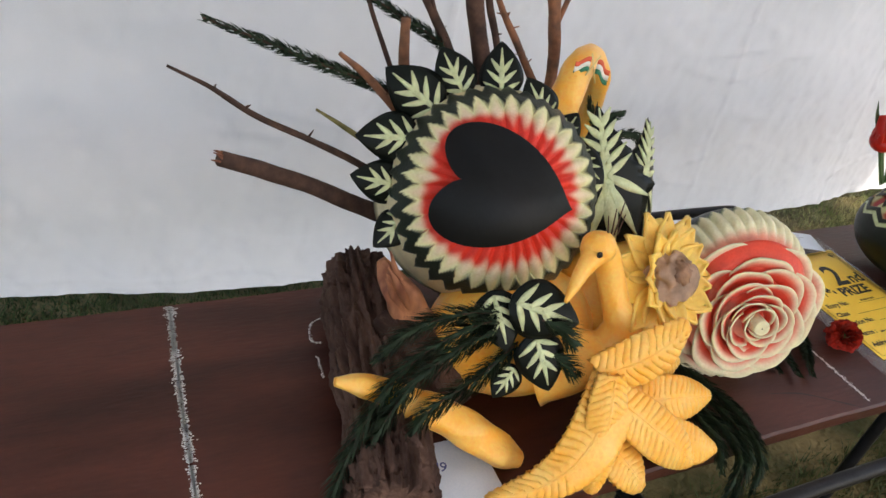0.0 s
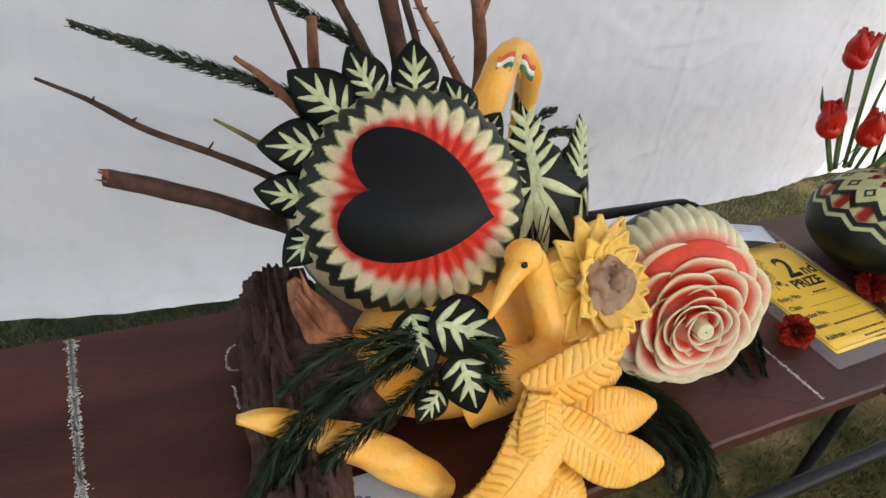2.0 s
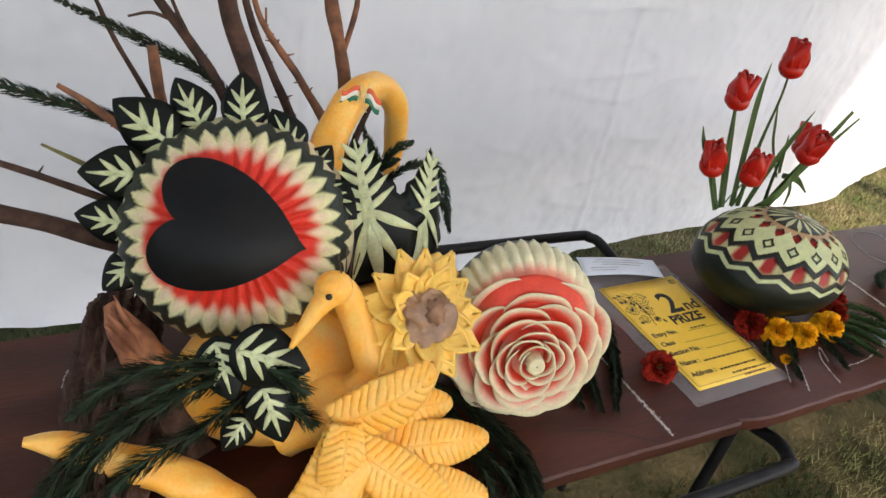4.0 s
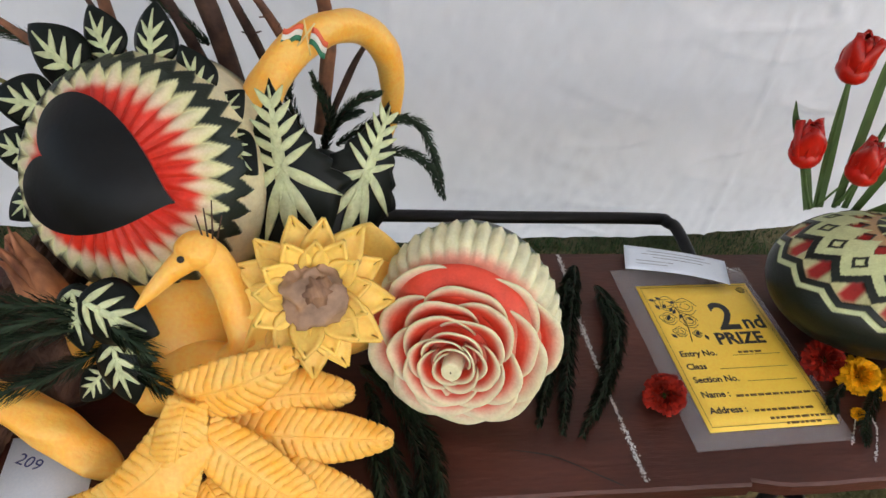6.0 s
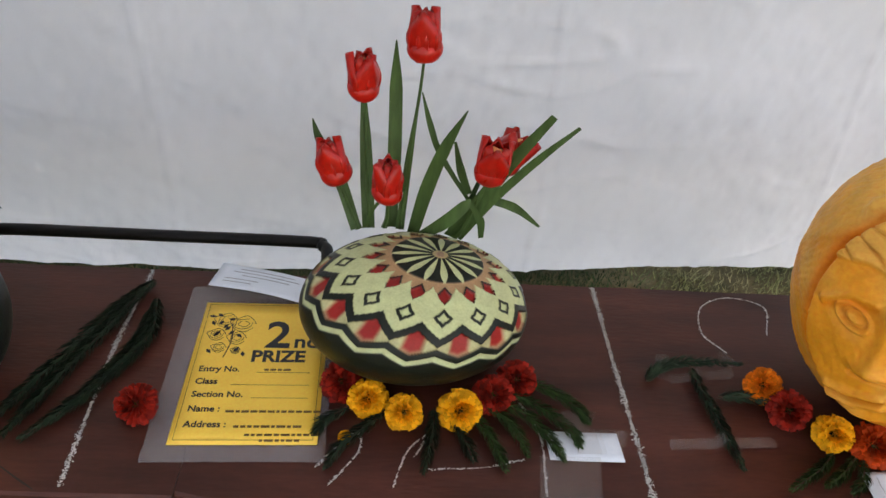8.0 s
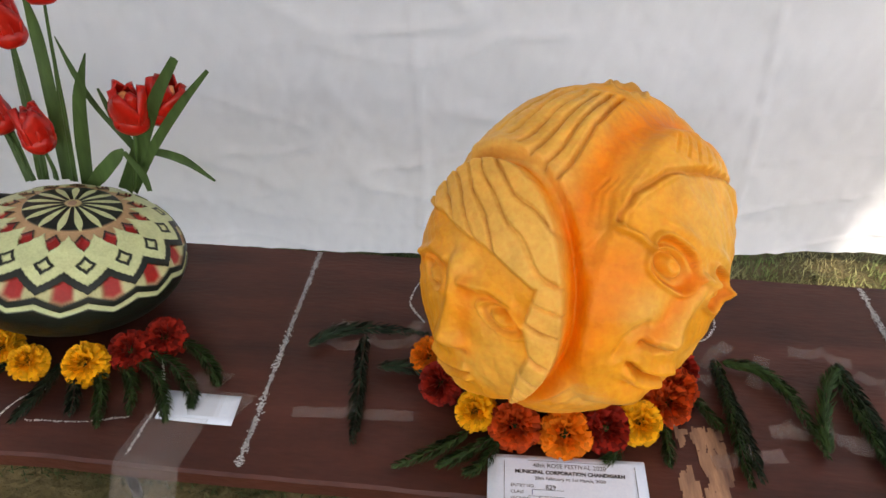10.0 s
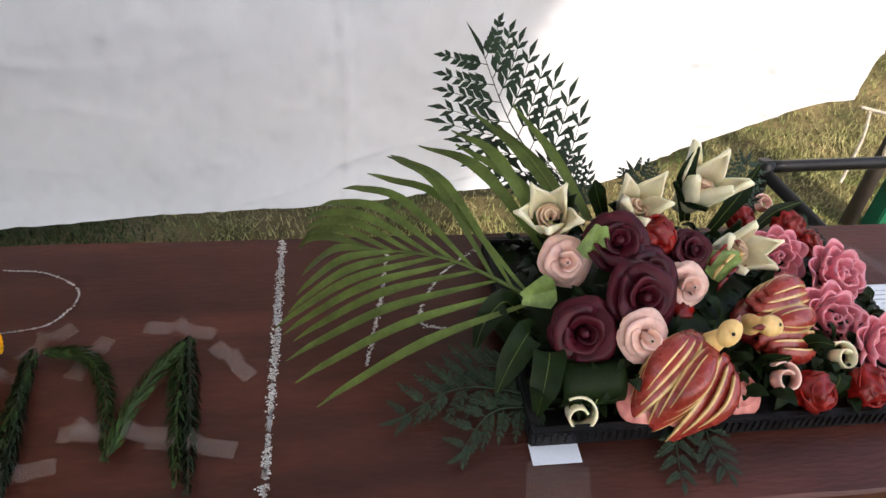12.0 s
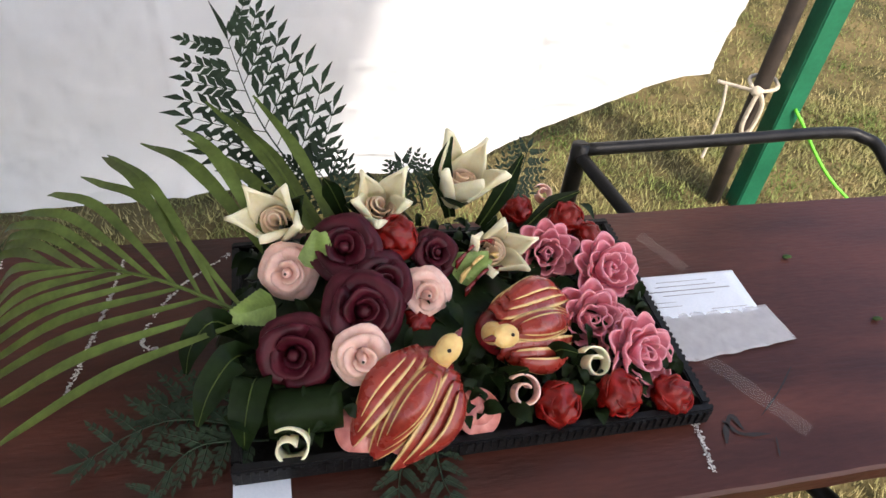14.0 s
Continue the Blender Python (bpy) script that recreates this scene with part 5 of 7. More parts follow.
for pts, w in (([(-0.005, 0.84, 0.92), (-0.035, 0.87, 1.0), (-0.066, 0.888, 1.055), (-0.077, 0.895, 1.088)], (0.009, 0.010, 0.007, 0.001)), ([(0.052, 0.85, 0.92), (0.052, 0.88, 1.05), (0.050, 0.90, 1.15), (0.048, 0.902, 1.22)], (0.009, 0.011, 0.010, 0.001)), ([(0.088, 0.845, 0.915), (0.105, 0.845, 1.0), (0.128, 0.84, 1.08), (0.157, 0.838, 1.145)], (0.010, 0.012, 0.010, 0.001)), ([(0.150, 0.845, 0.91), (0.195, 0.845, 0.99), (0.245, 0.84, 1.08), (0.287, 0.841, 1.142)], (0.012, 0.012, 0.010, 0.006)), ([(0.160, 0.845, 0.91), (0.215, 0.845, 0.99), (0.275, 0.845, 1.065), (0.330, 0.844, 1.124)], (0.011, 0.008, 0.007, 0.003)), ([(0.175, 0.86, 0.975), (0.125, 0.87, 1.05), (0.105, 0.875, 1.10), (0.09, 0.88, 1.15)], (0.003, 0.005, 0.005, 0.001)), ([(0.10, 0.83, 0.92), (0.135, 0.82, 0.955), (0.165, 0.825, 0.985), (0.175, 0.83, 0.995)], (0.008, 0.012, 0.010, 0.002)), ([(0.175, 0.83, 0.99), (0.195, 0.83, 0.955), (0.20, 0.83, 0.92)], (0.004, 0.007, 0.004)), ([(0.175, 0.86, 0.985), (0.158, 0.86, 1.03), (0.145, 0.86, 1.08)], (0.006, 0.007, 0.002)), ([(0.01, 0.84, 0.925), (0.02, 0.835, 0.96), (0.035, 0.832, 0.985), (0.046, 0.83, 0.985)], (0.003, 0.003, 0.003, 0.001)), ([(0.19, 0.86, 0.98), (0.25, 0.86, 0.965), (0.30, 0.855, 0.93)], (0.006, 0.008, 0.002))):
    e = thing("tulip_leaf", pts[0], "long flat green leaf standing behind the melon", "leaf", "tulip leaves")
    part("blade", blade(bm_new(), pts, w, (0.1, -1, 0.2), 0.3, 14), M_STEM, e)

# ---- certificate, slips and cards ----
cert = thing("certificate", (-0.15, 0.68, 0.752), "yellow second prize certificate in a clear sleeve", "certificate")
cm = pose(-0.151, 0.680, 0.7535, 0, 0, 1.6)


def flat(x0, y0, x1, y1, h, t=0.0004, m4=cm, bend=0.0):
    return grid_shell(bm_new(), lambda u, v: m4 @ Vector((x0 + (x1 - x0) * u, y0 + (y1 - y0) * v, h + bend * math.sin(u * 3.1 + v) ** 2)), 10, 10, t)


part("sheet", flat(-0.106, -0.148, 0.106, 0.152, 0.0), M_PAPERY, cert)
part("sleeve", flat(-0.138, -0.176, 0.118, 0.195, -0.0018, 0.0003, bend=0.0008), M_PLASTIC, cert, "clear plastic sleeve").visible_shadow = False


def ink(x, y, s, body, bold=0.0, m=M_INK):
    text(body, s, m, cm @ pose(x, y, 0.0005), cert, bold=bold)


ink(0.004, 0.046, 0.086, "2", 0.0016)
ink(0.052, 0.046, 0.041, "nd", 0.001)
ink(-0.013, 0.014, 0.0345, "PRIZE", 0.0012)
for y, w in ((-0.008, "Entry No."), (-0.034, "Class"), (-0.060, "Section No."), (-0.088, "Name :"), (-0.117, "Address :")):
    ink(-0.090, y, 0.0160, w, 0.0004)
bm = bm_new()
for y, x0, x1 in ((-0.010, 0.0, 0.085), (-0.036, -0.035, 0.085), (-0.062, 0.0, 0.085)):
    grid_shell(bm, lambda u, v, x0=x0, x1=x1, y=y: cm @ Vector((x0 + (x1 - x0) * u, y + 0.0008 * v, 0.0006)), 1, 1, 0.0001)
for y0, x0, x1 in ((-0.090, -0.034, 0.098), (-0.118, -0.018, 0.080), (-0.133, 0.0, 0.098), (-0.143, 0.022, 0.075), (-0.006, 0.012, 0.055)):
    rnd = random.Random(int(abs(y0) * 1e4))
    x = x0
    while x < x1:
        w = rnd.uniform(0.004, 0.013)
        grid_shell(bm, lambda u, v, x=x, w=w, y0=y0: cm @ Vector((x + w * u, y0 + 0.0042 * v, 0.0006)), 1, 1, 0.0001)
        x += w + 0.0025
part("handwriting", bm, M_INKBR, cert, "handwriting as brown bars", kind="stuff")
bm = bm_new()
rnd = random.Random(12)
for cx, cy, r in ((-0.066, 0.108, 0.019), (-0.036, 0.100, 0.021), (-0.076, 0.074, 0.015), (-0.042, 0.066, 0.016), (-0.068, 0.044, 0.012), (-0.04, 0.038, 0.008), (0.088, 0.135, 0.008)):
    for q in range(3):
        rr = r * (1 - 0.3 * q)
        pts = [cm @ Vector((cx + rr * math.cos(a * 0.7 + q) * (1 + 0.15 * math.sin(a * 3.5)), cy + rr * 0.85 * math.sin(a * 0.7 + q) * (1 + 0.15 * math.cos(a * 2.8)), 0.0006)) for a in range(9)]
        tube(bm, pts, 0.0005, 4, n=26)
for k in range(14):
    x, y, a = rnd.uniform(-0.088, -0.022), rnd.uniform(0.03, 0.125), rnd.uniform(0, 6)
    blade(bm, [cm @ Vector((x + math.cos(a) * s * 0.012, y + math.sin(a) * s * 0.012, 0.0007)) for s in (0, 0.5, 1)], (0.0005, 0.0035, 0.0004), fold=0, n=4)
tube(bm, [cm @ Vector(p) for p in ((-0.057, 0.022, 0.0006), (-0.050, 0.06, 0.0006), (-0.054, 0.10, 0.0006))], 0.0008, 4, n=8)
part("drawing", bm, M_INK, cert, "line drawing of roses", kind="stuff")
bm = bm_new()
for a, b in (((-0.099, -0.140), (-0.099, 0.147)), ((0.099, -0.140), (0.099, 0.147)), ((-0.099, -0.140), (0.099, -0.140)), ((-0.099, 0.147), (0.099, 0.147))):
    tube(bm, [cm @ Vector((*a, 0.0005)), cm @ Vector((*b, 0.0005))], 0.0004, 4, n=1)
part("border", bm, M_INKBR, cert)

slip = thing("entry_slip", (-0.17, 0.87, 0.76), "white printed entry slip curling behind the certificate", "paper slip")
sm = pose(-0.168, 0.876, 0.762, 3, 0, -15)
part("sheet", grid_shell(bm_new(), lambda u, v: sm @ Vector((-0.095 + 0.185 * u, -0.034 + 0.062 * v, 0.010 * math.sin(u * 2.6) * (1 - v * 0.4))), 12, 6, 0.0004), M_PAPERW, slip)
bm = bm_new()
for k, (x0, x1, y) in enumerate(((-0.055, 0.05, 0.017), (-0.065, 0.06, 0.009), (-0.045, 0.045, 0.001), (-0.075, -0.01, -0.010), (-0.075, -0.02, -0.018))):
    grid_shell(bm, lambda u, v, x0=x0, x1=x1, y=y: sm @ Vector((x0 + (x1 - x0) * u, y + 0.0013 * v, 0.0007 + 0.010 * math.sin((x0 + (x1 - x0) * u + 0.095) / 0.185 * 2.6) * (1 - (y + 0.034) / 0.062 * 0.4))), 10, 1, 0.0001)
part("print", bm, M_INKG, slip, "print as grey bars", kind="stuff")


def festival_slip(m4, w, h, label, hang=0.0, lines=True):
    e = thing("entry_slip", m4.translation, label, "paper slip")

    def at(x, y, z=0.0):
        return m4 @ Vector((x, y, z - hang * max(0, -(y + h * 0.18)) ** 2))
    part("sheet", grid_shell(bm_new(), lambda u, v: at((u - 0.5) * w, (v - 1) * h + h * 0.5), 8, 16, 0.0004), M_PAPERW, e)
    if lines:
        for y, s, body, b in ((0.036, 0.0085, "48th ROSE FESTIVAL 2020", 0.0), (0.0265, 0.0072, "MUNICIPAL CORPORATION CHANDIGARH", 0.0003), (0.018, 0.0066, "28th February to 1st March, 2020", 0.0)):
            text(body, s, M_INK, m4 @ pose(0.004, y, 0.0005), e, align="CENTER", bold=b)
        for y, body in ((0.007, "ENTRY NO."), (-0.002, "CLASS"), (-0.011, "SECTION")):
            text(body, 0.006, M_INK, m4 @ pose(-0.072, y, 0.0005), e)
        text("829", 0.009, M_INK, m4 @ pose(-0.028, 0.005, 0.0005), e)
        text("I", 0.010, M_INKB, m4 @ pose(-0.046, -0.003, 0.0005), e)
        text("1", 0.010, M_INKB, m4 @ pose(-0.038, -0.012, 0.0005), e)
        bm = bm_new()
        for a, b in (((-0.080, 0.044), (-0.080, -0.028)), ((0.088, 0.044), (0.088, -0.028)), ((-0.080, -0.028), (0.088, -0.028)), ((-0.045, 0.004), (-0.005, 0.004)), ((-0.05, -0.005), (-0.005, -0.005)), ((-0.045, -0.014), (-0.02, -0.014)), ((-0.05, 0.0455), (0.055, 0.0455))):
            tube(bm, [m4 @ Vector((*a, 0.0005)), m4 @ Vector((*b, 0.0005))], 0.0003, 4, n=1)
        part("rules", bm, M_INK, e, kind="stuff")
    return e


festival_slip(pose(0.866, 0.4555, 0.7555, 4, 0, 2), 0.203, 0.105, "white printed festival entry slip before the carved pumpkin")
c2 = thing("blank_card", (0.354, 0.547, 0.752), "small blank white card taped to the table", "card")
part("sheet", grid_shell(bm_new(), lambda u, v: (0.299 + 0.111 * u - 0.002 * v, 0.520 + 0.052 * v - 0.004 * u, 0.7515 + 0.003 * u * u), 6, 4, 0.0005), M_PAPERW, c2)
for x0, x1, y0, y1 in ((0.285, 0.375, 0.395, 0.525), (0.36, 0.43, 0.53, 0.575), (0.33, 0.385, 0.57, 0.61)):
    e = thing("tape", (x0, y0, 0.752), "wide strip of clear sticky tape", "tape", "tapes on the table")
    part("strip", grid_shell(bm_new(), lambda u, v: (x0 + (x1 - x0) * u - 0.02 * (1 - v), max(y0, y0) + (y1 - y0) * v, 0.7535 - (0.06 * ease(0.455, 0.40, y0 + (y1 - y0) * v))), 4, 10, 0.0003), M_TAPE, e)


# ---- marigolds ----
def marigold_mesh(seed, r=0.030, dome=0.95):
    rnd = random.Random(seed)
    bm = bm_new()
    for k in range(260):
        az, el = k * 2.39996, math.asin(max(-0.3, 1 - 1.3 * k / 260)) + rnd.uniform(-0.12, 0.12)
        d = Vector((math.cos(az) * math.cos(el), math.sin(az) * math.cos(el), math.sin(el) * dome))
        l = r * rnd.uniform(0.72, 1.12)
        s = Vector((-math.sin(az), math.cos(az), 0))
        upv = s.cross(d).normalized()
        w = r * rnd.uniform(0.10, 0.19)
        rows = []
        for j, (g, ww) in enumerate(((0.45, 0.4), (0.8, 1.0), (1.0, 0.9))):
            p = d * l * g
            rows.append([bm.verts.new(p + s * w * ww * q + upv * (abs(q) * w * 0.45 + rnd.uniform(-0.1, 0.1) * w) - Vector((0, 0, 0.25 * r * g * g * (1 - math.sin(max(el, 0)))))) for q in (-1, 0, 1)])
        for a, b in zip(rows, rows[1:]):
            for q in (0, 1):
                bm.faces.new((a[q], a[q + 1], b[q + 1], b[q]))
    return bm


MG = {m: to_mesh("petals", marigold_mesh(k), m) for k, m in enumerate((M_YEL, M_ORA, M_RED, M_ORR))}
CALYX = to_mesh("calyx", lump(bm_new(), (0, 0, -0.012), (0.011, 0.011, 0.014), 0.15, 4, 2), M_NEEDLEL)
WORDS = {M_YEL: "fluffy yellow marigold head on the table", M_ORA: "fluffy orange marigold head on the table", M_RED: "fluffy dark red marigold head on the table", M_ORR: "fluffy rust-red marigold head on the table"}


def marigold(x, y, m, s=1.0, z=0.772, n=(0, -0.35, 1), spin=0):
    e = thing("marigold", (0, 0, 0), WORDS[m], "marigold", "marigold heads")
    piece("petals", MG[m], e)
    piece("calyx", CALYX, e)
    e.matrix_basis = orient((x, y, z), n, spin, s)


for k, (x, y, m, s) in enumerate(((0.028, 0.608, M_YEL, 1.0), (0.083, 0.584, M_YEL, 0.92), (0.168, 0.590, M_YEL, 1.08), (-0.014, 0.640, M_RED, 1.05), (0.222, 0.622, M_RED, 1.05), (0.262, 0.655, M_RED, 1.05), (-0.308, 0.585, M_RED, 1.0))):
    marigold(x, y, m, s, n=((-0.4, -0.5, 0.7) if k == 6 else (0.05 * k - 0.1, -0.5, 0.8)), spin=k * 40)
marigold(-0.002, 0.548, M_YEL, 0.33, 0.757)
for k, (x, y, m, s) in enumerate(((0.667, 0.655, M_ORA, 0.95), (0.690, 0.605, M_RED, 1.05), (0.742, 0.560, M_YEL, 0.95), (0.796, 0.540, M_ORR, 1.15), (0.862, 0.533, M_ORA, 1.15), (0.918, 0.548, M_RED, 1.1), (0.963, 0.562, M_YEL, 1.0), (1.006, 0.600, M_ORR, 1.1), (1.020, 0.628, M_ORR, 1.05), (1.030, 0.665, M_RED, 1.0), (1.035, 0.705, M_YEL, 0.7))):
    marigold(x, y, m, s, 0.776, (0.1 * (k - 5), -0.6, 0.8), k * 37)

for k, pts in enumerate(([(0.06, 0.60, 0.764), (0.03, 0.565, 0.764), (-0.005, 0.53, 0.762), (-0.024, 0.495, 0.76)], [(0.13, 0.60, 0.764), (0.125, 0.55, 0.764), (0.112, 0.487, 0.76)], [(0.0, 0.60, 0.764), (-0.03, 0.575, 0.763), (-0.045, 0.553, 0.76)], [(0.155, 0.58, 0.764), (0.172, 0.545, 0.763), (0.184, 0.511, 0.76)], [(0.18, 0.60, 0.764), (0.21, 0.55, 0.764), (0.23, 0.494, 0.76)], [(0.21, 0.61, 0.766), (0.245, 0.57, 0.764), (0.265, 0.52, 0.76)], [(0.22, 0.62, 0.766), (0.27, 0.59, 0.764), (0.30, 0.55, 0.762), (0.318, 0.515, 0.758)], [(0.23, 0.64, 0.766), (0.29, 0.61, 0.764), (0.335, 0.565, 0.763), (0.345, 0.54, 0.758)], [(0.25, 0.67, 0.766), (0.31, 0.645, 0.764), (0.35, 0.61, 0.764), (0.367, 0.585, 0.758)])):
    fir_sprig(pts, 0.017, seed=100 + k, flat=0.6, m=M_NEEDLEL if k > 3 else M_NEEDLE, label="dark green fir sprig under the marigolds")
# letters laid out in fir sprigs and taped down
for k, pts in enumerate(([(0.479, 0.671, 0.762), (0.51, 0.70, 0.763), (0.56, 0.716, 0.764), (0.655, 0.715, 0.763)], [(0.562, 0.70, 0.764), (0.572, 0.60, 0.763), (0.583, 0.503, 0.762)], [(0.59, 0.640, 0.762), (0.63, 0.642, 0.763), (0.675, 0.636, 0.763)], [(1.091, 0.705, 0.764), (1.094, 0.60, 0.764), (1.096, 0.487, 0.762)], [(1.085, 0.700, 0.764), (1.10, 0.60, 0.764), (1.112, 0.50, 0.762)], [(1.100, 0.700, 0.764), (1.150, 0.690, 0.764), (1.185, 0.64, 0.764), (1.205, 0.545, 0.762)], [(1.208, 0.545, 0.764), (1.218, 0.60, 0.765), (1.245, 0.67, 0.765), (1.272, 0.708, 0.763)], [(1.270, 0.715, 0.764), (1.285, 0.61, 0.764), (1.297, 0.500, 0.762)], [(1.262, 0.710, 0.764), (1.27, 0.62, 0.764), (1.284, 0.51, 0.762)])):
    fir_sprig(pts, 0.0175, seed=120 + k, flat=0.7, m=M_NEEDLEL if k in (3, 5, 6, 8) else M_NEEDLE, label="fir sprig taped down as part of a letter", stem=0.002)
for k, pts in enumerate(([(0.735, 0.535, 0.762), (0.70, 0.505, 0.762), (0.641, 0.470, 0.760)], [(0.77, 0.53, 0.762), (0.735, 0.50, 0.762), (0.70, 0.478, 0.760)], [(0.78, 0.53, 0.762), (0.76, 0.49, 0.762), (0.735, 0.468, 0.760)], [(1.0, 0.575, 0.762), (1.0, 0.54, 0.762), (0.998, 0.512, 0.760)], [(1.04, 0.64, 0.762), (1.06, 0.605, 0.762), (1.078, 0.575, 0.760)], [(0.94, 0.55, 0.762), (0.93, 0.52, 0.762), (0.915, 0.505, 0.760)])):
    fir_sprig(pts, 0.015, seed=140 + k, flat=0.6, m=M_NEEDLEL, label="fresh green fir sprig under the carved pumpkin")


def tape(x, y, l, w, a, z=0.7705):
    e = thing("tape", (0, 0, 0), "short strip of clear tape over a sprig", "tape", "tapes on the table")

    def f(u, v):
        s = abs(2 * u - 1)
        return (u - 0.5) * l, (v - 0.5) * w, -0.0165 * ease(0.02, 0.02 + 0.022 / l, s)
    part("strip", grid_shell(bm_new(), f, 12, 3, 0.0003), M_TAPE, e)
    e.matrix_basis = pose(x, y, z, 0, 0, a)


for x, y, l, w, a in ((0.572, 0.555, 0.17, 0.019, 3), (0.518, 0.712, 0.060, 0.022, 70), (0.575, 0.690, 0.11, 0.020, 8), (0.635, 0.722, 0.06, 0.020, 80), (1.098, 0.722, 0.075, 0.022, 48), (1.155, 0.695, 0.07, 0.024, 66), (1.105, 0.535, 0.10, 0.022, 12), (1.22, 0.580, 0.13, 0.022, -6), (1.292, 0.560, 0.10, 0.022, -12), (1.255, 0.735, 0.09, 0.022, -12), (1.325, 0.680, 0.075, 0.022, -48), (1.17, 0.585, 0.05, 0.022, 2), (1.06, 0.665, 0.05, 0.022, 15)):
    tape(x, y, l, w, a)

# ---- carved pumpkin: one plain egg-shaped mesh with low relief ----
def carved_pumpkin():
    C = np.array((0.8605, 0.6825, 0.9716))
    turn = np.array(pose(0, 0, 0, -38.4, 21.6, 0).to_3x3())
    axes = np.array((0.190, 0.182, 0.2235))
    na, ne = 640, 430
    E, A = np.meshgrid(np.radians(np.linspace(-89.6, 89.6, ne + 1)), np.radians(np.arange(na) * 360 / na - 180), indexing="ij")
    D = np.stack([np.sin(A) * np.cos(E), -np.cos(A) * np.cos(E), np.sin(E)], -1)

    def sheet(a0, e0):
        """Degrees to the right and upwards from a middle point of the skin."""
        a, e = radians(a0), radians(e0)
        c = np.array((math.sin(a) * math.cos(e), -math.cos(a) * math.cos(e), math.sin(e)))
        r = np.array((math.cos(a), math.sin(a), 0.0))
        up = np.cross(c, -r)
        up = up if up[2] > 0 else -up
        x, y = D @ r, D @ up
        k = np.degrees(np.arccos(np.clip(D @ c, -1, 1))) / (np.hypot(x, y) + 1e-9)
        return x * k, y * k

    def step(a, b, x):
        x = np.clip((x - a) / (b - a), 0, 1)
        return x * x * (3 - 2 * x)

    def stroke(u, v, pts, w):
        best = np.full(u.shape, 1e9)
        for (x0, y0), (x1, y1) in zip(pts, pts[1:]):
            t = np.clip(((u - x0) * (x1 - x0) + (v - y0) * (y1 - y0)) / ((x1 - x0) ** 2 + (y1 - y0) ** 2), 0, 1)
            best = np.minimum(best, np.hypot(u - x0 - t * (x1 - x0), v - y0 - t * (y1 - y0)))
        return np.exp(-(best / w) ** 2)

    def spot(u, v, x, y, a, b, rot=0.0):
        c, s = math.cos(rot), math.sin(rot)
        p, q = c * (u - x) + s * (v - y), -s * (u - x) + c * (v - y)
        return np.exp(-(p / a) ** 2 - (q / b) ** 2)

    def rough(u, v, f, k):
        return (np.sin(u * f + 2.1 * np.sin(v * f * 0.7 + k)) + np.sin(v * f * 1.3 + 1.7 * np.sin(u * f * 0.6 + 2 * k)) + 0.6 * np.sin((u + v) * f * 2.3 + k)) / 2.6

    # deep is painted shade for grooves and creases; the other three are flesh tones
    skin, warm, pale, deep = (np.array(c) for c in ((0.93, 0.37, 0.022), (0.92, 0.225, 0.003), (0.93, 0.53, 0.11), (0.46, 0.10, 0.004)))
    u, v = sheet(-45, -25)
    p, q = sheet(20, 0)
    h = np.full(u.shape, -0.004) + 0.0009 * rough(u, v, 0.21, 1.0) + 0.0005 * rough(p, q, 0.55, 3.0)
    col = np.zeros(u.shape + (3,)) + skin

    # blends c into the colour by k, for flesh tones and painted shade alike
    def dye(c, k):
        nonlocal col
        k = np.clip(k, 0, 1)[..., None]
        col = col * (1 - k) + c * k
    dye(pale, 0.5 * step(-0.3, 0.8, rough(u, v, 0.10, 2.0)))
    left = np.hypot((u + 8) / 38.5, (v + 3) / 42) + 0.02 * np.sin(np.arctan2(v + 3, u + 8) * 3)
    inside = 1 - step(0.93, 1.0, left)
    outside = step(1.0, 1.04, left)
    face = outside * step(-47, -40, p + 0.10 * q)
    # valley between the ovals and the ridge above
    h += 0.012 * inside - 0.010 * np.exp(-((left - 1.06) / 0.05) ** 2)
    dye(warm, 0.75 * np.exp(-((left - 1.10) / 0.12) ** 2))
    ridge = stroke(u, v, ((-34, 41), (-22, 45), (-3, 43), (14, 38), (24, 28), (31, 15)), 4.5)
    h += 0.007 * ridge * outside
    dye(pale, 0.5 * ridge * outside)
    # combed grooves from the stem, darkened with painted shade
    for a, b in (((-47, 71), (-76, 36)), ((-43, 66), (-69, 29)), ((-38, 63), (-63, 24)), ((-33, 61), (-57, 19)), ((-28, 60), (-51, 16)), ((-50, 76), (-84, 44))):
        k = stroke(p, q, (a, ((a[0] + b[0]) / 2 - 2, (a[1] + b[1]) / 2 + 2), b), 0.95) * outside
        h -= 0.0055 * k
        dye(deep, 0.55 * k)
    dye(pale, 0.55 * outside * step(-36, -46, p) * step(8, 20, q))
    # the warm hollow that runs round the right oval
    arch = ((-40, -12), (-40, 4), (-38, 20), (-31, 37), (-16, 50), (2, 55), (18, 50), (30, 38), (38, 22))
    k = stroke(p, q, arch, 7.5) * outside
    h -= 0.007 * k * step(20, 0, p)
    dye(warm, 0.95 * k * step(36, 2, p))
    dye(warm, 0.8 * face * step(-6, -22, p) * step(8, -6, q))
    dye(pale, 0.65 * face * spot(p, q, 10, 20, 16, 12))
    h += 0.007 * face * (1 - step(0.85, 1.0, np.hypot((p - 4) / 37, (q - 0) / 54)))
    # hairline and strand cuts, their shade put into the colour
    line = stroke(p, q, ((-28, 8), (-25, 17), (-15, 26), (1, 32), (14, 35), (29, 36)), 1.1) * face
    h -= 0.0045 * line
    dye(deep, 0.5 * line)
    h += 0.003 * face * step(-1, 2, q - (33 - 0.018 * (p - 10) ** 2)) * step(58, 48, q)
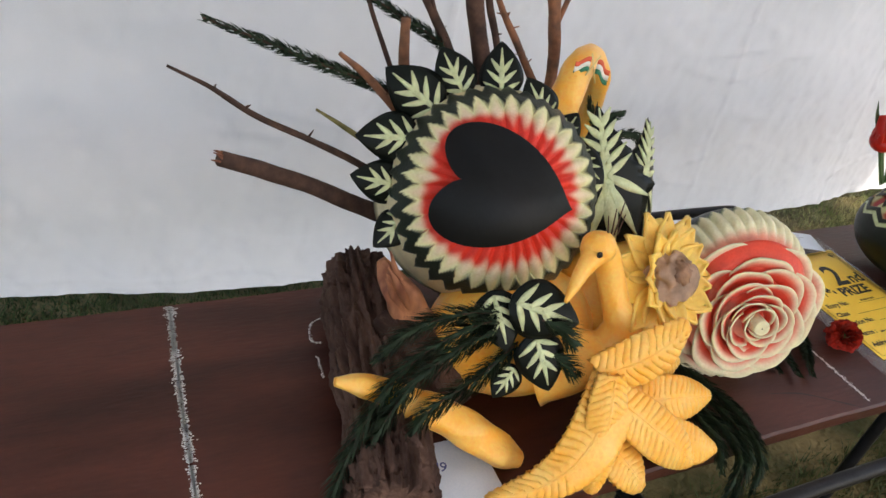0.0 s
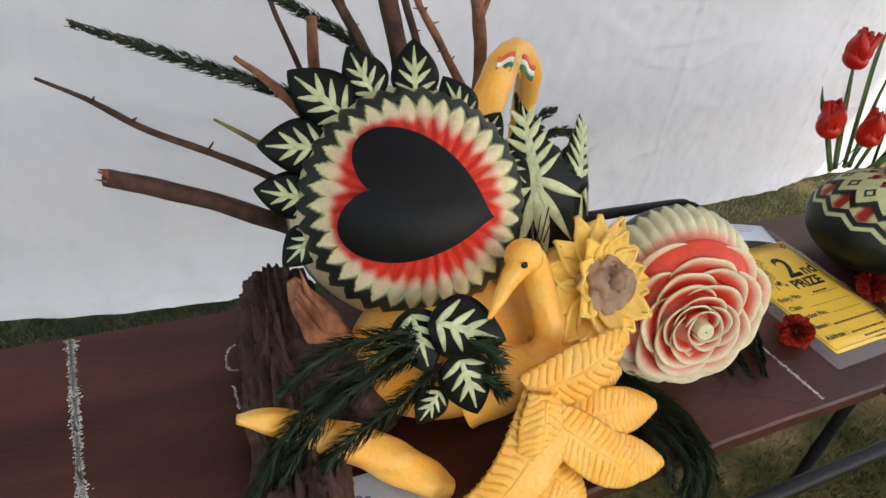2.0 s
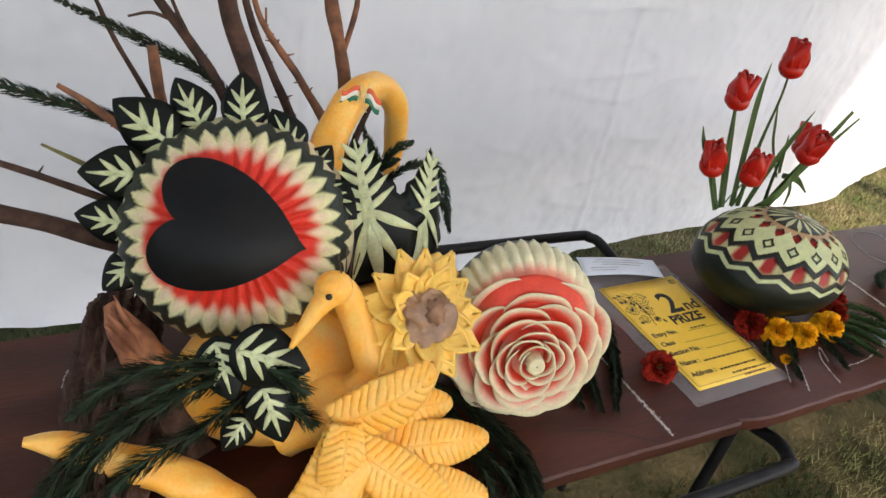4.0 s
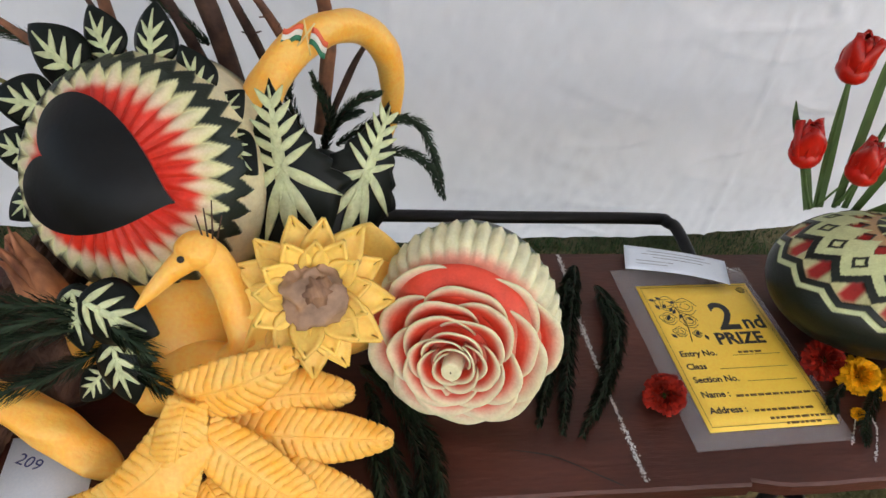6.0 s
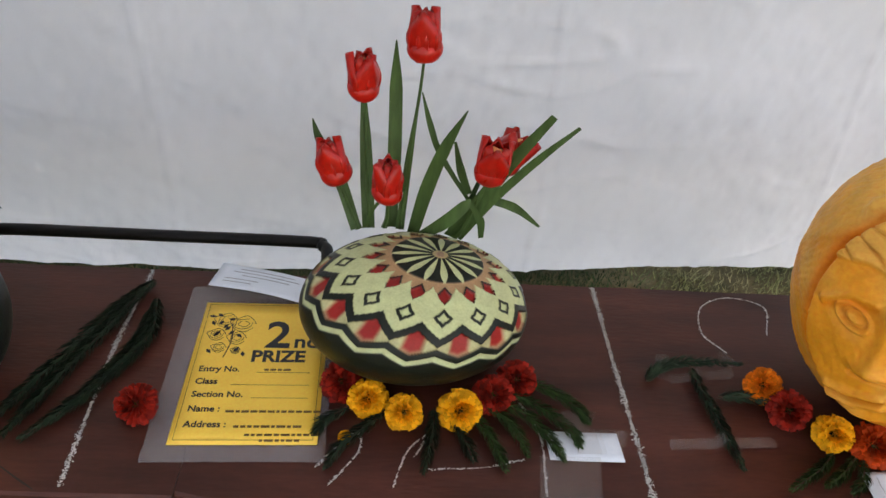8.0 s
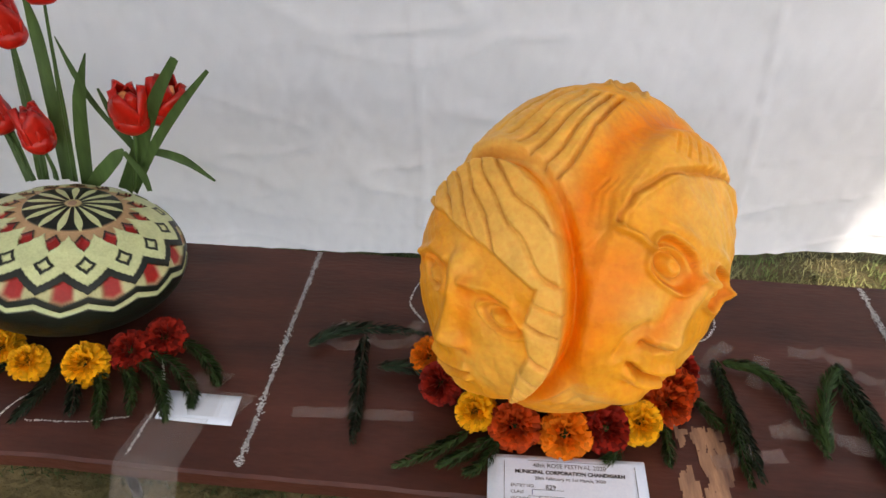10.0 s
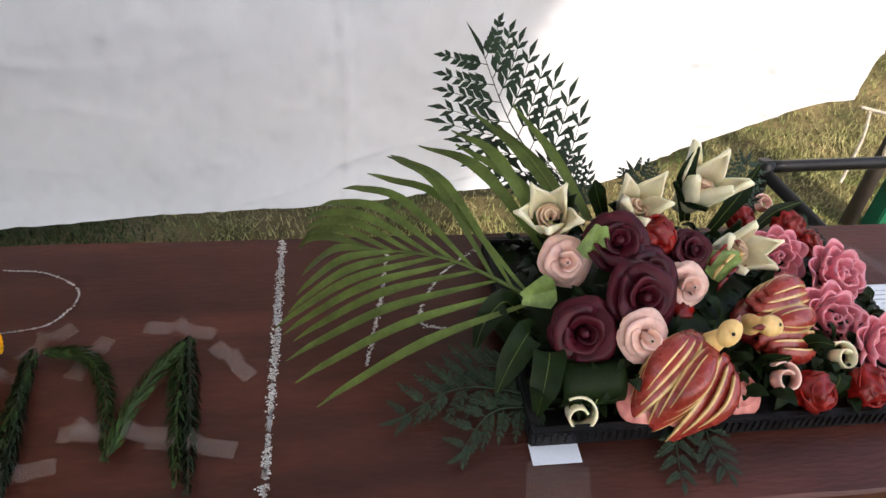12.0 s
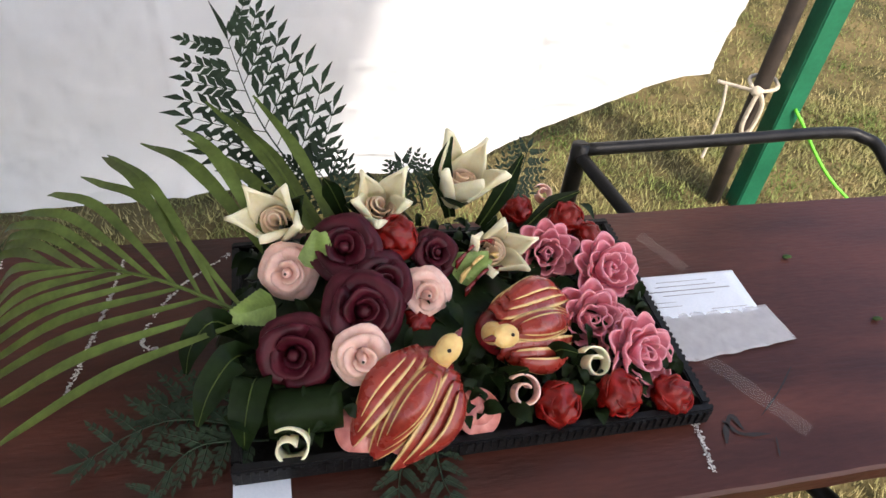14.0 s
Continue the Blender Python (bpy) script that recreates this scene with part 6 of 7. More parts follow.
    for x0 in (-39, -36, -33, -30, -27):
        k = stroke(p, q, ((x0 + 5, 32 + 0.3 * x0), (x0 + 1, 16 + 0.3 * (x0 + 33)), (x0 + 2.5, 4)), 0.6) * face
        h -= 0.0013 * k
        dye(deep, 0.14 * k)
    for x0 in range(-10, 24, 5):
        h -= 0.0018 * face * stroke(p, q, ((x0, 42 - 0.01 * x0 * x0), (x0 - 2, 34)), 0.6)
    # wire-rimmed lenses, arms and eyes, with shade put into the colour of the cuts
    for x0, y0, a, b in ((-5, 1.5, 10.0, 6.6), (20, 0.3, 8.2, 6.4)):
        du, dv = p - x0, q - y0 + 0.13 * (p - x0)
        r = (np.abs(du / a) ** 3 + np.abs(dv / b) ** 3) ** (1 / 3)
        h -= 0.0050 * (1 - step(0.75, 0.95, r)) * face
        h += 0.0050 * np.exp(-((r - 1.02) / 0.085) ** 2) * face
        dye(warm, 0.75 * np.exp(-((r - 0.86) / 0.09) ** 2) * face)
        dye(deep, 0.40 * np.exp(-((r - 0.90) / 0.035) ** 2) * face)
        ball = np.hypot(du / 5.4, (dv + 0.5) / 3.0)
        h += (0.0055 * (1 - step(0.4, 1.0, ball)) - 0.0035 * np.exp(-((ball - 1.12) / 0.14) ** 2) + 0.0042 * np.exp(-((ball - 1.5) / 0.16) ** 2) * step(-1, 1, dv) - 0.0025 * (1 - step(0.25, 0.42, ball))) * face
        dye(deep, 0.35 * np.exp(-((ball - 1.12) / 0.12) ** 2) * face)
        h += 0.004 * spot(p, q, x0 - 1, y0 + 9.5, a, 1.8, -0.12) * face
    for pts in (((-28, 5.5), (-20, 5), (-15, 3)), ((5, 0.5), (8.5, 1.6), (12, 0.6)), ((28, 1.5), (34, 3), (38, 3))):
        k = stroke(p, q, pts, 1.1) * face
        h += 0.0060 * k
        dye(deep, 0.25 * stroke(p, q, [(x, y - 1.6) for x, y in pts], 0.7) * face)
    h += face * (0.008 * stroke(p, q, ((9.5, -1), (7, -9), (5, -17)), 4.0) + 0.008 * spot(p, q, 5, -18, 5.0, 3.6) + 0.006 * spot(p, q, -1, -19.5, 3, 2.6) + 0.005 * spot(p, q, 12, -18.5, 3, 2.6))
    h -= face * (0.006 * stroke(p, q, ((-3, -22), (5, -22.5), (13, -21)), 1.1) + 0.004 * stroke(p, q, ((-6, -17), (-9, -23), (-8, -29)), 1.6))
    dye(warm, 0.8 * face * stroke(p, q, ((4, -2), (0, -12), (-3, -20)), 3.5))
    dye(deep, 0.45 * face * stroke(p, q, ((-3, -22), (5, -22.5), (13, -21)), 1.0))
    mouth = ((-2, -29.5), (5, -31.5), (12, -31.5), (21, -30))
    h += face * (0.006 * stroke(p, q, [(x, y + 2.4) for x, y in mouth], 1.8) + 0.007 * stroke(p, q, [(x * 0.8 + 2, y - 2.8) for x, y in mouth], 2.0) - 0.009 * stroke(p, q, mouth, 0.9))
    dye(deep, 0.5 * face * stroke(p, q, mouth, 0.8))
    h += face * (0.006 * spot(p, q, 11, -42, 10, 5) + 0.004 * spot(p, q, -8, -14, 9, 8) - 0.003 * spot(p, q, 9, -36.5, 9, 1.6))
    # left oval: combed hair swept across, and the face under it; cuts hold painted shade
    fringe = np.interp(u, (-60, -45, -36, -24, -13, 0, 8, 18, 60), (20, 18, 17, 18, 15.5, 13.5, 10.5, 6, 2))
    side = np.interp(v, (-60, -40, -22, -15, -4, 4, 60), (6, 10, 16, 19.5, 17, 19, 22))
    hair = np.maximum(step(-0.9, 0.9, v - fringe), step(-0.9, 0.9, u - side)) * inside
    skinny = inside - hair
    h += 0.0055 * hair
    lock = (u * 0.57 + v * 0.82) * 0.62 + 1.1 * np.sin(u * 0.12 + v * 0.05) + 0.8 * np.sin(v * 0.21)
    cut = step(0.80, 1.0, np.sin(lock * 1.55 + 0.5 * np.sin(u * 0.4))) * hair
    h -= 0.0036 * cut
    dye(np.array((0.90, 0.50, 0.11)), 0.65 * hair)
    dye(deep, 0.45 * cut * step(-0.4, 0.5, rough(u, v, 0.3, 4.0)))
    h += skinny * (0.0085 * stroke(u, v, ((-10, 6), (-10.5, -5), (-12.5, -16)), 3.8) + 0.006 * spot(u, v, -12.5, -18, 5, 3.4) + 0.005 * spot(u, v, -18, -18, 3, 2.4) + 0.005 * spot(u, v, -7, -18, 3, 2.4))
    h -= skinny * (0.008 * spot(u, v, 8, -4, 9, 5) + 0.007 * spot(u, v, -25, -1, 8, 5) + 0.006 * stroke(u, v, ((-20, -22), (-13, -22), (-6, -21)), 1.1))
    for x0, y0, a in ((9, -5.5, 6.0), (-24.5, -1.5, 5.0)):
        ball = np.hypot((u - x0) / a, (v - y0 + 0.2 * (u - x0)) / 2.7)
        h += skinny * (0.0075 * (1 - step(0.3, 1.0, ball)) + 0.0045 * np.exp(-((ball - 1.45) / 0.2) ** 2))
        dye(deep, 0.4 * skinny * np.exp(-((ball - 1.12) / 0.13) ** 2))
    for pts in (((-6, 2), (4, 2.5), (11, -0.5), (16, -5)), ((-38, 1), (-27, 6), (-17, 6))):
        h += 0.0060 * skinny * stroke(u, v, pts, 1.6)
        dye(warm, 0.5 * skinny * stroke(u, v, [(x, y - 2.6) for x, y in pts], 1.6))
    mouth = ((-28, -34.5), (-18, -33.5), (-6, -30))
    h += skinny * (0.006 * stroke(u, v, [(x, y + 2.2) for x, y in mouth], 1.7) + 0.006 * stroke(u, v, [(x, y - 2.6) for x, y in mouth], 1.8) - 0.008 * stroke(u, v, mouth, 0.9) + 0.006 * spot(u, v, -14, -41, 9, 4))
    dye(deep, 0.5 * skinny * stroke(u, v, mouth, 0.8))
    dye(warm, 0.55 * skinny * stroke(u, v, ((-5, 2), (-5, -10), (-4, -20)), 3.0))
    # flutes under the valley and the dry scar of the stem
    h += 0.003 * np.sin(p * 0.9) * outside * spot(p, q, -24, -56, 16, 9)
    scar = np.hypot(p + 21, q - 71)
    h += 0.006 * np.exp(-((scar - 8) / 2.4) ** 2) * (0.6 + 0.6 * rough(p, q, 0.6, 5.0)) - 0.008 * np.exp(-(scar / 6.0) ** 2)
    dye(np.array((0.62, 0.36, 0.10)), 0.7 * np.exp(-((scar - 8) / 2.6) ** 2))
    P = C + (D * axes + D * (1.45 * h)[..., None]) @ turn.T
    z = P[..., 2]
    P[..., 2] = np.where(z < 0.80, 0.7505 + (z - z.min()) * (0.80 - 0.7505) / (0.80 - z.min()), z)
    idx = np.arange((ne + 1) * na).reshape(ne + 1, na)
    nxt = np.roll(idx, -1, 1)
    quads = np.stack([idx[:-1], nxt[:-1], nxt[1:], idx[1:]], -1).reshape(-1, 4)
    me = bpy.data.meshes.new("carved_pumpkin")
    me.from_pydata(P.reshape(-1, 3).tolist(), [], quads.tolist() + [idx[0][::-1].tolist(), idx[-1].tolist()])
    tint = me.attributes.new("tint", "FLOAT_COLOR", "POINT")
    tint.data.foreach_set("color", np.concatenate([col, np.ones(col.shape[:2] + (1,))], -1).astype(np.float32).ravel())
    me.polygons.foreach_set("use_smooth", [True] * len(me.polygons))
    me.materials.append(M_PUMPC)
    tagged(new("carved_pumpkin", me), "large orange pumpkin carved in low relief", "carved pumpkin")


carved_pumpkin()

# ---- flower tray ----
TZ = 0.775
tray = thing("tray", (1.92, 0.70, 0.75), "black ribbed plastic tray under the vegetable flowers", "tray")
part("floor", box(bm_new(), (1.682, 0.540, 0.7508), (2.205, 0.868, 0.757)), M_TRAY, tray, smooth=False)
for lo, hi in (((1.672, 0.530, 0.7508), (2.215, 0.541, 0.777)), ((1.672, 0.867, 0.7508), (2.215, 0.878, 0.777)), ((1.672, 0.5412, 0.7508), (1.683, 0.8668, 0.777)), ((2.204, 0.5412, 0.7508), (2.215, 0.8668, 0.777))):
    part("rim", box(bm_new(), lo, hi, 0.002), M_TRAY, tray, smooth=False)
bm = bm_new()
for k in range(60):
    x = 1.678 + 0.0089 * k
    box(bm, (x, 0.5275, 0.758), (x + 0.004, 0.5298, 0.775))
for k in range(36):
    y = 0.536 + 0.0093 * k
    box(bm, (2.2152, y, 0.758), (2.2175, y + 0.004, 0.775))
part("ribs", bm, M_TRAY, tray, kind="stuff", smooth=False)

moss = thing("leaf_bed", (1.92, 0.70, 0.757), "bed of crumpled dark green leaves in the tray", "leaves")
rnd = random.Random(77)
bm = bm_new()
for k in range(900):
    x, y = rnd.uniform(1.69, 2.19), rnd.uniform(0.552, 0.862)
    hmax = 0.035 + 0.065 * math.exp(-((x - 1.83) / 0.16) ** 2 - ((y - 0.72) / 0.14) ** 2)
    p = Vector((x, y, 0.76 + rnd.random() ** 0.6 * hmax))
    d = Vector((rnd.uniform(-1, 1), rnd.uniform(-1, 1), rnd.uniform(-0.5, 0.7))).normalized()
    l = rnd.uniform(0.014, 0.034)
    blade(bm, [p, p + d * l * 0.5 + Vector((0, 0, 0.006)), p + d * l], (0.002, l * rnd.uniform(0.2, 0.38), 0.001), (rnd.uniform(-0.6, 0.6), rnd.uniform(-0.8, 0.2), 1), 0.35, 5)
for v in bm.verts:
    v.co.z = max(v.co.z, 0.7585)
part("leaves", bm, M_LEAF, moss, kind="stuff")
part("foam", lump(bm_new(), (1.86, 0.70, 0.775), (0.20, 0.125, 0.065), 0.15, 3, 3), M_LEAF, moss)


def big_leaf(pts, w, face, m=M_LEAF, label="broad dark green leaf in the flower tray"):
    e = thing("green_leaf", pts[0], label, "leaf", "green leaves")
    a = part("blade", blade(bm_new(), pts, w, face, 0.30, 14), m, e)
    part("midrib", tube(bm_new(), [Vector(p) + Vector((0, -0.0006, 0.0006)) for p in pts], [0.0010, 0.0004], 5, n=14), M_PALM, a)


for pts, w in (([(1.70, 0.66, 0.80), (1.68, 0.63, 0.835), (1.655, 0.60, 0.82), (1.64, 0.585, 0.785)], (0.01, 0.03, 0.026, 0.004)), ([(1.71, 0.64, 0.79), (1.70, 0.60, 0.83), (1.69, 0.57, 0.81), (1.685, 0.56, 0.77)], (0.012, 0.032, 0.028, 0.006)), ([(1.69, 0.69, 0.80), (1.66, 0.68, 0.84), (1.635, 0.665, 0.82), (1.625, 0.655, 0.785)], (0.01, 0.028, 0.022, 0.004)), ([(1.97, 0.60, 0.78), (1.975, 0.585, 0.815), (1.99, 0.575, 0.835)], (0.008, 0.022, 0.004)), ([(2.06, 0.58, 0.78), (2.055, 0.56, 0.81), (2.05, 0.55, 0.775)], (0.010, 0.022, 0.004)), ([(2.03, 0.62, 0.79), (2.035, 0.60, 0.83), (2.05, 0.585, 0.84)], (0.008, 0.02, 0.004)), ([(1.96, 0.84, 0.83), (1.945, 0.85, 0.90), (1.955, 0.86, 0.945)], (0.012, 0.022, 0.003)), ([(2.0, 0.83, 0.82), (2.03, 0.84, 0.875), (2.05, 0.85, 0.92)], (0.012, 0.022, 0.003)), ([(2.07, 0.84, 0.80), (2.11, 0.855, 0.83), (2.15, 0.86, 0.845)], (0.008, 0.018, 0.003)), ([(1.98, 0.76, 0.83), (1.93, 0.76, 0.855), (1.89, 0.75, 0.84)], (0.008, 0.018, 0.004)), ([(1.82, 0.80, 0.86), (1.80, 0.81, 0.91), (1.79, 0.80, 0.935)], (0.012, 0.02, 0.003))):
    w = tuple(q * 0.62 for q in w)
    big_leaf(pts, w, (-0.2, -0.7, 0.6))
coil = thing("leaf_coil", (1.755, 0.575, 0.76), "glossy green leaf rolled into a coil", "rolled leaf")
part("roll", grid_shell(bm_new(), lambda u, v: (1.712 + 0.076 * v, 0.583 + 0.026 * math.cos(u * 9.0) * (1 - 0.25 * u), 0.795 + 0.030 * math.sin(u * 9.0) * (1 - 0.25 * u)), 44, 6, 0.0012), M_LEAF, coil)
part("midrib", tube(bm_new(), [(1.752 + 0.0, 0.583 + 0.027 * math.cos(a), 0.795 + 0.031 * math.sin(a)) for a in (3.0, 3.7, 4.4, 5.0)], 0.0008, 5, n=16), M_CELERY, coil)


# --- flowers cut from vegetables; each is built once and copied ---
def ring_flower(name, label, category, group, rings, petals, core=None):
    """rings: (radius, count, tilt, height, scale, which petal)."""
    e = thing(name, (0, 0, 0), label, category, group)
    rnd = random.Random(len(name) * 7 + len(rings))
    for r, c, t, h, s, w in rings:
        for k in range(c):
            piece("petal", petals[w], e, petal_pose(r, k * 360 / c + r * 4000 + rnd.uniform(-8, 8), t + rnd.uniform(-5, 5), h, rnd.uniform(-6, 6), s * rnd.uniform(0.94, 1.06)))
    if core:
        part("core", core[0], core[1], e, core[2])
    return e


def plant_all(e, spots):
    for k, (p, n, s) in enumerate(spots):
        m = orient(p, n, k * 53, s)
        if k == 0:
            e.matrix_basis = m
        else:
            copy_thing(e, m)


def disc(w, thick=0.0026, curl=0.5, m=None):
    return petal_mesh("petal", w, w * 1.9, curl, 0.18, thick, m, nu=7, nv=7, ruffle=0.05)


def wrap(r0, r1, h, span, m, flare=0.5, thick=0.0016, wave=0.04, name="petal"):
    """A petal wrapped round the axis: from radius r0 at the foot to r1 at the flared lip, over span degrees; its ends dip."""
    def f(u, v):
        a = radians(span) * (v - 0.5)
        end = math.sin(math.pi * min(1, max(0, 0.06 + 0.88 * v))) ** 0.45
        lip = u ** 2.2
        r = r0 + (r1 - r0) * (0.35 * u + 0.65 * lip) * (0.55 + 0.45 * end) + wave * r1 * math.sin(a * 5) * lip
        z = h * end * (u - flare * 0.55 * u ** 3)
        return r * math.sin(a), r * math.cos(a), z
    return to_mesh(name, grid_shell(bm_new(), f, 7, 14, thick), m)


def wrapped_rose(name, label, group, m, size, layers, core_h):
    e = thing(name, (0, 0, 0), label, "vegetable rose", group)
    for k, (r0, r1, h, span, flare, z, n) in enumerate(layers):
        me = wrap(r0 * size, r1 * size, h * size, span, m, flare)
        for j in range(n):
            piece("petal", me, e, pose(0, 0, z * size, 5 * math.sin(k * 2 + j * 3), 5 * math.cos(k * 3 + j), k * 77 + j * 360 / n))
    part("core", tube(bm_new(), [(0, 0, -0.25 * size), (0, 0, core_h * 0.6 * size), (0, 0, core_h * size)], [0.20 * size, 0.16 * size, 0.10 * size], 14, n=8), m, e)
    return e


beet = wrapped_rose("beet_rose", "dark purple rose of thin beetroot slices", "beetroot roses", M_BEET, 0.040, ((0.30, 1.0, 0.55, 210, 1.05, -0.25, 2), (0.26, 0.86, 0.66, 200, 0.7, -0.15, 2), (0.22, 0.54, 0.62, 210, 0.5, -0.05, 2), (0.12, 0.28, 0.60, 250, 0.3, 0.05, 1)), 0.42)
plant_all(beet, (((1.744, 0.622, 0.842), (-0.15, -0.70, 0.62), 1.12), ((1.818, 0.648, 0.872), (0.05, -0.70, 0.65), 1.05), ((1.806, 0.725, 0.894), (-0.05, -0.6, 0.7), 0.95), ((1.845, 0.690, 0.866), (0.2, -0.6, 0.7), 0.9), ((1.914, 0.730, 0.870), (0.1, -0.6, 0.7), 0.68)))
pinkr = wrapped_rose("turnip_rose", "pale pink rose of thin turnip slices", "turnip roses", M_PINK, 0.030, ((0.28, 1.0, 0.40, 230, 1.1, -0.15, 2), (0.24, 0.80, 0.55, 220, 0.9, -0.02, 2), (0.20, 0.58, 0.62, 240, 0.6, 0.12, 1), (0.14, 0.40, 0.60, 260, 0.3, 0.25, 1)), 0.82)
part("dot", lump(bm_new(), (0, 0, 0.0252), (0.0016, 0.0016, 0.0014), 0.1, 2, 1), M_BLACK, pinkr)
plant_all(pinkr, (((1.811, 0.606, 0.850), (-0.02, -0.80, 0.55), 1.12), ((1.744, 0.726, 0.862), (-0.15, -0.75, 0.6), 1.05), ((1.893, 0.686, 0.850), (0.05, -0.75, 0.62), 1.0)))

RW, RP = (0.88, 0.50, 0.55), (0.76, 0.24, 0.31)


def radish_tint(u, v):
    return blend(blend(RW, RP, ease(0.05, 0.45, u)), RW, 0.3 * ease(0.55, 1.0, u * 0.75 + 0.35 * abs(2 * v - 1)))


RPET = [petal_mesh("petal", 0.0125, 0.034, 0.45, -0.12, 0.0016, M_RADISH, radish_tint, nu=7, nv=6)]
rad = ring_flower("radish_flower", "pink radish flower with many cut petals", "vegetable flower", "radish flowers", ((0.012, 9, 62, -0.008, 1.0, 0), (0.010, 8, 44, -0.006, 0.95, 0), (0.007, 6, 26, -0.003, 0.85, 0), (0.003, 4, 10, 0.0, 0.7, 0)), RPET, (lump(bm_new(), (0, 0, -0.004), (0.014, 0.014, 0.012), 0.1, 3, 2), mat("radish_skin", (0.40, 0.05, 0.09), 0.3, 40, 0.35, 0.2), ""))
plant_all(rad, (((2.080, 0.782, 0.806), (-0.15, -0.65, 0.7), 1.15), ((2.146, 0.738, 0.806), (0.15, -0.55, 0.75), 1.1), ((2.100, 0.668, 0.795), (0.0, -0.65, 0.7), 1.1), ((2.142, 0.608, 0.794), (0.25, -0.6, 0.7), 1.1), ((2.138, 0.640, 0.785), (0.3, -0.4, 0.7), 0.9)))

LP = [petal_mesh("petal", 0.0180, 0.078, 0.50, 0.10, 0.003, M_LILY, tip=0.9, nu=8, nv=5), petal_mesh("petal", 0.011, 0.030, -0.7, 0.05, 0.002, M_LILY, nu=6, nv=6)]
lily = ring_flower("leek_lily", "cream white lily cut from a gourd, green behind", "vegetable flower", "white lilies", ((0.0125, 5, 11, -0.034, 1.08, 0),), LP)
for r0, r1, z in ((0.011, 0.017, -0.012), (0.007, 0.012, -0.008), (0.003, 0.007, -0.004)):
    piece("scroll", wrap(r0, r1, 0.026, 300, M_LILYC, 0.1, 0.002, name="scroll"), lily, pose(0, 0, z, 0, 0, r0 * 9000))
GP = petal_mesh("sepal", 0.014, 0.052, 0.35, 0.06, 0.002, M_LEAF, tip=0.9, nu=6, nv=4)
for k in range(3):
    piece("sepal", GP, lily, petal_pose(0.010, 36 + k * 144, 34, -0.026, 0, 1.0))
plant_all(lily, (((1.736, 0.785, 0.885), (-0.25, -0.55, 0.75), 1.05), ((1.858, 0.800, 0.885), (0.0, -0.45, 0.85), 1.0), ((1.968, 0.850, 0.878), (0.15, -0.30, 0.9), 1.15), ((1.988, 0.752, 0.845), (0.15, -0.6, 0.7), 1.0)))

tom = wrapped_rose("tomato_rose", "crinkled glossy red tomato skin rose", "tomato roses", M_TOM, 0.023, ((0.66, 0.86, 1.0, 150, 0.10, -0.60, 3), (0.46, 0.60, 0.9, 200, 0.05, -0.35, 2), (0.2, 0.34, 0.85, 230, 0.1, -0.22, 1)), 0.2)
part("ball", lump(bm_new(), (0, 0, -0.004), (0.0215, 0.0215, 0.0195), 0.28, 6, 4), M_TOM, tom)
plant_all(tom, (((2.026, 0.552, 0.795), (0, -0.6, 0.8), 1.15), ((2.102, 0.556, 0.792), (0.1, -0.6, 0.8), 1.05), ((2.170, 0.552, 0.785), (0.2, -0.5, 0.8), 0.95), ((2.128, 0.835, 0.820), (0.1, -0.5, 0.8), 0.95), ((2.155, 0.812, 0.805), (0.2, -0.4, 0.8), 0.8), ((1.869, 0.748, 0.884), (0.0, -0.6, 0.75), 1.05), ((1.882, 0.660, 0.825), (0, -0.6, 0.75), 0.85), ((2.065, 0.865, 0.815), (0, -0.5, 0.8), 0.85), ((1.846, 0.560, 0.782), (0, -0.7, 0.6), 0.6)))


def curl(c, n, s, m, label):
    """A peel rolled into an open spiral."""
    e = thing("peel_curl", (0, 0, 0), label, "peel curl", "peel curls")

    def f(u, v):
        a = u * 4.6 * math.pi / 1.8
        r = 0.007 + 0.013 * u
        return r * math.cos(a), r * math.sin(a), -0.014 + 0.024 * v - 0.006 * u * v
    part("peel", grid_shell(bm_new(), f, 40, 4, 0.0022), m, e)
    e.matrix_basis = orient(c, n, 30, s)


curl((1.732, 0.549, 0.783), (-0.1, -0.8, 0.5), 1.15, M_LILY, "cream peel rolled into an open spiral")
curl((1.985, 0.562, 0.812), (0, -0.6, 0.75), 1.0, M_PINK, "pale peel rolled into a small rosebud")
curl((2.082, 0.594, 0.806), (0.1, -0.6, 0.75), 1.0, M_LILY, "cream peel rolled into a small rosebud")
curl((2.105, 0.880, 0.828), (0.1, -0.5, 0.85), 0.75, M_PINK, "tiny pink peel rosebud")
for c, n, s in (((1.790, 0.545, 0.786), (-0.1, -0.5, 0.8), 0.95), ((1.835, 0.538, 0.790), (0, -0.5, 0.8), 1.0), ((1.875, 0.545, 0.788), (0.1, -0.5, 0.8), 0.9), ((1.812, 0.553, 0.795), (0, -0.6, 0.8), 0.95), ((1.920, 0.548, 0.784), (0.1, -0.5, 0.8), 0.9), ((1.920, 0.552, 0.790), (0.1, -0.5, 0.8), 0.7)):
    e = thing("radish_slice", (0, 0, 0), "thin round pink vegetable slice", "vegetable slice", "pink slices")
    bm = bm_new()
    tube(bm, [(0, 0, -0.003), (0, 0, 0.0), (0, 0, 0.003)], [0.030, 0.031, 0.030], 28, n=4)
    part("slice", bm, mat("pink_slice", (0.66, 0.29, 0.25), 0.3, 40, 0.32, 0.2, sss=0.15, second=(0.46, 0.11, 0.10)) if "pink_slice" not in bpy.data.materials else bpy.data.materials["pink_slice"], e)
    e.matrix_basis = orient((c[0] + 0.016, c[1] + 0.012, c[2] + 0.002), n, 0, s * 0.95)


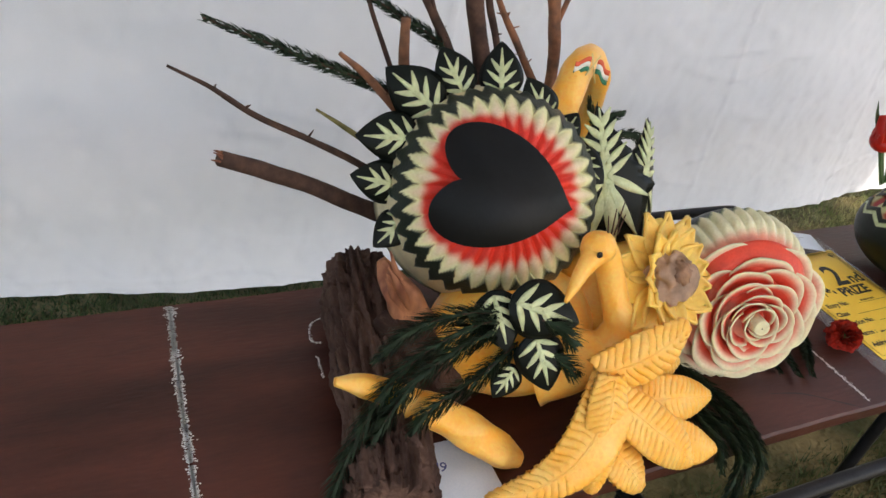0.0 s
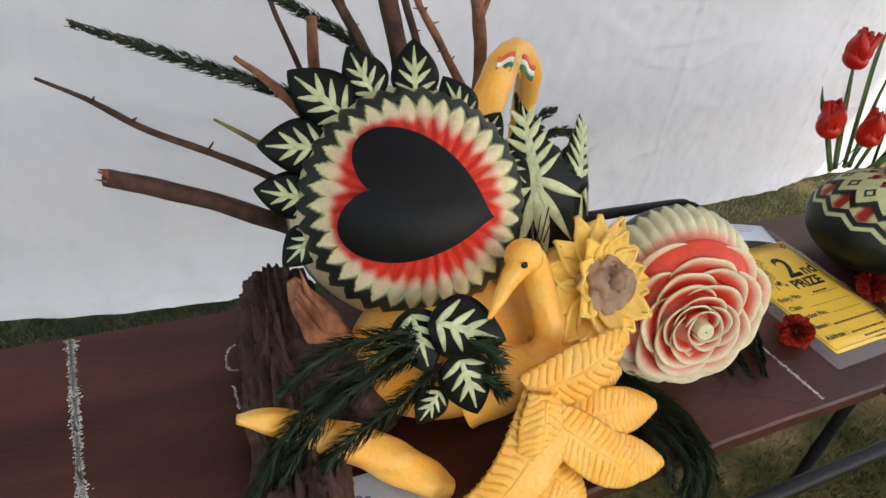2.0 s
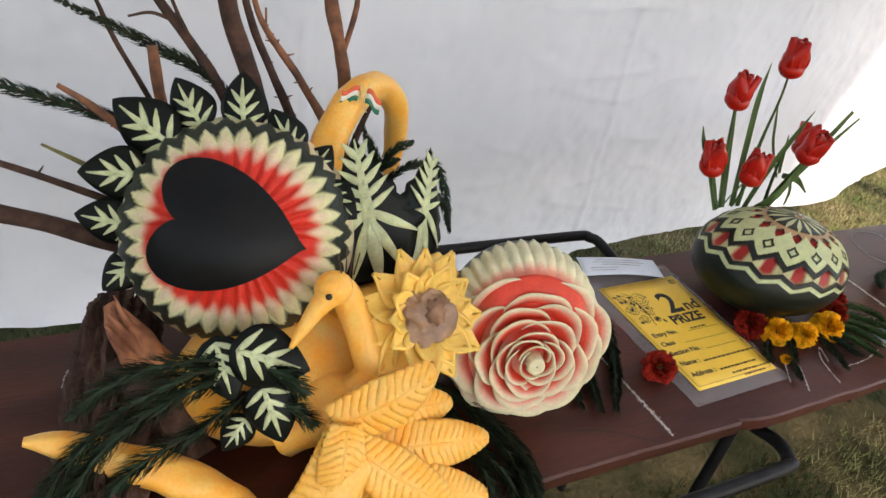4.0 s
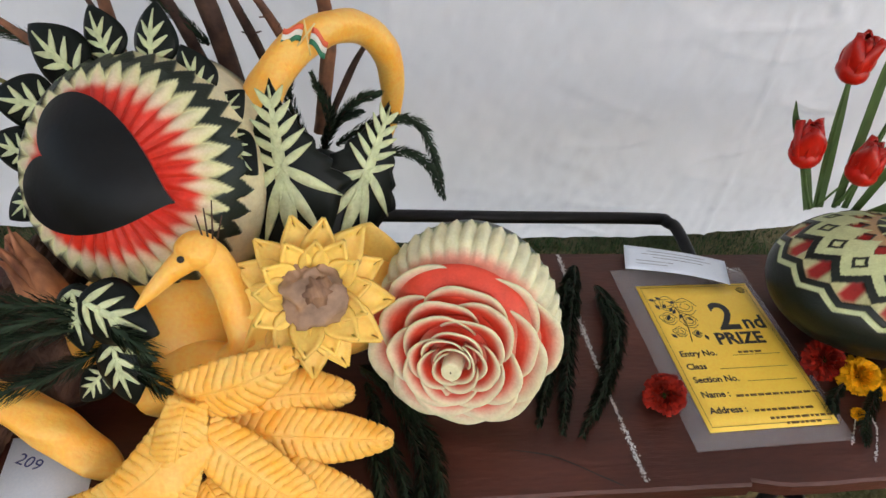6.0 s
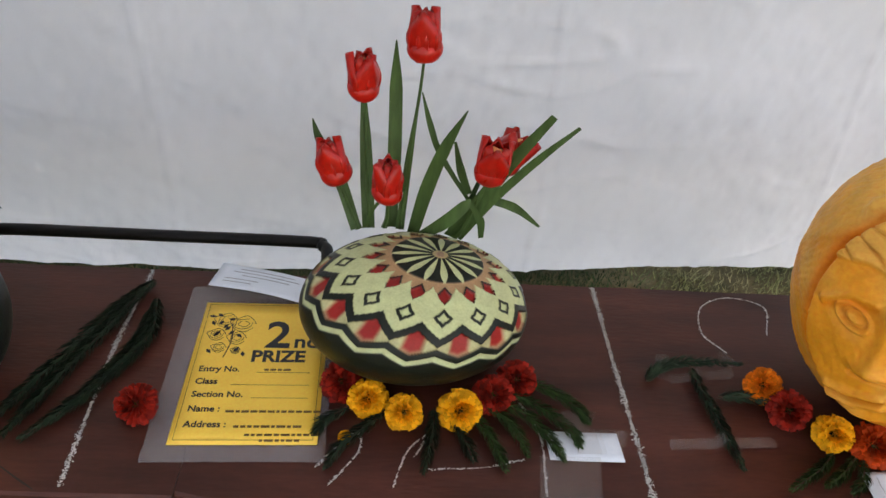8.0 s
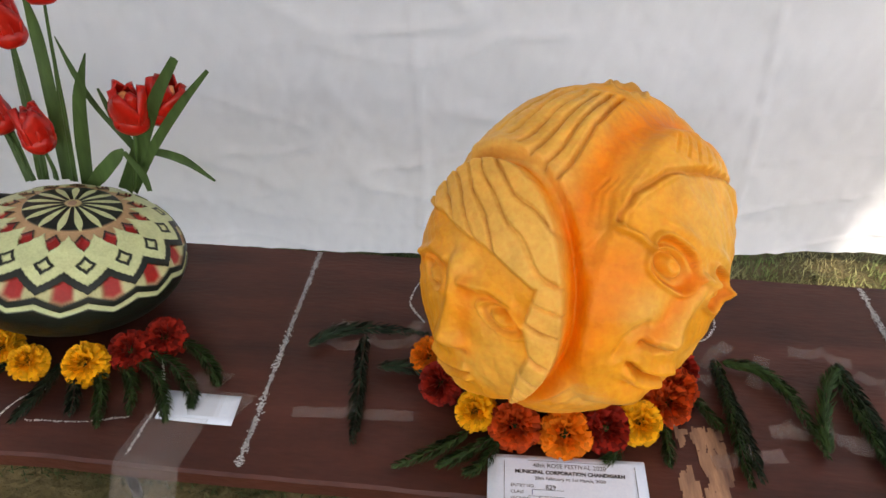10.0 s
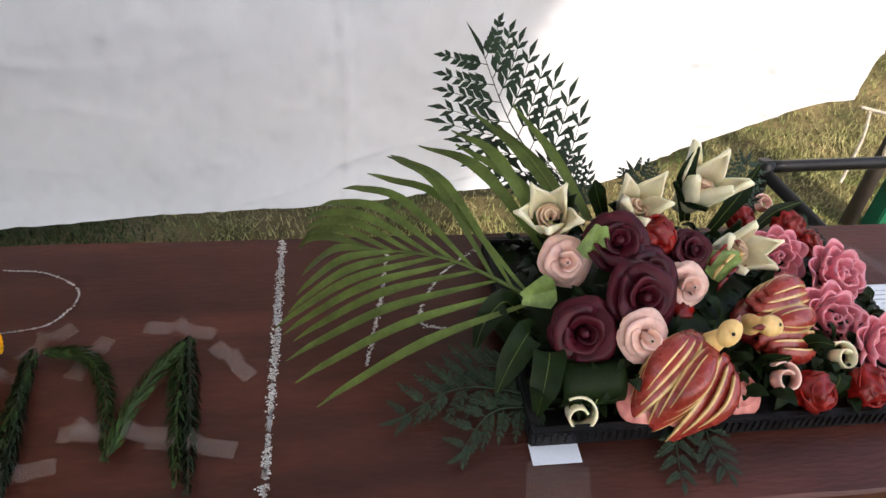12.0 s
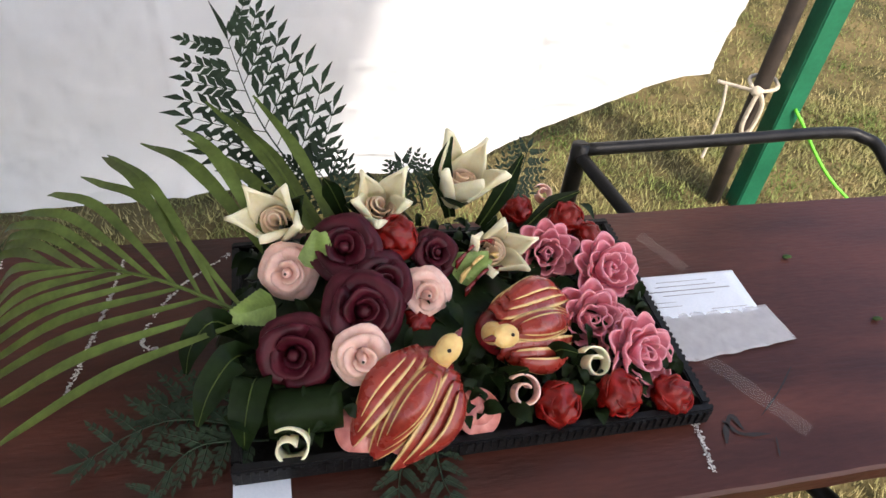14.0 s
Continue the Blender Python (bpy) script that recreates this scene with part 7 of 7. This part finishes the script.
def apple_bird(pos, ahead, s, label):
    """A bird cut from an apple: stacks of nested slices, red skin outside and cream on the cut edges. It lies along y, head at +y."""
    e = thing("apple_bird", (0, 0, 0), label, "carved apple", "apple birds")
    skin, flesh = (0.27, 0.016, 0.016), (0.86, 0.62, 0.27)

    def wing_slice(yaw, tilt, x0, k):
        l, w = 0.106 - 0.018 * k, 0.0195 - 0.0050 * k
        m = pose(x0, 0.034, 0.004, 0, tilt, yaw) @ pose(0, -0.006 * k, 0.0085 * k)

        def f(u, v):
            side = 2 * v - 1
            ww = w * math.sin(math.pi * (0.04 + 0.94 * u) ** 0.8) ** 0.75
            return m @ Vector((side * ww, -l * u, 0.026 * math.sin(math.pi * min(1, 0.12 + u * 0.86)) ** 0.8 - 0.40 * ww * side * side))

        def tint(u, v):
            edge = abs(2 * v - 1)
            return flesh if edge > 0.80 and u > 0.06 else blend(skin, (0.40, 0.05, 0.03), 0.5 + 0.5 * noise.noise(Vector((v * 6, u * 5, k + yaw))))
        part("slice", grid_shell(bm_new(True), f, 24, 20, 0.0042, tint), M_APPLET, e)
    for yaw, tilt, x0 in ((0, 0, 0.0), (-4, -40, -0.012), (4, 40, 0.012)):
        for k in range(3):
            wing_slice(yaw, tilt, x0, k)
    part("breast", lump(bm_new(), (0, 0.0, -0.006), (0.031, 0.045, 0.024), 0.03, 3, 3), M_APPLE, e)
    part("neck", tube(bm_new(), [(0, 0.036, 0.008), (0.002, 0.048, 0.020), (0.0, 0.054, 0.032), (-0.003, 0.050, 0.042)], [0.012, 0.0085, 0.008, 0.0095], 14, n=20), M_APPLEIN, e)
    part("head", lump(bm_new(), (-0.003, 0.048, 0.042), (0.0115, 0.015, 0.010), 0.05, 3, 3), M_APPLEIN, e)
    part("beak", tube(bm_new(), [(-0.003, 0.060, 0.042), (-0.003, 0.070, 0.037)], [0.0045, 0.001], 8, n=4), M_APPLE, e)
    part("eye", lump(bm_new(), (-0.003, 0.047, 0.0520), (0.0022, 0.0022, 0.0016), 0.1, 2, 1), M_BLACK, e)
    e.matrix_basis = along(pos, ahead, (-0.05, -0.65, 0.75), s)


apple_bird((1.868, 0.580, 0.812), (0.55, 0.45, 0.50), 1.16, "red apple cut into a bird with fanned cream wings")
apple_bird((2.000, 0.650, 0.815), (-0.78, -0.25, 0.20), 1.16, "second red apple bird with fanned cream wings")
wedge = thing("apple_wedge", (1.965, 0.70, 0.84), "red apple slices fanned beside the birds", "apple slice")
for k in range(3):
    part("slice", grid_shell(bm_new(), lambda u, v, k=k: (1.945 + 0.055 * u - 0.004 * k, 0.690 + 0.035 * u + 0.012 * k, 0.845 + 0.012 * k + 0.016 * math.sin(math.pi * u) * (0.6 + v) - 0.012 * v), 10, 4, 0.004), M_APPLE if k % 2 == 0 else M_APPLEIN, wedge)


def celery_leaf(p, d, s):
    e = thing("celery_sprig", p, "small pale green celery leaf", "leaf", "celery leaves")
    rnd = random.Random(int(p[0] * 1e3))
    bm = bm_new()
    p, d = Vector(p), Vector(d).normalized()
    x = d.cross(Vector((-0.2, -0.8, 0.5))).normalized()
    for k in range(9):
        f = k / 8
        for sgn in (-1, 1):
            b = p + d * s * f * 0.8
            t = b + (d * 0.6 + x * sgn * (1.1 - 0.7 * f)).normalized() * s * (0.55 - 0.25 * f)
            blade(bm, [b, b.lerp(t, 0.5) + Vector((0, -0.002, 0.002)), t], (0.002, s * 0.13, 0.002), (-0.2, -0.8, 0.5), 0.3, 4)
    part("leaflet", bm, M_CELERY, e, kind="stuff")


for p, d, s in (((1.725, 0.690, 0.848), (-1, -0.3, 0.0), 0.045), ((1.775, 0.715, 0.875), (0.1, 0.2, 1), 0.045), ((1.935, 0.715, 0.850), (0.8, 0.1, 0.3), 0.045)):
    celery_leaf(p, d, s)


# palm leaf, fern fronds and spears
def palm(base, tip, face, n, ll, label):
    e = thing("palm_leaf", base, label, "palm leaf")
    spine = [Vector(base), Vector(base).lerp(Vector(tip), 0.5) + Vector((0, 0, 0.03)), Vector(tip)]
    line = spline(spine, 40)
    part("stalk", tube(bm_new(), spine, [0.003, 0.0008], 6, n=20), M_PALM, e)
    return e, line


e, line = palm((1.715, 0.680, 0.830), (1.47, 0.76, 0.865), (0, 0, 1), 10, 0.2, "green palm leaf with long narrow leaflets spread out")
up = [(1.555, 0.875, 0.885), (1.600, 0.90, 0.920), (1.530, 0.865, 0.860), (1.500, 0.86, 0.840), (1.460, 0.845, 0.830), (1.440, 0.835, 0.815)]
ups = [(1.502, 0.908, 0.874), (1.555, 0.93, 0.908), (1.455, 0.875, 0.862), (1.415, 0.862, 0.835), (1.415, 0.85, 0.815), (1.405, 0.835, 0.800)]
downs = [(1.402, 0.70, 0.770), (1.388, 0.66, 0.757), (1.43, 0.60, 0.757), (1.400, 0.74, 0.785), (1.41, 0.78, 0.80), (1.372, 0.715, 0.765)]
def between(tips, n):
    return [mixed([Vector(t) for t in tips], k / (n - 1)) for k in range(n)]


ups, downs = between(ups, 9), between(sorted(downs, key=lambda t: t[1]), 9)
for k, tip in enumerate(ups):
    b = line[3 + 4 * k]
    tip = Vector(tip)
    mid = b.lerp(tip, 0.5) + Vector((0, 0.01, 0.045 - 0.004 * k))
    part("leaflet", blade(bm_new(), [b, mid, b.lerp(tip, 0.85) + Vector((0, 0, 0.018)), tip], (0.002, 0.0062, 0.0045, 0.0006), (0.1, -0.6, 0.8), 0.25, 14), M_PALM, e)
for k, tip in enumerate(downs):
    b = line[2 + 4 * k]
    tip = Vector(tip)
    mid = b.lerp(tip, 0.5) + Vector((0, -0.005, 0.030))
    part("leaflet", blade(bm_new(), [b, mid, b.lerp(tip, 0.85) + Vector((0, 0, 0.012)), tip], (0.002, 0.0062, 0.0045, 0.0006), (0, -0.3, 1), 0.25, 14), M_PALM, e)
for tip in ((1.62, 0.93, 0.93), (1.575, 0.93, 0.905)):
    b = Vector((1.74, 0.74, 0.84))
    part("leaflet", blade(bm_new(), [b, b.lerp(Vector(tip), 0.55) + Vector((0, 0, 0.045)), tip], (0.004, 0.009, 0.001), (0.1, -0.7, 0.7), 0.25, 14), M_PALM, e)
for pts in ([(1.775, 0.80, 0.86), (1.72, 0.90, 0.905), (1.655, 0.975, 0.935)], [(1.80, 0.81, 0.86), (1.765, 0.90, 0.905), (1.715, 0.97, 0.945)], [(1.76, 0.80, 0.86), (1.70, 0.88, 0.885), (1.63, 0.94, 0.90)], [(1.785, 0.80, 0.86), (1.74, 0.885, 0.90), (1.69, 0.95, 0.925)]):
    g = thing("green_spear", pts[0], "stiff narrow green leaf spear", "leaf", "leaf spears")
    part("blade", blade(bm_new(), pts, (0.006, 0.008, 0.0015), (0, -0.7, 0.7), 0.4, 12), M_PALM, g)


def frond(base, tip, face, pairs, ll, label, m=M_FERN, sub=5, lw=0.0042, bend=0.03):
    """A twice-cut fern frond."""
    e = thing("fern_frond", base, label, "fern", "fern fronds")
    base, tip, face = Vector(base), Vector(tip), Vector(face).normalized()
    d = (tip - base).normalized()
    x = d.cross(face).normalized()
    spine = [base, base.lerp(tip, 0.5) + x * bend, tip]
    line = spline(spine, 60)
    part("stalk", tube(bm_new(), spine, [0.0016, 0.0005], 6, n=24), m, e)
    rnd = random.Random(int(ll * 1e4))
    for k in range(pairs):
        f = 0.12 + 0.88 * k / pairs
        for sgn in (-1, 1):
            b = line[min(59, int((f + (0.03 if sgn > 0 else 0)) * 60))]
            l = ll * (0.95 - 0.45 * f) * (0.75 + 0.25 * math.sin(math.pi * f)) * rnd.uniform(0.9, 1.1)
            dd = (d * 0.62 + x * sgn).normalized()
            t = b + dd * l + d * l * 0.25
            pts = [b, b.lerp(t, 0.5) - d * l * 0.05, t]
            bm = bm_new()
            tube(bm, pts, [0.0008, 0.0004], 4, n=6)
            ln = spline(pts, 20)
            for j in range(sub):
                g = 0.18 + 0.78 * j / sub
                q = ln[int(g * 20)]
                dj = (ln[min(20, int(g * 20) + 1)] - ln[max(0, int(g * 20) - 1)]).normalized()
                xs = dj.cross(face).normalized()
                for s2 in (-1, 1):
                    lj = l * 0.34 * (1.1 - 0.5 * g)
                    tt = q + (dj * 0.9 + xs * s2 * 0.65).normalized() * lj
                    blade(bm, [q, q.lerp(tt, 0.5), tt], (0.0006, lw * (1.1 - 0.4 * g), 0.0003), face, 0.1, 4)
            tt = t + dd * l * 0.18
            blade(bm, [ln[18], t, tt], (0.001, lw * 0.8, 0.0003), face, 0.1, 4)
            part("pinna", bm, m, e)
    part("pinna", blade(bm_new(), [line[56], tip, tip + d * ll * 0.3], (0.001, 0.004, 0.0004), face, 0.1, 5), m, e)
    return e


frond((1.800, 0.86, 0.84), (1.680, 1.085, 0.985), (-0.1, -0.75, 0.65), 8, 0.14, "dark feathery fern frond standing against the tent wall", bend=-0.02, lw=0.0052)
frond((1.70, 0.585, 0.770), (1.515, 0.565, 0.766), (0, -0.2, 1), 7, 0.052, "dark fern frond lying on the table", sub=4, lw=0.0030)
frond((1.71, 0.57, 0.768), (1.585, 0.515, 0.762), (0, -0.2, 1), 6, 0.048, "dark fern frond lying on the table", sub=4, lw=0.0030)
frond((1.70, 0.60, 0.772), (1.575, 0.61, 0.768), (0, -0.2, 1), 7, 0.05, "dark fern frond lying on the table", sub=4, lw=0.0030)
frond((1.855, 0.545, 0.768), (1.835, 0.462, 0.757), (0, -0.2, 1), 4, 0.034, "dark fern tip poking over the tray", sub=4, lw=0.0032, bend=0.005)
frond((1.885, 0.545, 0.768), (1.895, 0.468, 0.757), (0, -0.2, 1), 4, 0.034, "dark fern tip poking over the tray", sub=4, lw=0.0032, bend=0.005)
frond((2.03, 0.86, 0.83), (2.10, 0.95, 0.865), (0, -0.6, 0.8), 6, 0.05, "dark fern frond behind the lilies", sub=4, lw=0.0030, bend=0.008)
frond((1.93, 0.87, 0.82), (1.905, 0.94, 0.855), (0, -0.6, 0.8), 6, 0.05, "dark fern frond behind the lilies", sub=4, lw=0.0030, bend=0.008)
frond((1.82, 0.85, 0.83), (1.77, 0.96, 0.86), (0, -0.6, 0.8), 7, 0.07, "dark fern frond behind the lilies", sub=4, lw=0.0035, bend=0.008)

# papers and tape beside the tray
m2 = pose(2.300, 0.731, 0.7525, 0, 0, 0)
s2 = festival_slip(m2, 0.158, 0.080, "white printed entry slip in a torn plastic sleeve", lines=False)
bm = bm_new()
for y, x0, x1, h in ((0.026, -0.05, 0.03, 0.0016), (0.017, -0.055, 0.04, 0.0022), (0.008, -0.068, 0.058, 0.0028), (0.000, -0.05, 0.03, 0.0018), (-0.012, -0.068, -0.035, 0.0016), (-0.020, -0.068, -0.03, 0.0016), (-0.030, 0.01, 0.065, 0.0016)):
    grid_shell(bm, lambda u, v: m2 @ Vector((x0 + (x1 - x0) * u, y + h * 0.5 * v, 0.0006)), 1, 1, 0.0001)
part("print", bm, M_INKG, s2, "print as grey bars", kind="stuff")
sl = thing("plastic_sleeve", (2.30, 0.66, 0.752), "crumpled clear plastic sleeve under the slip", "plastic sleeve")


def crumple(u, v):
    x, y = 2.208 + 0.185 * u + 0.01 * (1 - v), 0.615 + 0.085 * v + 0.02 * u * (1 - v) + 0.0025 * math.sin(u * 23) * (1 - u)
    return x, y, 0.7525 + 0.005 * abs(noise.noise(Vector((x * 40, y * 40, 1)))) * (1 - v)


part("film", grid_shell(bm_new(), crumple, 30, 14, 0.0003), mat("crumpled_film", (0.75, 0.75, 0.78), 0.1, 60, 0.15, 0.8, 70, alpha=0.40), sl)
for x0, y0, x1, y1, w in ((2.27, 0.86, 2.31, 0.78, 0.011), (2.25, 0.64, 2.335, 0.500, 0.012)):
    e = thing("tape", (x0, y0, 0.752), "strip of clear tape on the brown table", "tape", "tapes on the table")
    part("strip", blade(bm_new(), [(x0, y0, 0.7518), ((x0 + x1) / 2, (y0 + y1) / 2, 0.7518), (x1, y1, 0.7518)], (w, w, w), fold=0, n=6), M_TAPE, e)
e = thing("paper_scrap", (1.705, 0.515, 0.752), "small white paper scrap under the tray", "paper scrap")
part("sheet", box(bm_new(), (1.672, 0.506, 0.7508), (1.730, 0.535, 0.7516)), M_PAPERW, e, smooth=False)
e = thing("tape", (1.69, 0.45, 0.752), "wide strip of clear tape at the table edge", "tape", "tapes on the table")
part("strip", blade(bm_new(), [(1.70, 0.505, 0.7518), (1.695, 0.48, 0.7518), (1.69, 0.455, 0.7518)], (0.036, 0.036, 0.036), fold=0, n=6), M_TAPE, e)
for p in ((2.483, 0.789, 0.753), (2.545, 0.655, 0.753)):
    e = thing("leaf_scrap", p, "tiny scrap of green leaf on the table", "leaf scrap")
    part("scrap", lump(bm_new(), p, (0.007, 0.004, 0.003), 0.5, 8, 2), M_NEEDLEL, e)
